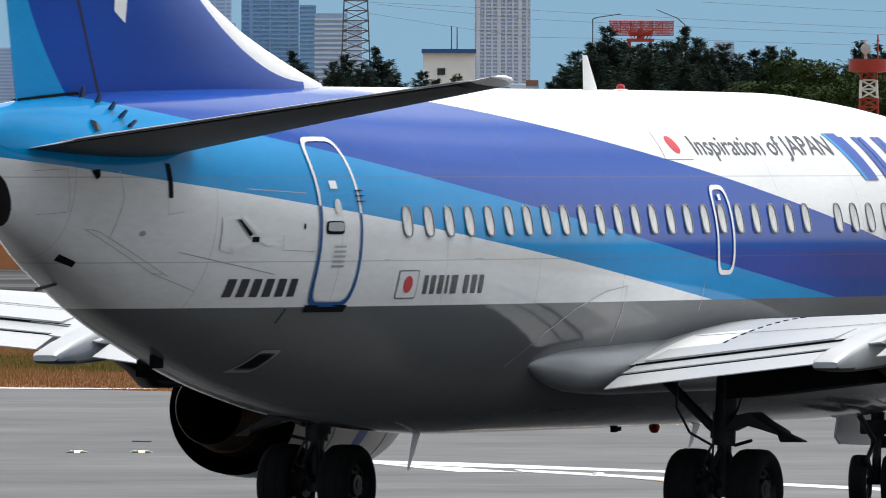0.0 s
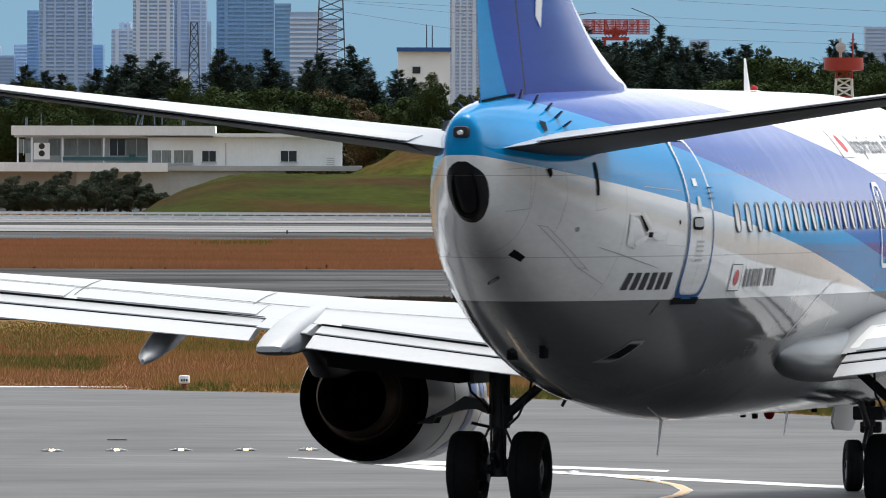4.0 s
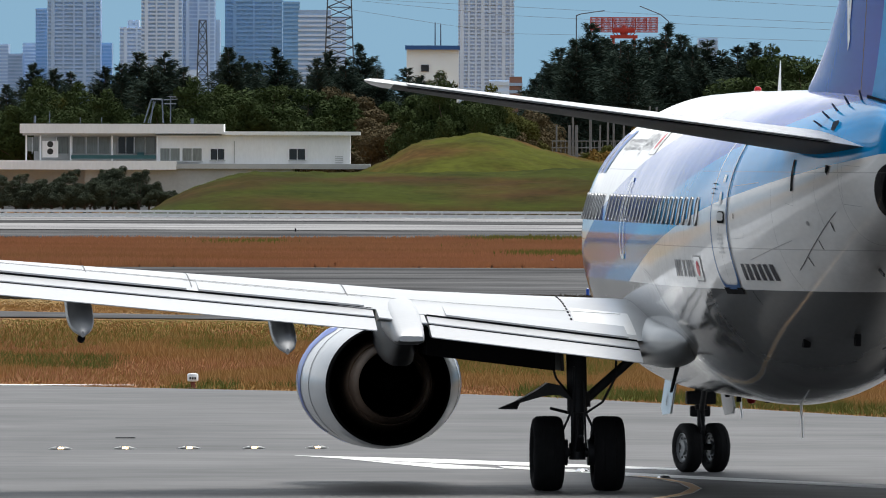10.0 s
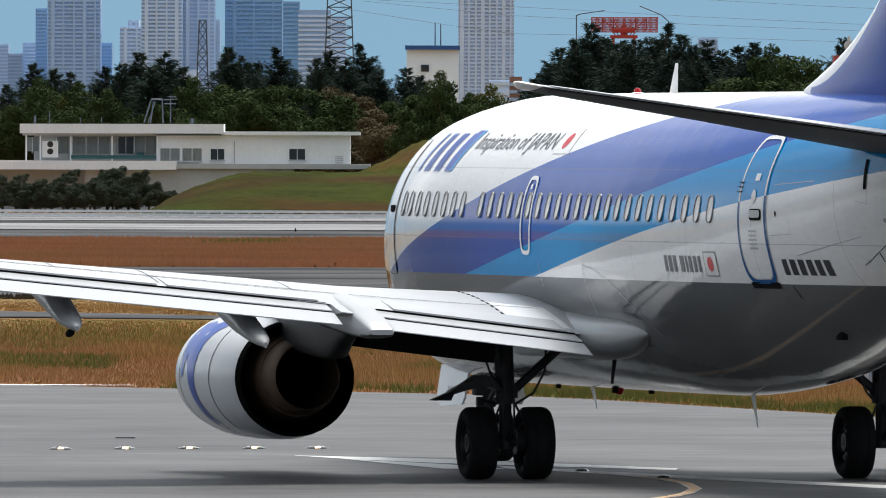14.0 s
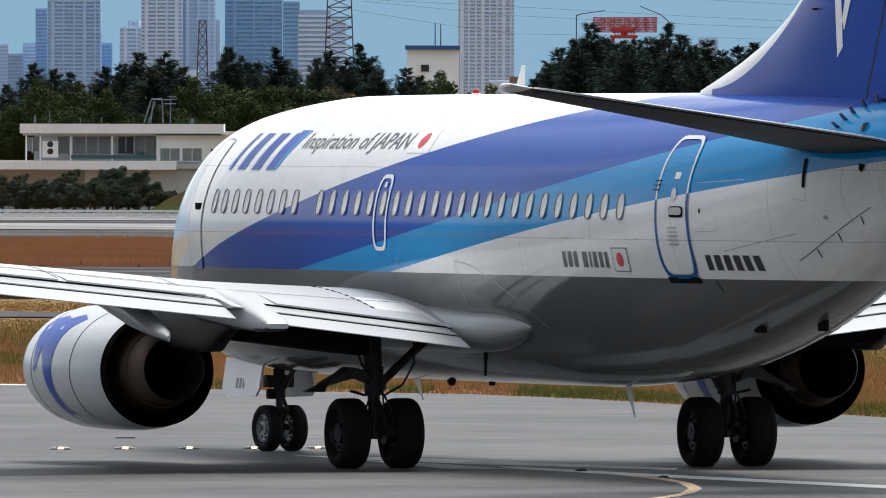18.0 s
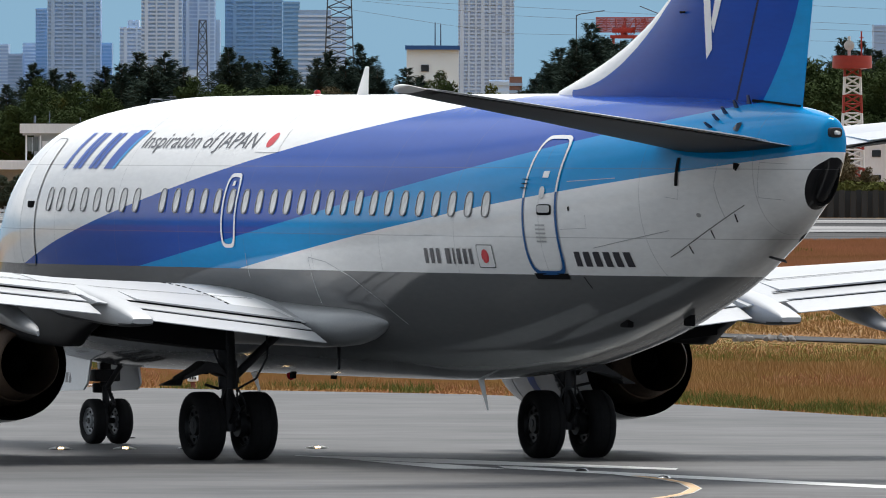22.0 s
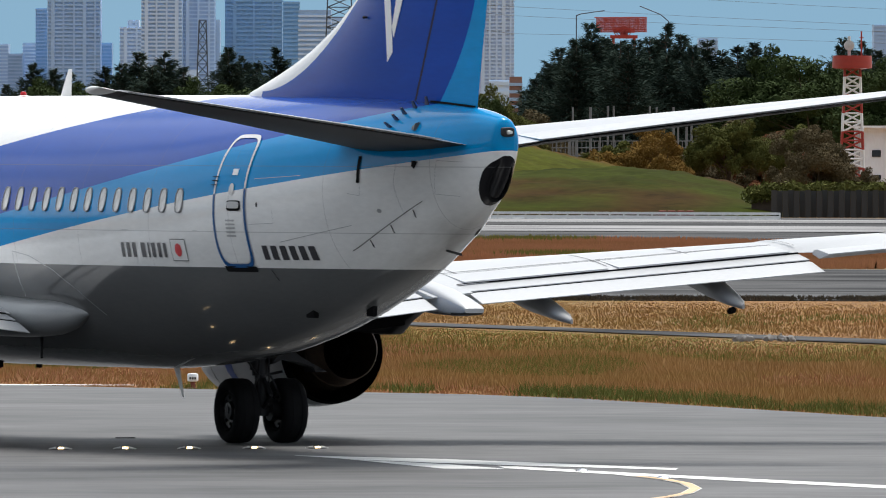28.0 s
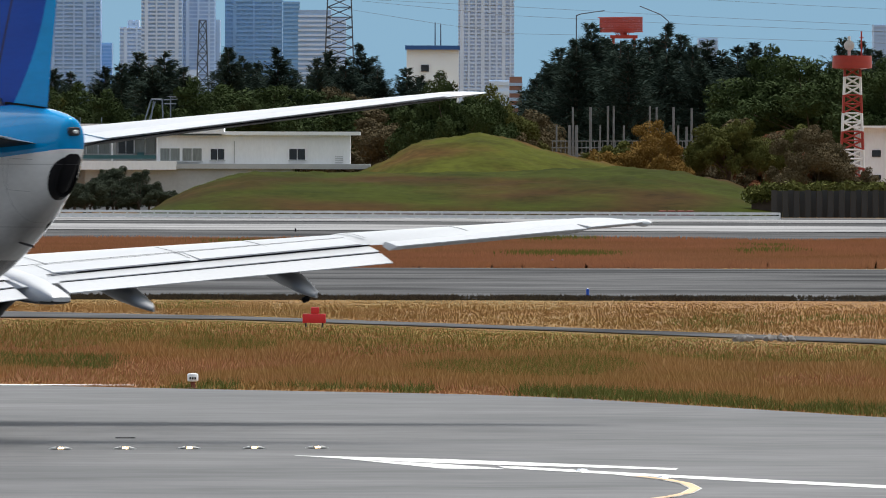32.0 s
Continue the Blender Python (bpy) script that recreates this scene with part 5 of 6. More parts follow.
    for y in (4.66, 5.28):
        xf, xt, z = fixed_edge(y), flap_edge(y), edge_height(y)
        rings.append(panel_ring(side, y, xf + 0.1, z - 0.01, xt + 0.25, z - 0.12, 0.1, 0.015))
    loft(bm, rings)
    part("thrust_gate", bm, M_WING, wing)
    bm = bmesh.new()
    rings = []
    for y in (10.5, 13.5):
        xf, xt, z = fixed_edge(y), flap_edge(y), edge_height(y)
        rings.append(panel_ring(side, y, xf + 0.02, z + 0.03, xt + 0.1, z - 0.035, 0.1, 0.015))
    loft(bm, rings)
    part("aileron", bm, M_WING, wing, "pale aileron with a dark hinge gap")
    bm = bmesh.new()
    rings = []
    for y in (13.54, 14.36):
        xf, xt, z = fixed_edge(y), flap_edge(y), edge_height(y)
        rings.append(panel_ring(side, y, xf + 0.02, z + 0.03, xt + 0.02, z - 0.01, 0.07, 0.012))
    loft(bm, rings)
    part("wing_tip", bm, M_WING, wing)
    bm = bmesh.new()
    lathe(bm, [(-4.12, 0.0001), (-4.08, 0.03), (-3.95, 0.055), (-3.8, 0.06), (-3.6, 0.05)], "x", 14)
    bmesh.ops.translate(bm, verts=bm.verts, vec=(0, side * 14.42, edge_height(14.42) - 0.02))
    part("navigation_lamp", bm, M_LAMP, wing, "white rear position lamp")
    # flap track fairings
    for y, tip, top, bot, w, x0 in ((6.5, -2.58, 2.26, 1.78, 0.16, 0.9), (9.12, -2.98, 2.50, 2.0, 0.175, 0.2)):
        bm = bmesh.new()
        rings = []
        zt = edge_height(y)
        for s in np.linspace(0, 1, 14):
            x = x0 + (tip - x0) * s
            g = math.sin(math.pi * min(1, s * 1.35) ** 0.8 * 0.5) if s < 0.74 else math.sqrt(max(0.0, 1 - ((s - 0.74) / 0.262) ** 2))
            low = np.interp(s, [0, 0.6, 0.85, 1], [zt - 0.1, zt - 0.52, bot + 0.06, bot])
            high = np.interp(s, [0, 0.62, 1], [zt + 0.0, zt - 0.16, bot + 0.08])
            c, h, ww = (low + high) / 2, max(0.02, (high - low) / 2), max(0.012, w * g)
            rings.append([(x, side * y + ww * math.cos(a), c + h * math.sin(a)) for a in np.linspace(0, 2 * math.pi, 20, endpoint=False)])
        loft(bm, rings)
        part("flap_track_fairing", bm, M_TRACK, wing, "pointed pale grey flap track fairing")
    bm = bmesh.new()
    rod(bm, (-2.62, side * 9.12, 1.99), (-2.5, side * 9.12, 1.97), 0.05, 0.05)
    part("drain_knob", bm, M_DARK, wing)
    # big fairing behind the engine
    bm = bmesh.new()
    rings = []
    for x, hi, lo, w in ((0.9, 2.50, 2.15, 0.16), (0.2, 2.50, 2.02, 0.19), (-0.6, 2.43, 1.97, 0.2), (-1.4, 2.32, 1.92, 0.2), (-2.1, 2.17, 1.90, 0.19), (-2.5, 2.06, 1.92, 0.17), (-2.56, 2.02, 1.95, 0.15)):
        rings.append([(x, side * 4.93 + u * 1.02, (hi + lo) / 2 + v) for u, v in oval(w, (hi - lo) / 2, 20, 4.5)])
    loft(bm, rings)
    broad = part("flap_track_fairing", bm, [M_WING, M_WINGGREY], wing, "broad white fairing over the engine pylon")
    # shade of the fairing's downward faces put in as dark grey
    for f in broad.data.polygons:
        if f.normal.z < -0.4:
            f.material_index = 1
    # wing root fairing
    bm = bmesh.new()
    rings = []
    for x, w, h, y, z in ((5.9, 0.03, 0.05, 1.80, 2.1), (5.0, 0.20, 0.22, 1.66, 2.0), (3.0, 0.30, 0.36, 1.55, 1.96), (0.5, 0.34, 0.32, 1.52, 1.92), (-0.8, 0.36, 0.30, 1.50, 1.89), (-1.5, 0.34, 0.28, 1.49, 1.89),
                          (-2.0, 0.30, 0.26, 1.48, 1.90), (-2.4, 0.23, 0.22, 1.47, 1.92), (-2.7, 0.16, 0.16, 1.46, 1.94), (-2.95, 0.09, 0.09, 1.46, 1.96), (-3.1, 0.02, 0.03, 1.46, 1.97)):
        rings.append([(x, side * (y + w * math.cos(a)), z + h * math.sin(a)) for a in np.linspace(0, 2 * math.pi, 28, endpoint=False)])
    loft(bm, rings)
    part("wing_root_fairing", bm, bpy.data.materials.get("fairing_paint") or material("fairing_paint", (0.24, 0.25, 0.255), 0.28, var=0.14, scale=2), plane, "smooth grey fairing at the wing root")


def cowl_flat(x, up):
    """The nacelle is round at its nozzle and flattened towards the intake."""
    return float(np.interp(x, [2.5, 3.6, 4.2], [0.96, 0.86, 0.84] if up > 0 else [0.98, 0.84, 0.795]))


def build_engine(plane, side):
    y = side * 4.86
    bm = bmesh.new()
    rings = []
    for x, r in ((2.62, 0.82), (2.8, 0.865), (3.1, 0.925), (3.6, 1.01), (4.2, 1.07), (4.8, 1.06), (5.3, 1.01), (5.6, 0.93), (5.78, 0.83), (5.74, 0.77), (5.5, 0.74), (4.8, 0.76)):
        rings.append([(x, y + r * math.cos(a), 1.31 + r * math.sin(a) * cowl_flat(x, math.sin(a))) for a in np.linspace(0, 2 * math.pi, 56, endpoint=False)])
    loft(bm, rings, False)
    nac = part("engine_nacelle", bm, [M_NACELLE, M_LIP], plane, "glossy pale grey engine nacelle with blue motif")
    for f in nac.data.polygons:
        if f.center.x > 5.5:
            f.material_index = 1
    # duct and lip near black: the nozzle's shade is put into the colour
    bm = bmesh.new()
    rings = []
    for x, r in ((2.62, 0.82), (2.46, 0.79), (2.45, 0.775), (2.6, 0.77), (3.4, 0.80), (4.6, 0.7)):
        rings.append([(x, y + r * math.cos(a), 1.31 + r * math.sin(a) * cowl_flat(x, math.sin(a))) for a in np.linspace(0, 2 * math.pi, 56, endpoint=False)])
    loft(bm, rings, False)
    part("fan_duct", bm, M_SOOTSHADE, nac, "inside of the fan duct, its shade painted black")
    bm = bmesh.new()
    lathe(bm, [(4.4, 0.62), (3.4, 0.66), (2.8, 0.63), (2.32, 0.55), (2.31, 0.53), (1.9, 0.455), (1.88, 0.435), (2.3, 0.42), (3.2, 0.45)], "x", 40)
    bmesh.ops.translate(bm, verts=bm.verts, vec=(0, y, 1.34))
    part("core_nozzle", bm, M_HOT, nac, "heat-stained brown metal core nozzle")
    bm = bmesh.new()
    lathe(bm, [(3.3, 0.44), (3.2, 0.30), (2.6, 0.24), (2.2, 0.13), (2.0, 0.0001)], "x", 28)
    bmesh.ops.translate(bm, verts=bm.verts, vec=(0, y, 1.34))
    part("exhaust_plug", bm, M_SOOTSHADE, nac)
    bm = bmesh.new()
    lathe(bm, [(5.0, 0.775), (5.0, 0.2), (5.4, 0.0001)], "x", 32)
    bmesh.ops.translate(bm, verts=bm.verts, vec=(0, y, 1.31))
    part("fan", bm, M_STEEL, nac)
    # pylon
    bm = bmesh.new()
    rings = []
    for x, hi, lo, w in ((5.3, 2.25, 2.1, 0.05), (4.6, 2.42, 2.0, 0.17), (3.2, 2.5, 1.75, 0.2), (2.2, 2.5, 1.68, 0.22), (1.3, 2.45, 1.62, 0.22), (0.55, 2.4, 1.59, 0.20), (0.15, 2.4, 1.60, 0.17), (-0.25, 2.35, 1.78, 0.13), (-0.8, 2.3, 1.96, 0.10), (-1.3, 2.2, 2.05, 0.06)):
        rings.append([(x, y + u, (hi + lo) / 2 + v) for u, v in oval(w, (hi - lo) / 2, 18, 4)])
    loft(bm, rings)
    part("pylon", bm, M_PYLON, nac, "dark grey engine pylon")
    # blue motif and dark vent on the outer flank
    shape = [(4.95, 0.60), (4.75, 0.70), (4.45, 0.74), (4.2, 0.70), (3.92, 0.76), (3.66, 0.70), (3.86, 0.60), (3.95, 0.45), (3.98, 0.1), (3.98, -0.3), (3.93, -0.55), (3.83, -0.62), (3.9, -0.70), (3.83, -0.79), (4.1, -0.76),
             (4.15, -0.55), (4.2, -0.3), (4.3, 0.05), (4.48, 0.30), (4.58, 0.02), (4.72, -0.05), (4.74, 0.30), (4.9, 0.44)]
    for sgn in (1, -1):
        bm = bmesh.new()
        bm.faces.new([bm.verts.new((x + 0.05, 0, z)) for x, z in shape])
        for k in range(1, 12):
            bmesh.ops.bisect_plane(bm, geom=bm.verts[:] + bm.edges[:] + bm.faces[:], plane_co=(0, 0, -0.75 + 0.14 * k), plane_no=(0, 0, 1))
            bmesh.ops.bisect_plane(bm, geom=bm.verts[:] + bm.edges[:] + bm.faces[:], plane_co=(3.6 + 0.14 * k, 0, 0), plane_no=(1, 0, 0))
        for v in bm.verts:
            r = float(np.interp(v.co.x, [2.5, 2.8, 3.1, 3.6, 4.2, 4.8, 5.3], [0.79, 0.865, 0.925, 1.01, 1.07, 1.06, 1.01]))
            q = v.co.z / (r * cowl_flat(v.co.x, v.co.z))
            v.co = (v.co.x, y + sgn * (r * math.sqrt(max(0.0, 1 - q * q)) + 0.008), 1.31 + v.co.z)
        part("blue_motif", bm, M_NAVY, nac, "curved blue painted shape")
    # cowl seams
    for x0, lo, hi in ((4.9, 0.0, 2 * math.pi), (3.45, -0.95, 4.1)):
        bm = bmesh.new()
        r = float(np.interp(x0, [2.5, 2.8, 3.1, 3.6, 4.2, 4.8, 5.3], [0.79, 0.865, 0.925, 1.01, 1.07, 1.06, 1.01])) + 0.003
        rings = []
        for a in np.linspace(lo, hi, 49):
            c, n = math.cos(a), math.sin(a) * cowl_flat(x0, math.sin(a))
            rings.append([(x0 - 0.008, y + r * c, 1.31 + r * n), (x0 + 0.008, y + r * c, 1.31 + r * n), (x0 + 0.008, y + (r + 0.003) * c, 1.31 + (r + 0.003) * n), (x0 - 0.008, y + (r + 0.003) * c, 1.31 + (r + 0.003) * n)])
        loft(bm, rings)
        part("cowl_seam", bm, M_WINGGREY, nac)


def tyre_mesh(r, w, name):
    bm = bmesh.new()
    prof = [(-w * 0.36, r * 0.60), (-w * 0.46, r * 0.68), (-w * 0.5, r * 0.80), (-w * 0.46, r * 0.92), (-w * 0.36, r * 0.985), (-w * 0.2, r), (-w * 0.195, r * 0.985), (-w * 0.17, r * 0.985), (-w * 0.165, r),
            (w * 0.165, r), (w * 0.17, r * 0.985), (w * 0.195, r * 0.985), (w * 0.2, r), (w * 0.36, r * 0.985), (w * 0.46, r * 0.92), (w * 0.5, r * 0.80), (w * 0.46, r * 0.68), (w * 0.36, r * 0.60)]
    lathe(bm, prof, "y", 44)
    return mesh_of(bm, name, M_BLACK)


def rim_mesh(r, w, name, mat):
    bm = bmesh.new()
    lathe(bm, [(-w * 0.36, r * 0.61), (-w * 0.4, r * 0.57), (-w * 0.28, r * 0.53), (-w * 0.24, r * 0.30), (-w * 0.36, r * 0.26), (-w * 0.38, r * 0.12), (-w * 0.38, 0.0001)], "y", 28)
    lathe(bm, [(w * 0.36, r * 0.61), (w * 0.4, r * 0.57), (w * 0.28, r * 0.53), (w * 0.24, r * 0.30), (w * 0.36, r * 0.26), (w * 0.38, r * 0.12), (w * 0.38, 0.0001)], "y", 28)
    for s in (-1, 1):
        for k in range(8):
            a = 2 * math.pi * k / 8
            rod(bm, (r * 0.41 * math.cos(a), s * w * 0.27, r * 0.41 * math.sin(a)), (r * 0.41 * math.cos(a), s * w * 0.30, r * 0.41 * math.sin(a)), r * 0.055, None, 8, 1)
    return mesh_of(bm, name, [mat, M_DARK])


WHEELS = []


def build_gear(plane):
    tyre, rim = tyre_mesh(0.482, 0.40, "main_wheel"), rim_mesh(0.482, 0.40, "rim", M_RIM)
    ntyre, nrim = tyre_mesh(0.335, 0.22, "nose_wheel"), rim_mesh(0.335, 0.22, "rim", M_RIMPALE)
    for y in (2.21, 2.99, -2.21, -2.99):
        w = part("main_wheel", tyre, None, plane, "black main landing wheel tyre")
        part("rim", rim, None, w, "grey metal wheel rim")
        WHEELS.append((w, (0, y, 0.480), 0.482))
    for y in (0.2, -0.2):
        w = part("nose_wheel", ntyre, None, plane, "black nose wheel tyre")
        part("rim", nrim, None, w, "pale metal wheel rim")
        WHEELS.append((w, (11.07, y, 0.333), 0.335))
    for s in (1, -1):
        bm = bmesh.new()
        rod(bm, (0.12, s * 2.62, 2.2), (0.02, s * 2.60, 1.0), 0.13, 0.13, 18)
        rod(bm, (0.03, s * 2.60, 1.05), (0, s * 2.60, 0.49), 0.085, 0.085, 18)
        rod(bm, (0, s * 2.60, 0.40), (0, s * 2.60, 0.62), 0.11, 0.11, 18)
        leg = part("main_gear_leg", bm, M_STEEL, plane, "dark steel landing gear leg")
        bm = bmesh.new()
        rod(bm, (0, s * 2.05, 0.493), (0, s * 3.15, 0.493), 0.06, None, 14)
        for k in (2.42, 2.78):
            rod(bm, (0, s * (k - 0.05), 0.493), (0, s * (k + 0.05), 0.493), 0.17, None, 18)
        part("axle", bm, M_STEEL, leg)
        bm = bmesh.new()
        rod(bm, (0.02, s * 2.52, 1.15), (0.1, s * 1.55, 2.0), 0.06, 0.06, 12)
        rod(bm, (0.02, s * 2.52, 1.28), (0.02, s * 2.52, 1.08), 0.09, 0.09, 12)
        part("side_brace", bm, M_STEEL, leg)
        bm = bmesh.new()
        rod(bm, (-0.1, s * 2.60, 0.95), (-0.38, s * 2.60, 0.72), 0.035, 0.035, 8)
        rod(bm, (-0.38, s * 2.60, 0.72), (-0.08, s * 2.60, 0.52), 0.035, 0.035, 8)
        rod(bm, (-0.14, s * 2.66, 1.6), (-0.12, s * 2.68, 0.6), 0.016, 0.016, 8)
        rod(bm, (-0.13, s * 2.53, 1.4), (-0.10, s * 2.50, 0.55), 0.014, 0.014, 8)
        rod(bm, (0.1, s * 2.7, 1.0), (0.0, s * 2.95, 1.06), 0.02, 0.02, 8)
        part("torsion_link", bm, M_STEEL, leg)
        for pts in (((-0.1, 2.50, 1.0), (-0.3, 2.30, 1.15), (-0.35, 2.15, 1.45), (-0.2, 2.1, 1.9)), ((-0.1, 2.72, 1.25), (-0.28, 2.9, 1.45), (-0.2, 3.0, 1.8)), ((0.0, 2.45, 0.62), (-0.16, 2.40, 0.78), (-0.12, 2.5, 1.0)), ((0.0, 2.76, 0.60), (-0.16, 2.82, 0.74), (-0.12, 2.70, 1.0))):
            bm = bmesh.new()
            for p, q in zip(pts, pts[1:]):
                rod(bm, (p[0], s * p[1], p[2]), (q[0], s * q[1], q[2]), 0.016, 0.016, 7)
            part("hydraulic_hose", bm, M_STEEL, leg)
        # outboard door, curved plate
        bm = bmesh.new()
        rings = []
        for x, e in ((-0.2, 0.75), (-0.08, 1.0), (0.08, 1.0), (0.2, 0.75)):
            pts = [(2.70, 1.20), (2.84, 1.36), (3.0, 1.39), (3.16, 1.28), (3.36, 1.17), (2.72 + 0.9 * e, 1.06)]
            rings.append([(x, s * a, b) for a, b in pts] + [(x, s * p[0], p[1] - o) for p, o in zip(pts[::-1], (0.012, 0.04, 0.09, 0.16, 0.13, 0.03))])
        loft(bm, rings)
        part("gear_door", bm, M_STEEL, leg, "curved outer gear door plate")
        bm = bmesh.new()
        rings = []
        for x in (-0.5, 0.6):
            rings.append([(x, s * 2.85, 2.1), (x, s * 2.9, 2.1), (x, s * 2.86, 1.55), (x, s * 2.81, 1.55)])
        loft(bm, rings)
        part("leg_door", bm, M_STEEL, leg)
    bm = bmesh.new()
    rod(bm, (11.15, 0, 1.7), (11.1, 0, 0.85), 0.085, 0.085, 16)
    rod(bm, (11.1, 0, 0.9), (11.07, 0, 0.34), 0.055, 0.055, 16)
    rod(bm, (11.07, -0.3, 0.342), (11.07, 0.3, 0.342), 0.045, None, 12)
    rod(bm, (11.0, 0, 0.86), (10.3, 0, 1.3), 0.04, 0.04, 10)
    nleg = part("nose_gear_leg", bm, M_STEEL, plane, "dark steel nose gear leg")
    bm = bmesh.new()
    box(bm, 11.0, 11.28, -0.2, 0.2, 0.92, 1.1, 0.03)
    box(bm, 11.2, 11.3, -0.14, 0.14, 0.75, 0.9, 0.03)
    rod(bm, (10.98, 0, 0.8), (10.75, 0, 0.6), 0.03, None, 8)
    rod(bm, (10.75, 0, 0.6), (11.0, 0, 0.42), 0.03, None, 8)
    part("steering_unit", bm, M_STEEL, nleg)
    for s in (1, -1):
        bm = bmesh.new()
        rings = []
        for x, d in ((10.75, 0.90), (10.9, 0.80), (12.1, 0.76), (12.35, 0.86)):
            rings.append([(x, s * 0.34, 1.34), (x, s * 0.37, 1.34), (x, s * 0.44, d), (x, s * 0.41, d)])
        loft(bm, rings)
        ndoor = part("nose_gear_door", bm, M_NACELLE, plane, "pale grey open nose gear door")
        for k in range(3):
            bm = bmesh.new()
            x = 11.42 + 0.14 * k
            loft(bm, [[(x, s * 0.405, 1.05), (x + 0.1, s * 0.405, 1.05), (x + 0.1, s * 0.425, 0.90), (x, s * 0.425, 0.90)], [(x, s * 0.40, 1.05), (x + 0.1, s * 0.40, 1.05), (x + 0.1, s * 0.42, 0.90), (x, s * 0.42, 0.90)]])
            part("number_bar", bm, M_LETTERGREY, ndoor, "dark bar in place of a digit", False)


def build_tail(plane):
    # stabilisers
    for s in (1, -1):
        bm = bmesh.new()
        rings = []
        for y, le, te, z, th in ((0.2, -10.75, -14.15, 4.42, 0.10), (0.9, -11.15, -14.22, 4.52, 0.10), (3.5, -12.65, -14.72, 4.85, 0.09), (5.9, -13.97, -15.19, 5.15, 0.085), (6.05, -14.1, -15.25, 5.17, 0.09), (6.18, -14.36, -15.32, 5.185, 0.105), (6.3, -14.72, -15.40, 5.2, 0.11), (6.37, -15.05, -15.45, 5.21, 0.11), (6.41, -15.34, -15.48, 5.215, 0.1)):
            c = le - te
            rings.append([(le - a, s * y, z + b) for a, b in foil(c, th, 12, -0.004)])
        loft(bm, rings)
        st = part("tailplane", bm, [M_WING, M_TAILSHADE, M_WHITE], plane, "swept tailplane, pale above, shade painted near black below")
        # white tips; downward faces get the painted shade
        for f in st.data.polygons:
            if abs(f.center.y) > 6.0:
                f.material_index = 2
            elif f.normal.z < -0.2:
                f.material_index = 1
        bm = bmesh.new()
        rings = []
        for y, x0, x1, z in ((0.75, -13.35, -14.23, 4.50), (5.88, -14.84, -15.19, 5.145)):
            h = 0.075 if y < 1 else 0.03
            rings.append([(x0, s * y, z + h), (x0 - 0.02, s * y, z + h + 0.012), (x1, s * y, z + 0.022), (x1, s * y, z + 0.012)])
        loft(bm, rings)
        part("elevator", bm, M_WING, st, "pale elevator panel")
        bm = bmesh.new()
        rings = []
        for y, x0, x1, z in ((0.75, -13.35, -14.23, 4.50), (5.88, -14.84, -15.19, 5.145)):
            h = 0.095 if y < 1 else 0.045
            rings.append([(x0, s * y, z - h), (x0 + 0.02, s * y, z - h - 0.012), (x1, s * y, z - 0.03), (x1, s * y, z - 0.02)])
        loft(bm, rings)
        part("elevator_underside", bm, M_TAILSHADE, st, "underside of the elevator, shade painted near black")
    # fin
    bm = bmesh.new()
    rings = []
    for z in list(np.arange(4.7, 6.6, 0.12)) + [7.2, 8.5, 10, 10.9, 11.1]:
        le = float(np.interp(z, [4.7, 5.17, 5.3, 5.5, 5.75, 6.1, 6.5, 7.2, 11.0, 11.1], [-5.2, -5.75, -6.3, -7.1, -7.95, -8.85, -9.62, -10.25, -13.05, -13.5]))
        te = float(np.interp(z, [4.7, 4.96, 6.48, 11.1], [-13.68, -13.73, -14.07, -15.1]))
        c = le - te
        th = float(np.interp(z, [4.7, 5.5, 7, 11.1], [0.082, 0.088, 0.108, 0.10]))
        rings.append([(le - a, b, z) for a, b in foil(c, th, 16, 0.0)])
    loft(bm, rings)
    fin = part("fin", bm, M_FIN, plane, "navy fin with white leading edge and light blue trailing edge")
    for s in (1, -1):
        bm = bmesh.new()
        for poly in ([(-11.0, 6.65), (-11.13, 5.6), (-11.3, 5.74), (-11.28, 6.1), (-11.22, 6.65)], [(-11.28, 6.1), (-11.34, 5.95), (-11.78, 6.75), (-11.52, 6.75)]):
            bm.faces.new([bm.verts.new((x, s * 0.005, z) if s > 0 else (-11.2 + 1.5 * (x + 11.0), s * 0.005, z + 0.22)) for x, z in poly])
        bmesh.ops.triangulate(bm, faces=bm.faces)
        for v in bm.verts:
            le = float(np.interp(v.co.z, [5.5, 5.75, 6.1, 6.5, 7.2], [-7.1, -7.95, -8.85, -9.62, -10.25]))
            te = float(np.interp(v.co.z, [4.96, 6.48, 11.1], [-13.73, -14.07, -15.1]))
            c, th = le - te, float(np.interp(v.co.z, [4.7, 5.5, 7, 11.1], [0.082, 0.088, 0.108, 0.10]))
            q = (le - v.co.x) / c
            t = 5 * th * (0.2969 * math.sqrt(q) - 0.126 * q - 0.3516 * q * q + 0.2843 * q ** 3 - 0.1036 * q ** 4) * c
            v.co.y = s * (t + 0.008)
        part("white_emblem", bm, M_WHITE, fin, "white painted wedge emblem", False)
    bm = bmesh.new()
    rod(bm, (-10.42, 0, 6.24), (-10.42, 0.27, 6.24), 0.012, 0.010, 8)
    rod(bm, (-10.36, 0.27, 6.24), (-10.48, 0.27, 6.24), 0.018, 0.014, 8)
    part("probe", bm, M_DARK, fin)
    # dark gap under the rudder
    bm = bmesh.new()
    rings = []
    for x, w in ((-12.3, 0.13), (-12.9, 0.10), (-13.4, 0.07), (-13.7, 0.03)):
        z = section(x)[0]
        rings.append([(x, -w, z - 0.03), (x, w, z - 0.03), (x, w, z + 0.02), (x, -w, z + 0.02)])
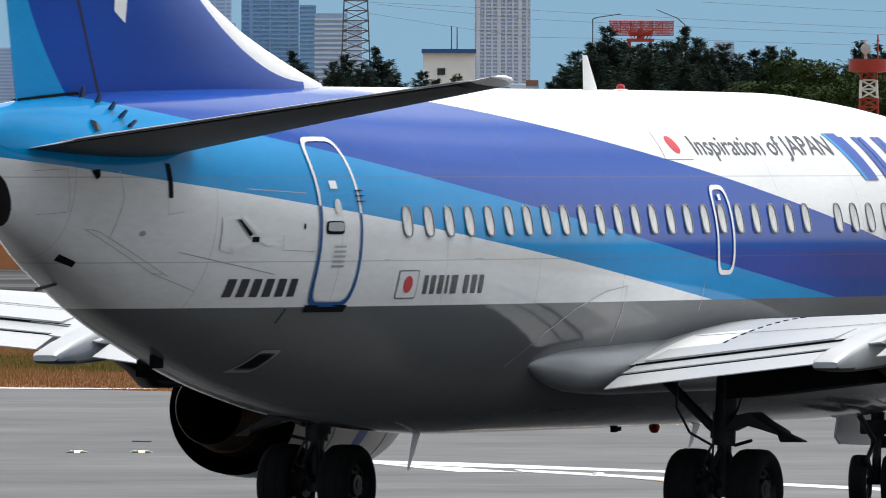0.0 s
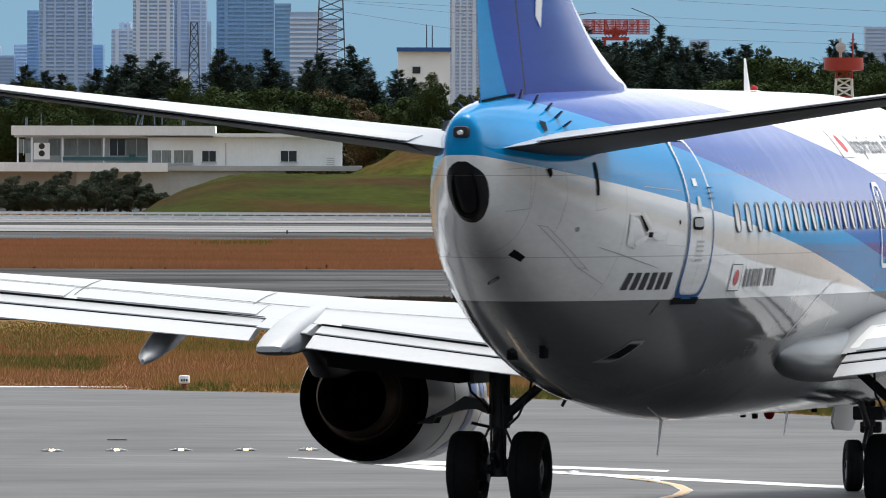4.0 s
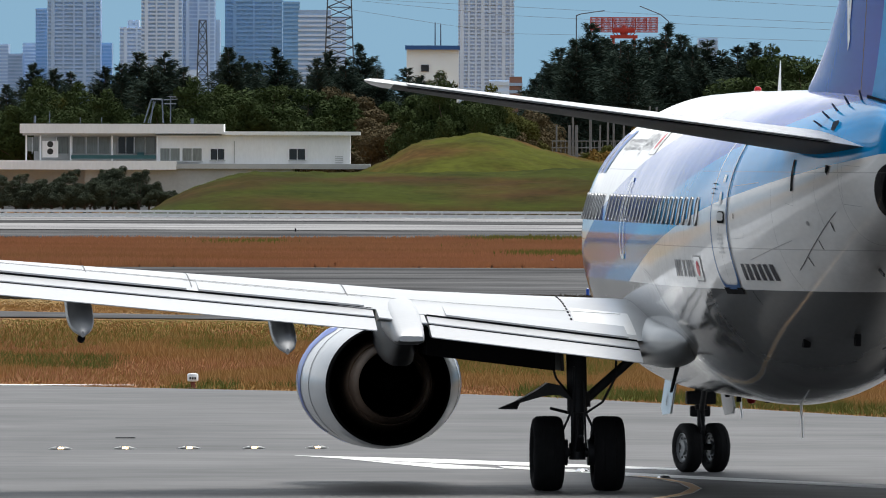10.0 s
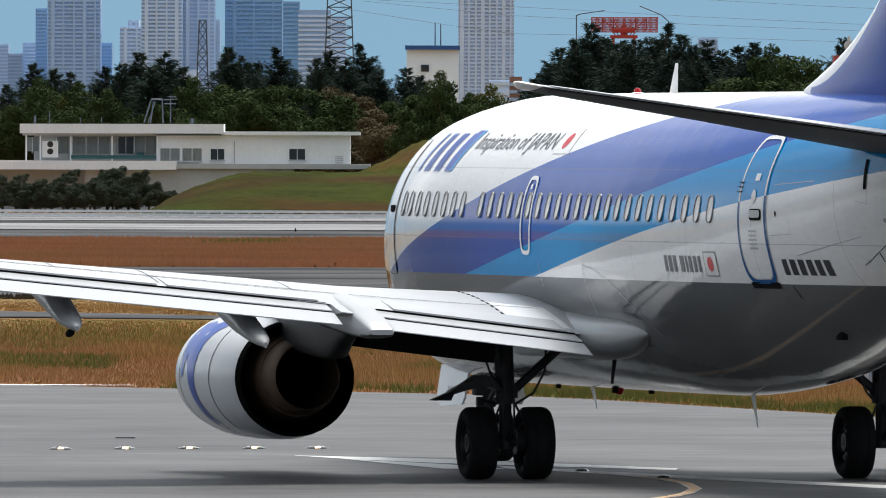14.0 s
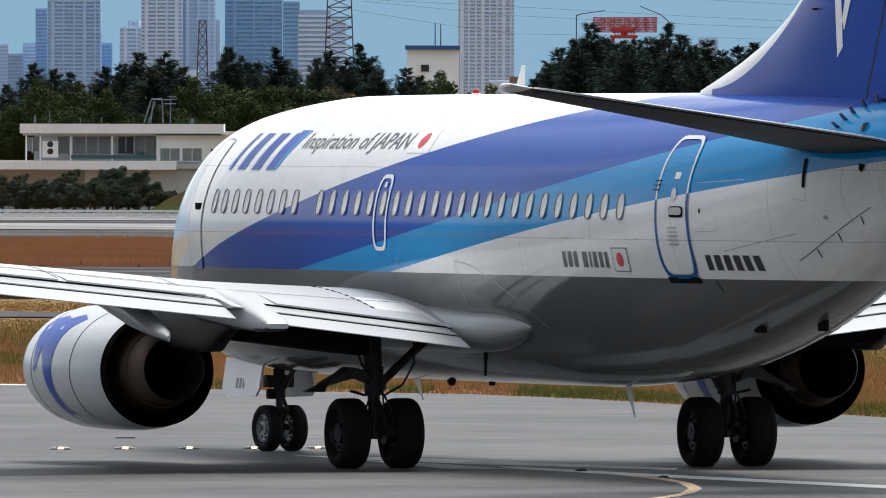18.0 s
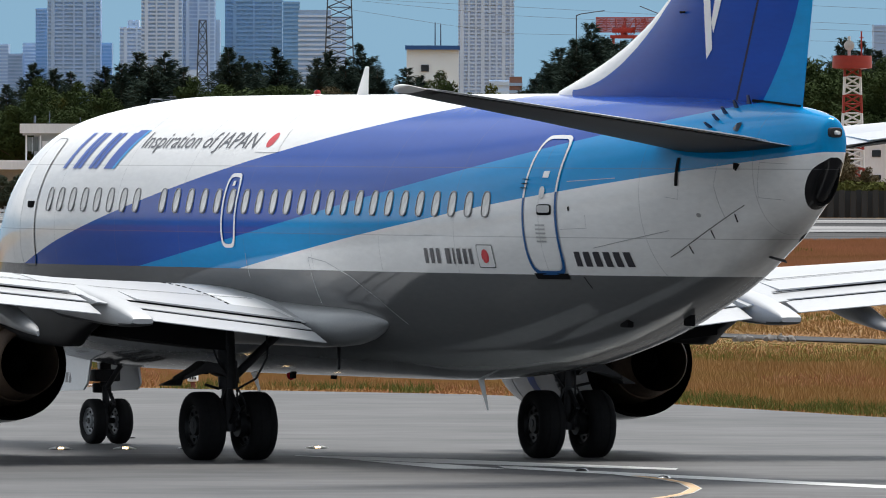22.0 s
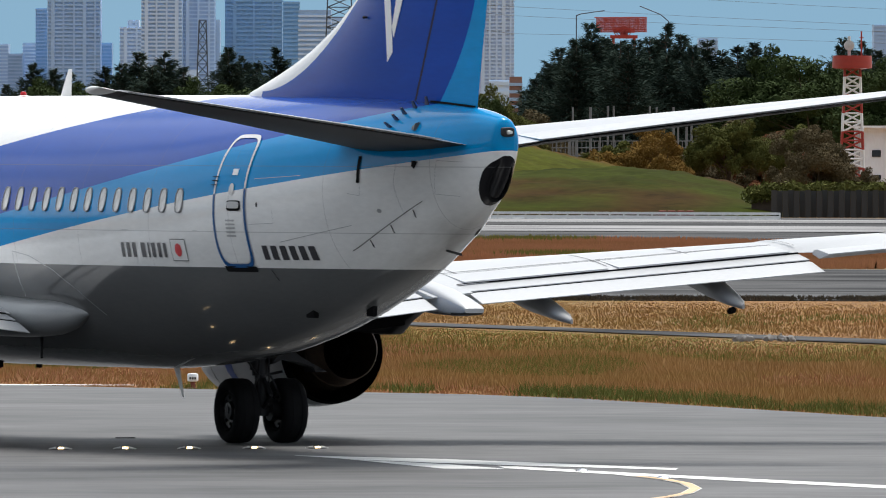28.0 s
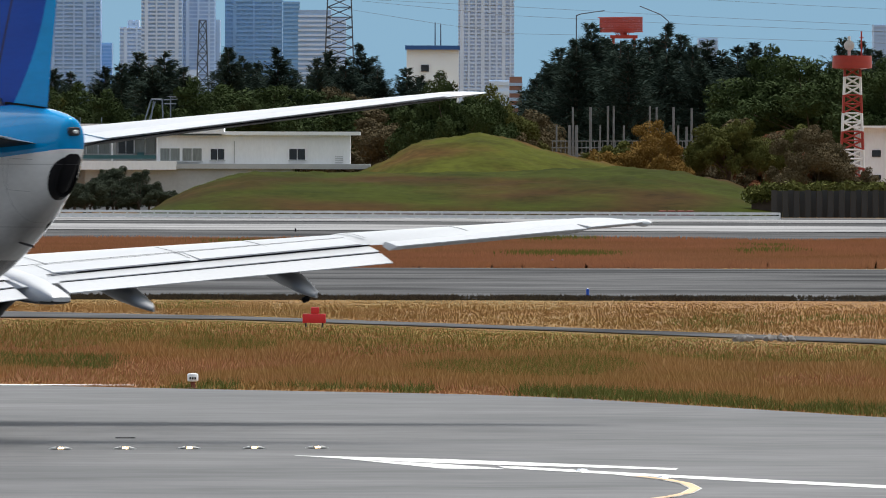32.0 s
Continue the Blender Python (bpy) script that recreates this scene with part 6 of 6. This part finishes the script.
    loft(bm, rings)
    part("rudder_gap", bm, M_DARK, fin, "black gap under the rudder")
    # exhaust of the auxiliary unit
    bm = bmesh.new()
    ax = Vector((-0.82, 0, -0.57)).normalized()
    up = Vector((-0.57, 0, 0.82)).normalized()
    cen = Vector((-14.52, 0, 3.935))
    rings = []
    for s, k in ((-0.30, 0.96), (0.0, 0.98), (0.02, 0.95), (0.02, 0.86), (-0.12, 0.80), (-0.4, 0.7), (-0.42, 0.05)):
        rings.append([cen + ax * s + Vector((0, 1, 0)) * u * k + up * v * k for u, v in oval(0.165, 0.36, 28, 2.4)])
    loft(bm, rings)
    part("exhaust_outlet", bm, M_DARK, plane, "black exhaust outlet in the tail cone")
    bm = bmesh.new()
    loft(bm, [[(x, u * k, 4.62 + v * k) for u, v in oval(0.095, 0.065, 20, 4)] for x, k in ((-14.6, 1.1), (-14.80, 1.0), (-14.82, 0.9))])
    lamp = part("tail_lamp", bm, M_STEEL, plane, "dark rounded lamp housing")
    bm = bmesh.new()
    rod(bm, (-14.78, 0, 4.615), (-14.90, 0, 4.615), 0.035, 0.025, 16)
    part("lens", bm, M_LAMP, lamp, "clear tail lamp lens")
    # vortex strips on the tail cone shoulder
    for s in (1, -1):
        for y in (0.20, 0.35, 0.48, 0.58, 0.67):
            x = -12.55 + 0.5 * y
            top, bot, w, mid = section(x)
            nor = Vector((0, s * y / w ** 2, math.sqrt(1 - (y / w) ** 2) / (top - mid))).normalized()
            p = Vector((0, s * y, mid + (top - mid) * math.sqrt(1 - (y / w) ** 2)))
            tan = Vector((0, -nor.z, nor.y)) * 0.012
            bm = bmesh.new()
            a, b = p - nor * 0.02, p + nor * 0.11
            loft(bm, [[(x + u, *(a + tan * v).yz) for u, v in ((0.06, -1), (0.06, 1), (-0.06, 1), (-0.06, -1))], [(x + u, *(b + tan * v).yz) for u, v in ((0.0, -0.7), (0.0, 0.7), (-0.06, 0.7), (-0.06, -0.7))]])
            part("vortex_strip", bm, M_DARKBLUE, plane, "small blue-black upright strip")


def build_doors(plane):
    for s in (1, -1):
        # aft entry
        door = decal("aft_door", [[(x, z) for x, z in [(-8.56 + a, 3.63 + b) for a, b in oval(0.385, 0.885, 40, 6)]]], s, M_FUS, plane, "aft passenger door, closed, outlined", 0.012)
        decal("door_outline", ring_polys(-8.56, 3.63, 0.45, 0.95, 0.05), s, M_OUT, door, "white and blue painted outline", 0.016)
        decal("door_sill", [[(-8.2, 2.62), (-8.95, 2.62), (-8.98, 2.70), (-8.17, 2.70)]], s, M_DARK, door, "dark scuff plate", 0.02)
        decal("handle_recess", [[(-8.70 + a, 3.565 + b) for a, b in oval(0.19, 0.075, 24, 5)]], s, M_DARK, door, "dark oblong handle recess", 0.02)
        decal("handle", [[(-8.70 + a, 3.575 + b) for a, b in oval(0.165, 0.050, 20, 5)]], s, M_FRAME, door, "metal door handle", 0.03)
        decal("door_window", [[(-8.62 + a, 3.80 + b) for a, b in oval(0.07, 0.085, 20, 2.2)]], s, M_PANE, door, "small oval door window", 0.02)
        decal("placard", [[(-8.56, 4.0), (-8.72, 4.0), (-8.72, 4.09), (-8.56, 4.09)]], s, M_WHITE, door, "", 0.018)
        for k in range(5):
            z = 3.12 + 0.055 * k
            decal("instruction_bar", [[(-8.46, z), (-8.70, z), (-8.70, z + 0.025), (-8.46, z + 0.025)]], s, M_FRAME, door, "", 0.018)
        bm = bmesh.new()
        for z in (3.86, 3.92, 3.98):
            q = skin(-8.08, z, s, 0.02)
            box(bm, q.x - 0.11, q.x + 0.06, q.y - 0.012, q.y + 0.012, z - 0.005, z + 0.005)
        part("hinge", bm, M_DARK, door)
        # front entry
        fdoor = decal("front_door", [[(9.95 + a, 3.58 + b) for a, b in oval(0.40, 0.93, 36, 6)]], s, M_FUS, plane, "front passenger door, closed", 0.012)
        decal("door_outline", ring_polys(9.95, 3.58, 0.412, 0.942, 0.014), s, M_WINGGREY, fdoor, "", 0.014)
        p = skin(9.8, 3.55, s, 0.015)
        bm = bmesh.new()
        box(bm, p.x - 0.13, p.x + 0.13, p.y - 0.02, p.y + 0.02, p.z - 0.05, p.z + 0.05, 0.015)
        part("handle_recess", bm, M_DARK, fdoor)
        # overwing exit
        hatch = decal("overwing_exit", ring_polys(1.77, 3.50, 0.27, 0.53, 0.055, 0.0, 4.5), s, M_WHITE, plane, "white outlined overwing exit hatch", 0.012)
        decal("exit_latch", [[(1.71, 3.85), (1.80, 3.85), (1.80, 3.92), (1.71, 3.92)]], s, M_WHITE, hatch, "small white latch flap", 0.016)
    # cabin windows
    bm = bmesh.new()
    a, b = oval(0.120, 0.182, 24, 2.7), oval(0.104, 0.166, 24, 2.7)
    loft(bm, [[(u, -0.02, v) for u, v in a], [(u, 0.012, v) for u, v in a], [(u, 0.014, v) for u, v in b], [(u, -0.004, v) for u, v in b]], False)
    rim = mesh_of(bm, "cabin_window", M_SURROUND)
    bm = bmesh.new()
    bm.faces.new([bm.verts.new((u * 1.02, 0.004, v * 1.02)) for u, v in b[::-1]])
    pane = mesh_of(bm, "pane", M_PANE, False)
    for s in (1, -1):
        for x in [8.87 - 0.507 * k for k in range(8)] + [4.31 - 0.5175 * k for k in range(23)]:
            p0, p1, p2 = skin(x, 3.63, s), skin(x, 3.73, s), skin(x - 0.2, 3.63, s)
            tilt = math.degrees(math.atan2((p0.y - p1.y) * s, 0.1))
            toe = math.degrees(math.atan2((p0.y - p2.y) * s, 0.2))
            m = pose(p0.x, p0.y, p0.z) @ pose(0, 0, 0, 0, 0, 0 if s > 0 else 180) @ pose(0, 0, 0, 0, 0, -s * toe * -1) @ pose(0, 0, 0, tilt, 0, 0)
            w = part("cabin_window", rim, None, plane, "oval cabin window with dark metal rim")
            w.matrix_basis = m
            part("pane", pane, None, w, "pale grey window pane")


def build_livery(plane):
    for s in (1, -1):
        # airline mark: plain leaning bars and a two tone slash
        bars = []
        for x in (8.78, 8.30, 8.10, 7.62, 7.42, 6.98):
            bars.append([(x, 4.08), (x - 0.16, 4.08), (x - 0.46, 4.60), (x - 0.30, 4.60)])
        for q in bars:
            decal("airline_mark", [q], s, M_NAVY, plane, "navy leaning bar of the airline mark", 0.008)
        decal("airline_mark", [[(6.98, 4.08), (6.66, 4.08), (6.22, 4.64), (6.54, 4.64)]], s, M_NAVY, plane, "navy slash of the airline mark", 0.0085)
        decal("airline_mark", [[(6.66, 4.08), (6.56, 4.08), (6.12, 4.64), (6.22, 4.64)]], s, M_SKYBLUE, plane, "light blue slash of the airline mark", 0.0085)
        slant_text("Inspiration of JAPAN", 6.0 if s > 0 else 1.75, 1.75 if s > 0 else 6.0, 4.31, 4.61, s, M_LETTERGREY, plane, "slogan_letter", "dark grey slogan letter")
        flag = decal("flag_panel", [[(1.55, 4.33), (0.72, 4.33), (0.86, 4.67), (1.69, 4.67)]], s, M_WHITE, plane, "white flag with red disc", 0.008)
        decal("red_disc", [[(1.2 + 0.14 * math.cos(a), 4.50 + 0.105 * math.sin(a)) for a in np.linspace(0, 2 * math.pi, 24, endpoint=False)]], s, M_RED, flag, "red painted disc", 0.012)
        # operator's name as plain bars, and small flag
        x, names = -5.12, []
        for w in (0.14, 0.16, 0.15, 0.0, 0.2, 0.08, 0.16, 0.15, 0.13):
            if w:
                names.append([(x - 0.15 * w, 2.81), (x - 0.85 * w, 2.81), (x - 0.85 * w, 3.02), (x - 0.15 * w, 3.02)])
            x -= (w + 0.035) if w else 0.09
        for q in names:
            decal("name_bar", [q], s, M_LETTER, plane, "black bar in place of a letter", 0.008)
        f2 = decal("flag_panel", [[(-6.77, 2.77), (-7.20, 2.77), (-7.20, 3.07), (-6.77, 3.07)]], s, M_FUS, plane, "small white flag with red disc", 0.008)
        decal("flag_border", ring_polys(-6.985, 2.92, 0.225, 0.16, 0.012, 0, 20), s, M_WINGGREY, f2, "", 0.01)
        decal("red_disc", [[(-6.98 + 0.10 * math.cos(a), 2.92 + 0.095 * math.sin(a)) for a in np.linspace(0, 2 * math.pi, 24, endpoint=False)]], s, M_RED, f2, "red painted disc", 0.012)
        # registration as plain bars
        x, reg = -9.22, []
        for w in (0.17, 0.19, 0.19, 0.19, 0.19, 0.2):
            reg.append([(x - 0.15 * w, 2.80), (x - 0.9 * w, 2.80), (x - 0.9 * w - 0.02, 3.0), (x - 0.15 * w - 0.02, 3.0)])
            x -= 0.95 * (w + 0.045)
        for q in reg:
            decal("registration_bar", [q], s, M_LETTER, plane, "black bar in place of a character", 0.008)
        decal("seam", [[(-9.265, 2.66), (-9.285, 2.66), (-9.315, 2.50), (-9.295, 2.50)]], s, M_DARK, plane, "", 0.006)
        def line(pts, w=0.012, mat=M_FRAME):
            for (xa, za), (xb, zb) in zip(pts, pts[1:]):
                n = Vector((zb - za, xa - xb)).normalized() * w / 2
                decal("skin_seam", [[(xa - n.x, za - n.y), (xb - n.x, zb - n.y), (xb + n.x, zb + n.y), (xa + n.x, za + n.y)]], s, mat, plane, "", 0.005)
        line([(-3.75, 1.95), (-3.2, 2.3), (-2.5, 2.6), (-1.7, 2.8), (-1.1, 2.86)])
        line([(-1.1, 2.2), (-1.1, 2.86)])
        line([(1.2, 2.55), (1.2, 2.9)], 0.01)
        line([(-9.74, 3.05), (-11.52, 3.30)], 0.008)
        line([(-9.06, 3.30), (-9.69, 3.32), (-9.69, 3.5)], 0.006)
        line([(-7.6, 3.2), (-5.2, 3.2)], 0.008)
        line([(-9.2, 3.95), (-10.4, 4.0)], 0.008)
        line([(-14.1, 4.20), (-13.56, 4.22), (-13.45, 3.75), (-13.9, 3.72)], 0.006)
        line([(-12.72, 3.45), (-12.62, 3.9), (-12.7, 4.2)], 0.008)
        line([(-11.56, 3.75), (-11.84, 3.72), (-11.86, 3.86)], 0.006)
        decal("port", [[(-9.3 + 0.022 * math.cos(a), 3.58 + 0.035 * math.sin(a)) for a in np.linspace(0, 2 * math.pi, 12, endpoint=False)]], s, M_DARK, plane, "small dark port beside the door", 0.007)
        decal("port", [[(-12.21 + 0.05 * math.cos(a), 3.51 + 0.03 * math.sin(a)) for a in np.linspace(0, 2 * math.pi, 12, endpoint=False)]], s, M_FRAME, plane, "small grey port on the tail flank", 0.007)
        # service marks below the tailplane
        if s < 0:
            line([(-13.13, 3.56), (-11.8, 3.07), (-10.99, 2.87)], 0.006)
            line([(-12.92, 3.54), (-11.52, 3.03)], 0.006)
            line([(-11.8, 3.07), (-11.62, 3.06)], 0.007)
            line([(-13.1, 3.56), (-12.92, 3.54)], 0.007)
        else:
            line([(-11.3, 2.94), (-11.54, 3.02), (-13.16, 3.65)], 0.010, M_WINGGREY)
            for x, z in ((-11.78, 3.08), (-12.34, 3.29), (-12.92, 3.51)):
                decal("hoist_mark", [[(x + 0.012, z + 0.02), (x - 0.012, z + 0.02), (x + 0.0, z - 0.09), (x + 0.024, z - 0.09)]], s, M_DARK, plane, "short black mark on the tail flank", 0.006)
        decal("pitot_slot", [[(-11.79, 3.90), (-11.86, 3.90), (-11.86, 4.28), (-11.79, 4.28)]], s, M_DARK, plane, "dark slot under the tailplane", 0.012)
        decal("elevator_cutout", [[(-13.04, 4.14), (-13.1, 4.10), (-13.18, 4.20), (-13.04, 4.22)]], s, M_DARK, plane, "", 0.012)


def build_antennas(plane):
    bm = bmesh.new()
    loft(bm, [[(1.95, -0.16, 5.12), (1.72, -0.135, 5.12), (1.5, -0.16, 5.12), (1.72, -0.185, 5.12)], [(1.62, -0.16, 5.55), (1.56, -0.155, 5.55), (1.48, -0.16, 5.55), (1.56, -0.165, 5.55)]])
    part("blade_antenna", bm, M_WHITE, plane, "white blade antenna on the crown")
    bm = bmesh.new()
    lathe(bm, [(5.13, 0.09), (5.15, 0.09), (5.16, 0.05)], "z", 16)
    bmesh.ops.translate(bm, verts=bm.verts, vec=(3.0, 0, 0))
    base = part("beacon", bm, M_WHITE, plane)
    bm = bmesh.new()
    lathe(bm, [(5.155, 0.05), (5.19, 0.048), (5.215, 0.028), (5.22, 0.0001)], "z", 16)
    bmesh.ops.translate(bm, verts=bm.verts, vec=(3.0, 0, 0))
    part("dome", bm, M_BEACON, base, "red beacon dome")
    bm = bmesh.new()
    lathe(bm, [(1.15, 0.07), (1.10, 0.065), (1.06, 0.04), (1.05, 0.0001)], "z", 16)
    bmesh.ops.translate(bm, verts=bm.verts, vec=(4.0, -0.02, 0))
    part("belly_beacon", bm, M_BEACON, plane, "red beacon dome under the belly")
    for x, z0, z1 in ((-2.95, 1.2, 0.74), (5.35, 1.15, 0.84)):
        bm = bmesh.new()
        loft(bm, [[(x + 0.14, 0, z0), (x, 0.02, z0), (x - 0.1, 0, z0), (x, -0.02, z0)], [(x - 0.22, 0, z1), (x - 0.25, 0.008, z1), (x - 0.28, 0, z1), (x - 0.25, -0.008, z1)]])
        part("belly_antenna", bm, M_WHITE, plane, "pale blade antenna under the belly")
    for x, y in ((3.4, 0.2), (2.6, -0.1), (7.2, 0.0)):
        bm = bmesh.new()
        box(bm, x - 0.06, x + 0.06, y - 0.03, y + 0.03, 1.085, 1.17, 0.015)
        part("belly_fitting", bm, M_DARK, plane)
    # outflow valve and inlet scoop on the right flank, skid
    valve = decal("outflow_valve", ring_polys(-9.0, 2.07, 0.165, 0.13, 0.035, 0.1, 8), -1, M_FRAME, plane, "framed outflow valve on the lower flank", 0.012)
    decal("valve_flap", [[(-9.0 + a + 0.1 * b, 2.07 + b) for a, b in oval(0.11, 0.08, 20, 6)]], -1, M_DARK, valve, "dark valve opening", 0.010)
    inlet = decal("air_inlet", [[(-10.89, 3.69), (-10.60, 3.71), (-10.52, 3.66), (-10.79, 3.66), (-10.74, 3.48), (-10.70, 3.36), (-10.55, 3.36), (-10.61, 3.28), (-10.86, 3.33)]], -1, M_WHITE, plane, "flared pale air inlet on the tail flank", 0.014)
    decal("inlet_slot", [[(-10.62, 3.665), (-10.56, 3.665), (-10.31, 3.50), (-10.36, 3.47)]], -1, M_DARK, inlet, "dark wedge of the air inlet", 0.018)
    decal("inlet_ridge", [[(-10.58, 3.70), (-10.50, 3.70), (-10.18, 3.53), (-10.25, 3.50)]], -1, M_WHITE, inlet, "", 0.03)
    decal("inlet_ridge", [[(-10.62, 3.30), (-10.70, 3.36), (-10.36, 3.44), (-10.30, 3.40)]], -1, M_WHITE, inlet, "", 0.03)
    decal("inlet_box", [[(-10.20, 3.41), (-10.33, 3.41), (-10.33, 3.47), (-10.20, 3.47)]], -1, M_DARK, inlet, "", 0.032)
    decal("inlet_tip", [[(-9.73, 3.45), (-10.02, 3.47), (-10.18, 3.43), (-10.02, 3.37), (-9.74, 3.38), (-9.9, 3.415)]], -1, M_WHITE, inlet, "", 0.014)
    for s in (1, -1):
        p = skin(-12.85, 4.69, s, 0.0)
        bm = bmesh.new()
        loft(bm, [[(-12.70, p.y - s * 0.02, 4.66), (-12.70, p.y + s * 0.01, 4.66), (-12.72, p.y - s * 0.02, 4.70), (-12.72, p.y - s * 0.03, 4.70)],
                  [(-12.93, p.y - s * 0.02, 4.62), (-12.93, p.y + s * 0.06, 4.64), (-12.93, p.y + s * 0.03, 4.74), (-12.93, p.y - s * 0.04, 4.76)]])
        part("vent_scoop", bm, M_WINGGREY, plane, "small grey vent scoop above the tailplane")
    bm = bmesh.new()
    loft(bm, [[(-12.6, -0.015, 2.98), (-12.6, 0.015, 2.98), (-12.72, 0.015, 2.94), (-12.72, -0.015, 2.94)], [(-13.2, -0.01, 2.92), (-13.2, 0.01, 2.92), (-13.24, 0.01, 2.88), (-13.24, -0.01, 2.88)]])
    part("drain_mast", bm, M_STEEL, plane, "dark drain mast under the tail")
    bm = bmesh.new()
    box(bm, -10.2, -9.95, -0.035, 0.035, 2.0, 2.20, 0.02)
    part("tail_skid", bm, M_DARK, plane)
    bm = bmesh.new()
    box(bm, -9.35, -9.08, 0.50, 0.59, 1.97, 2.10, 0.02)
    part("vent_box", bm, M_DARK, plane, "small dark vent box under the rear belly")
    bm = bmesh.new()
    rod(bm, (-1.2, 1.42, 1.60), (-1.45, 1.52, 1.30), 0.03, 0.02, 10)
    part("drain_mast", bm, M_STEEL, plane, "thin dark drain mast under the wing root")
    decal("panel_mark", [[(-12.93, 3.14), (-13.22, 3.22), (-13.25, 3.29), (-12.96, 3.20)]], -1, M_DARK, plane, "short black slash on the tail flank", 0.006)


def build_airliner():
    plane = thing("airliner", "white twin-engine airliner with navy and light blue stripes", "airliner")
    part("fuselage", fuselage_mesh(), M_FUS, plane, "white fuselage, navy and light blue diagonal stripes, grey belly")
    for s in (1, -1):
        build_wing(plane, s)
        build_engine(plane, s)
    build_gear(plane)
    build_tail(plane)
    build_doors(plane)
    build_livery(plane)
    build_antennas(plane)
    return plane


AIRLINER = build_airliner()


# ---- what moves ----
def motions():
    TAXI = [
        (0, 0.702, 178.38, 66.22), (0.5, 1.148, 179.45, 67.67), (1, 1.565, 180.5, 69.13), (1.5, 1.918, 181.51, 70.65), (2, 2.251, 182.51, 72.2),
        (2.5, 2.556, 183.51, 73.71), (3, 2.85, 184.51, 75.2), (3.5, 3.117, 185.49, 76.67), (4, 3.345, 186.44, 78.11), (4.5, 3.539, 187.37, 79.58),
        (6.5, 4.111, 191.06, 85.31), (7, 4.21, 191.81, 86.67), (7.5, 4.285, 192.54, 87.95), (8, 4.321, 193.25, 89.14), (8.5, 4.35, 193.95, 90.39),
        (9, 4.375, 194.65, 91.69), (9.5, 4.362, 195.39, 92.93), (10, 4.329, 196.16, 94.2), (10.5, 4.281, 196.95, 95.53), (11, 4.212, 197.77, 96.87),
        (11.5, 4.123, 198.61, 98.13), (12, 4.012, 199.49, 99.37), (12.5, 3.87, 200.39, 100.6), (13, 3.721, 201.3, 101.83), (13.5, 3.553, 202.23, 103),
        (15.5, 2.689, 206.06, 107.28), (16, 2.454, 206.92, 108.05), (16.5, 2.214, 207.77, 108.74), (17, 1.981, 208.56, 109.39), (17.5, 1.744, 209.32, 109.91),
        (18, 1.502, 210.04, 110.38), (18.5, 1.263, 210.72, 110.86), (19, 1.009, 211.38, 111.33), (19.5, 0.771, 212.02, 111.79), (20, 0.508, 212.66, 112.24),
        (20.5, 0.235, 213.31, 112.6), (21, -0.045, 213.96, 112.85), (21.5, -0.333, 214.62, 113.02), (22, -0.624, 215.28, 113.15), (22.5, -0.928, 215.96, 113.27),
        (23, -1.239, 216.65, 113.34), (23.5, -1.559, 217.37, 113.42), (24, -1.886, 218.11, 113.47), (24.5, -2.234, 218.9, 113.52), (26.5, -3.728, 222.34, 113.65),
        (27, -4.144, 223.31, 113.7), (27.5, -4.597, 224.33, 113.76), (28, -5.077, 225.42, 113.83), (28.5, -5.585, 226.58, 113.95), (29, -6.147, 227.86, 114.01),
        (29.5, -6.778, 229.28, 114.02), (30, -7.509, 230.91, 114.02), (30.5, -8.349, 232.78, 114.05), (31, -9.301, 234.88, 114.13), (31.5, -10.383, 237.22, 114.16),
        (32, -11.54, 239.71, 114.19),
    ]
    walk(AIRLINER, [(t, pose(x, y, 0.02, 0, 0, a)) for t, x, y, a in TAXI])
    # the wheels roll with the way gone
    ts = np.array([r[0] for r in TAXI])
    way = np.concatenate([[0], np.cumsum(np.hypot(np.diff([r[1] for r in TAXI]), np.diff([r[2] for r in TAXI])))])
    # the nose wheels are steered into the turn
    bend = np.convolve(np.pad(np.gradient(np.radians([r[3] for r in TAXI]), way), 2, mode="edge"), np.ones(5) / 5, "valid")
    for wheel, at, radius in WHEELS:
        n = int(way[-1] / radius / radians(75)) + 2
        rows = []
        for k in range(n):
            w = way[-1] * k / (n - 1)
            t = float(np.interp(w, way, ts))
            turn = math.degrees(math.atan(11.07 * np.interp(w, way, bend))) if at[0] > 5 else 0.0
            spot = pose(11.07, 0, 0, 0, 0, turn) @ Vector((0, at[1], at[2])) if at[0] > 5 else Vector(at)
            rows.append((t, pose(*spot, 0, math.degrees(w / radius) % 360, turn)))
        walk(wheel, rows)
    walk(RADAR, [(t, RADAR_POSE @ pose(0, 0, 0, 0, 0, -92.2 * (t - 0.2))) for t in np.arange(0, 32.01, 0.5)])


motions()
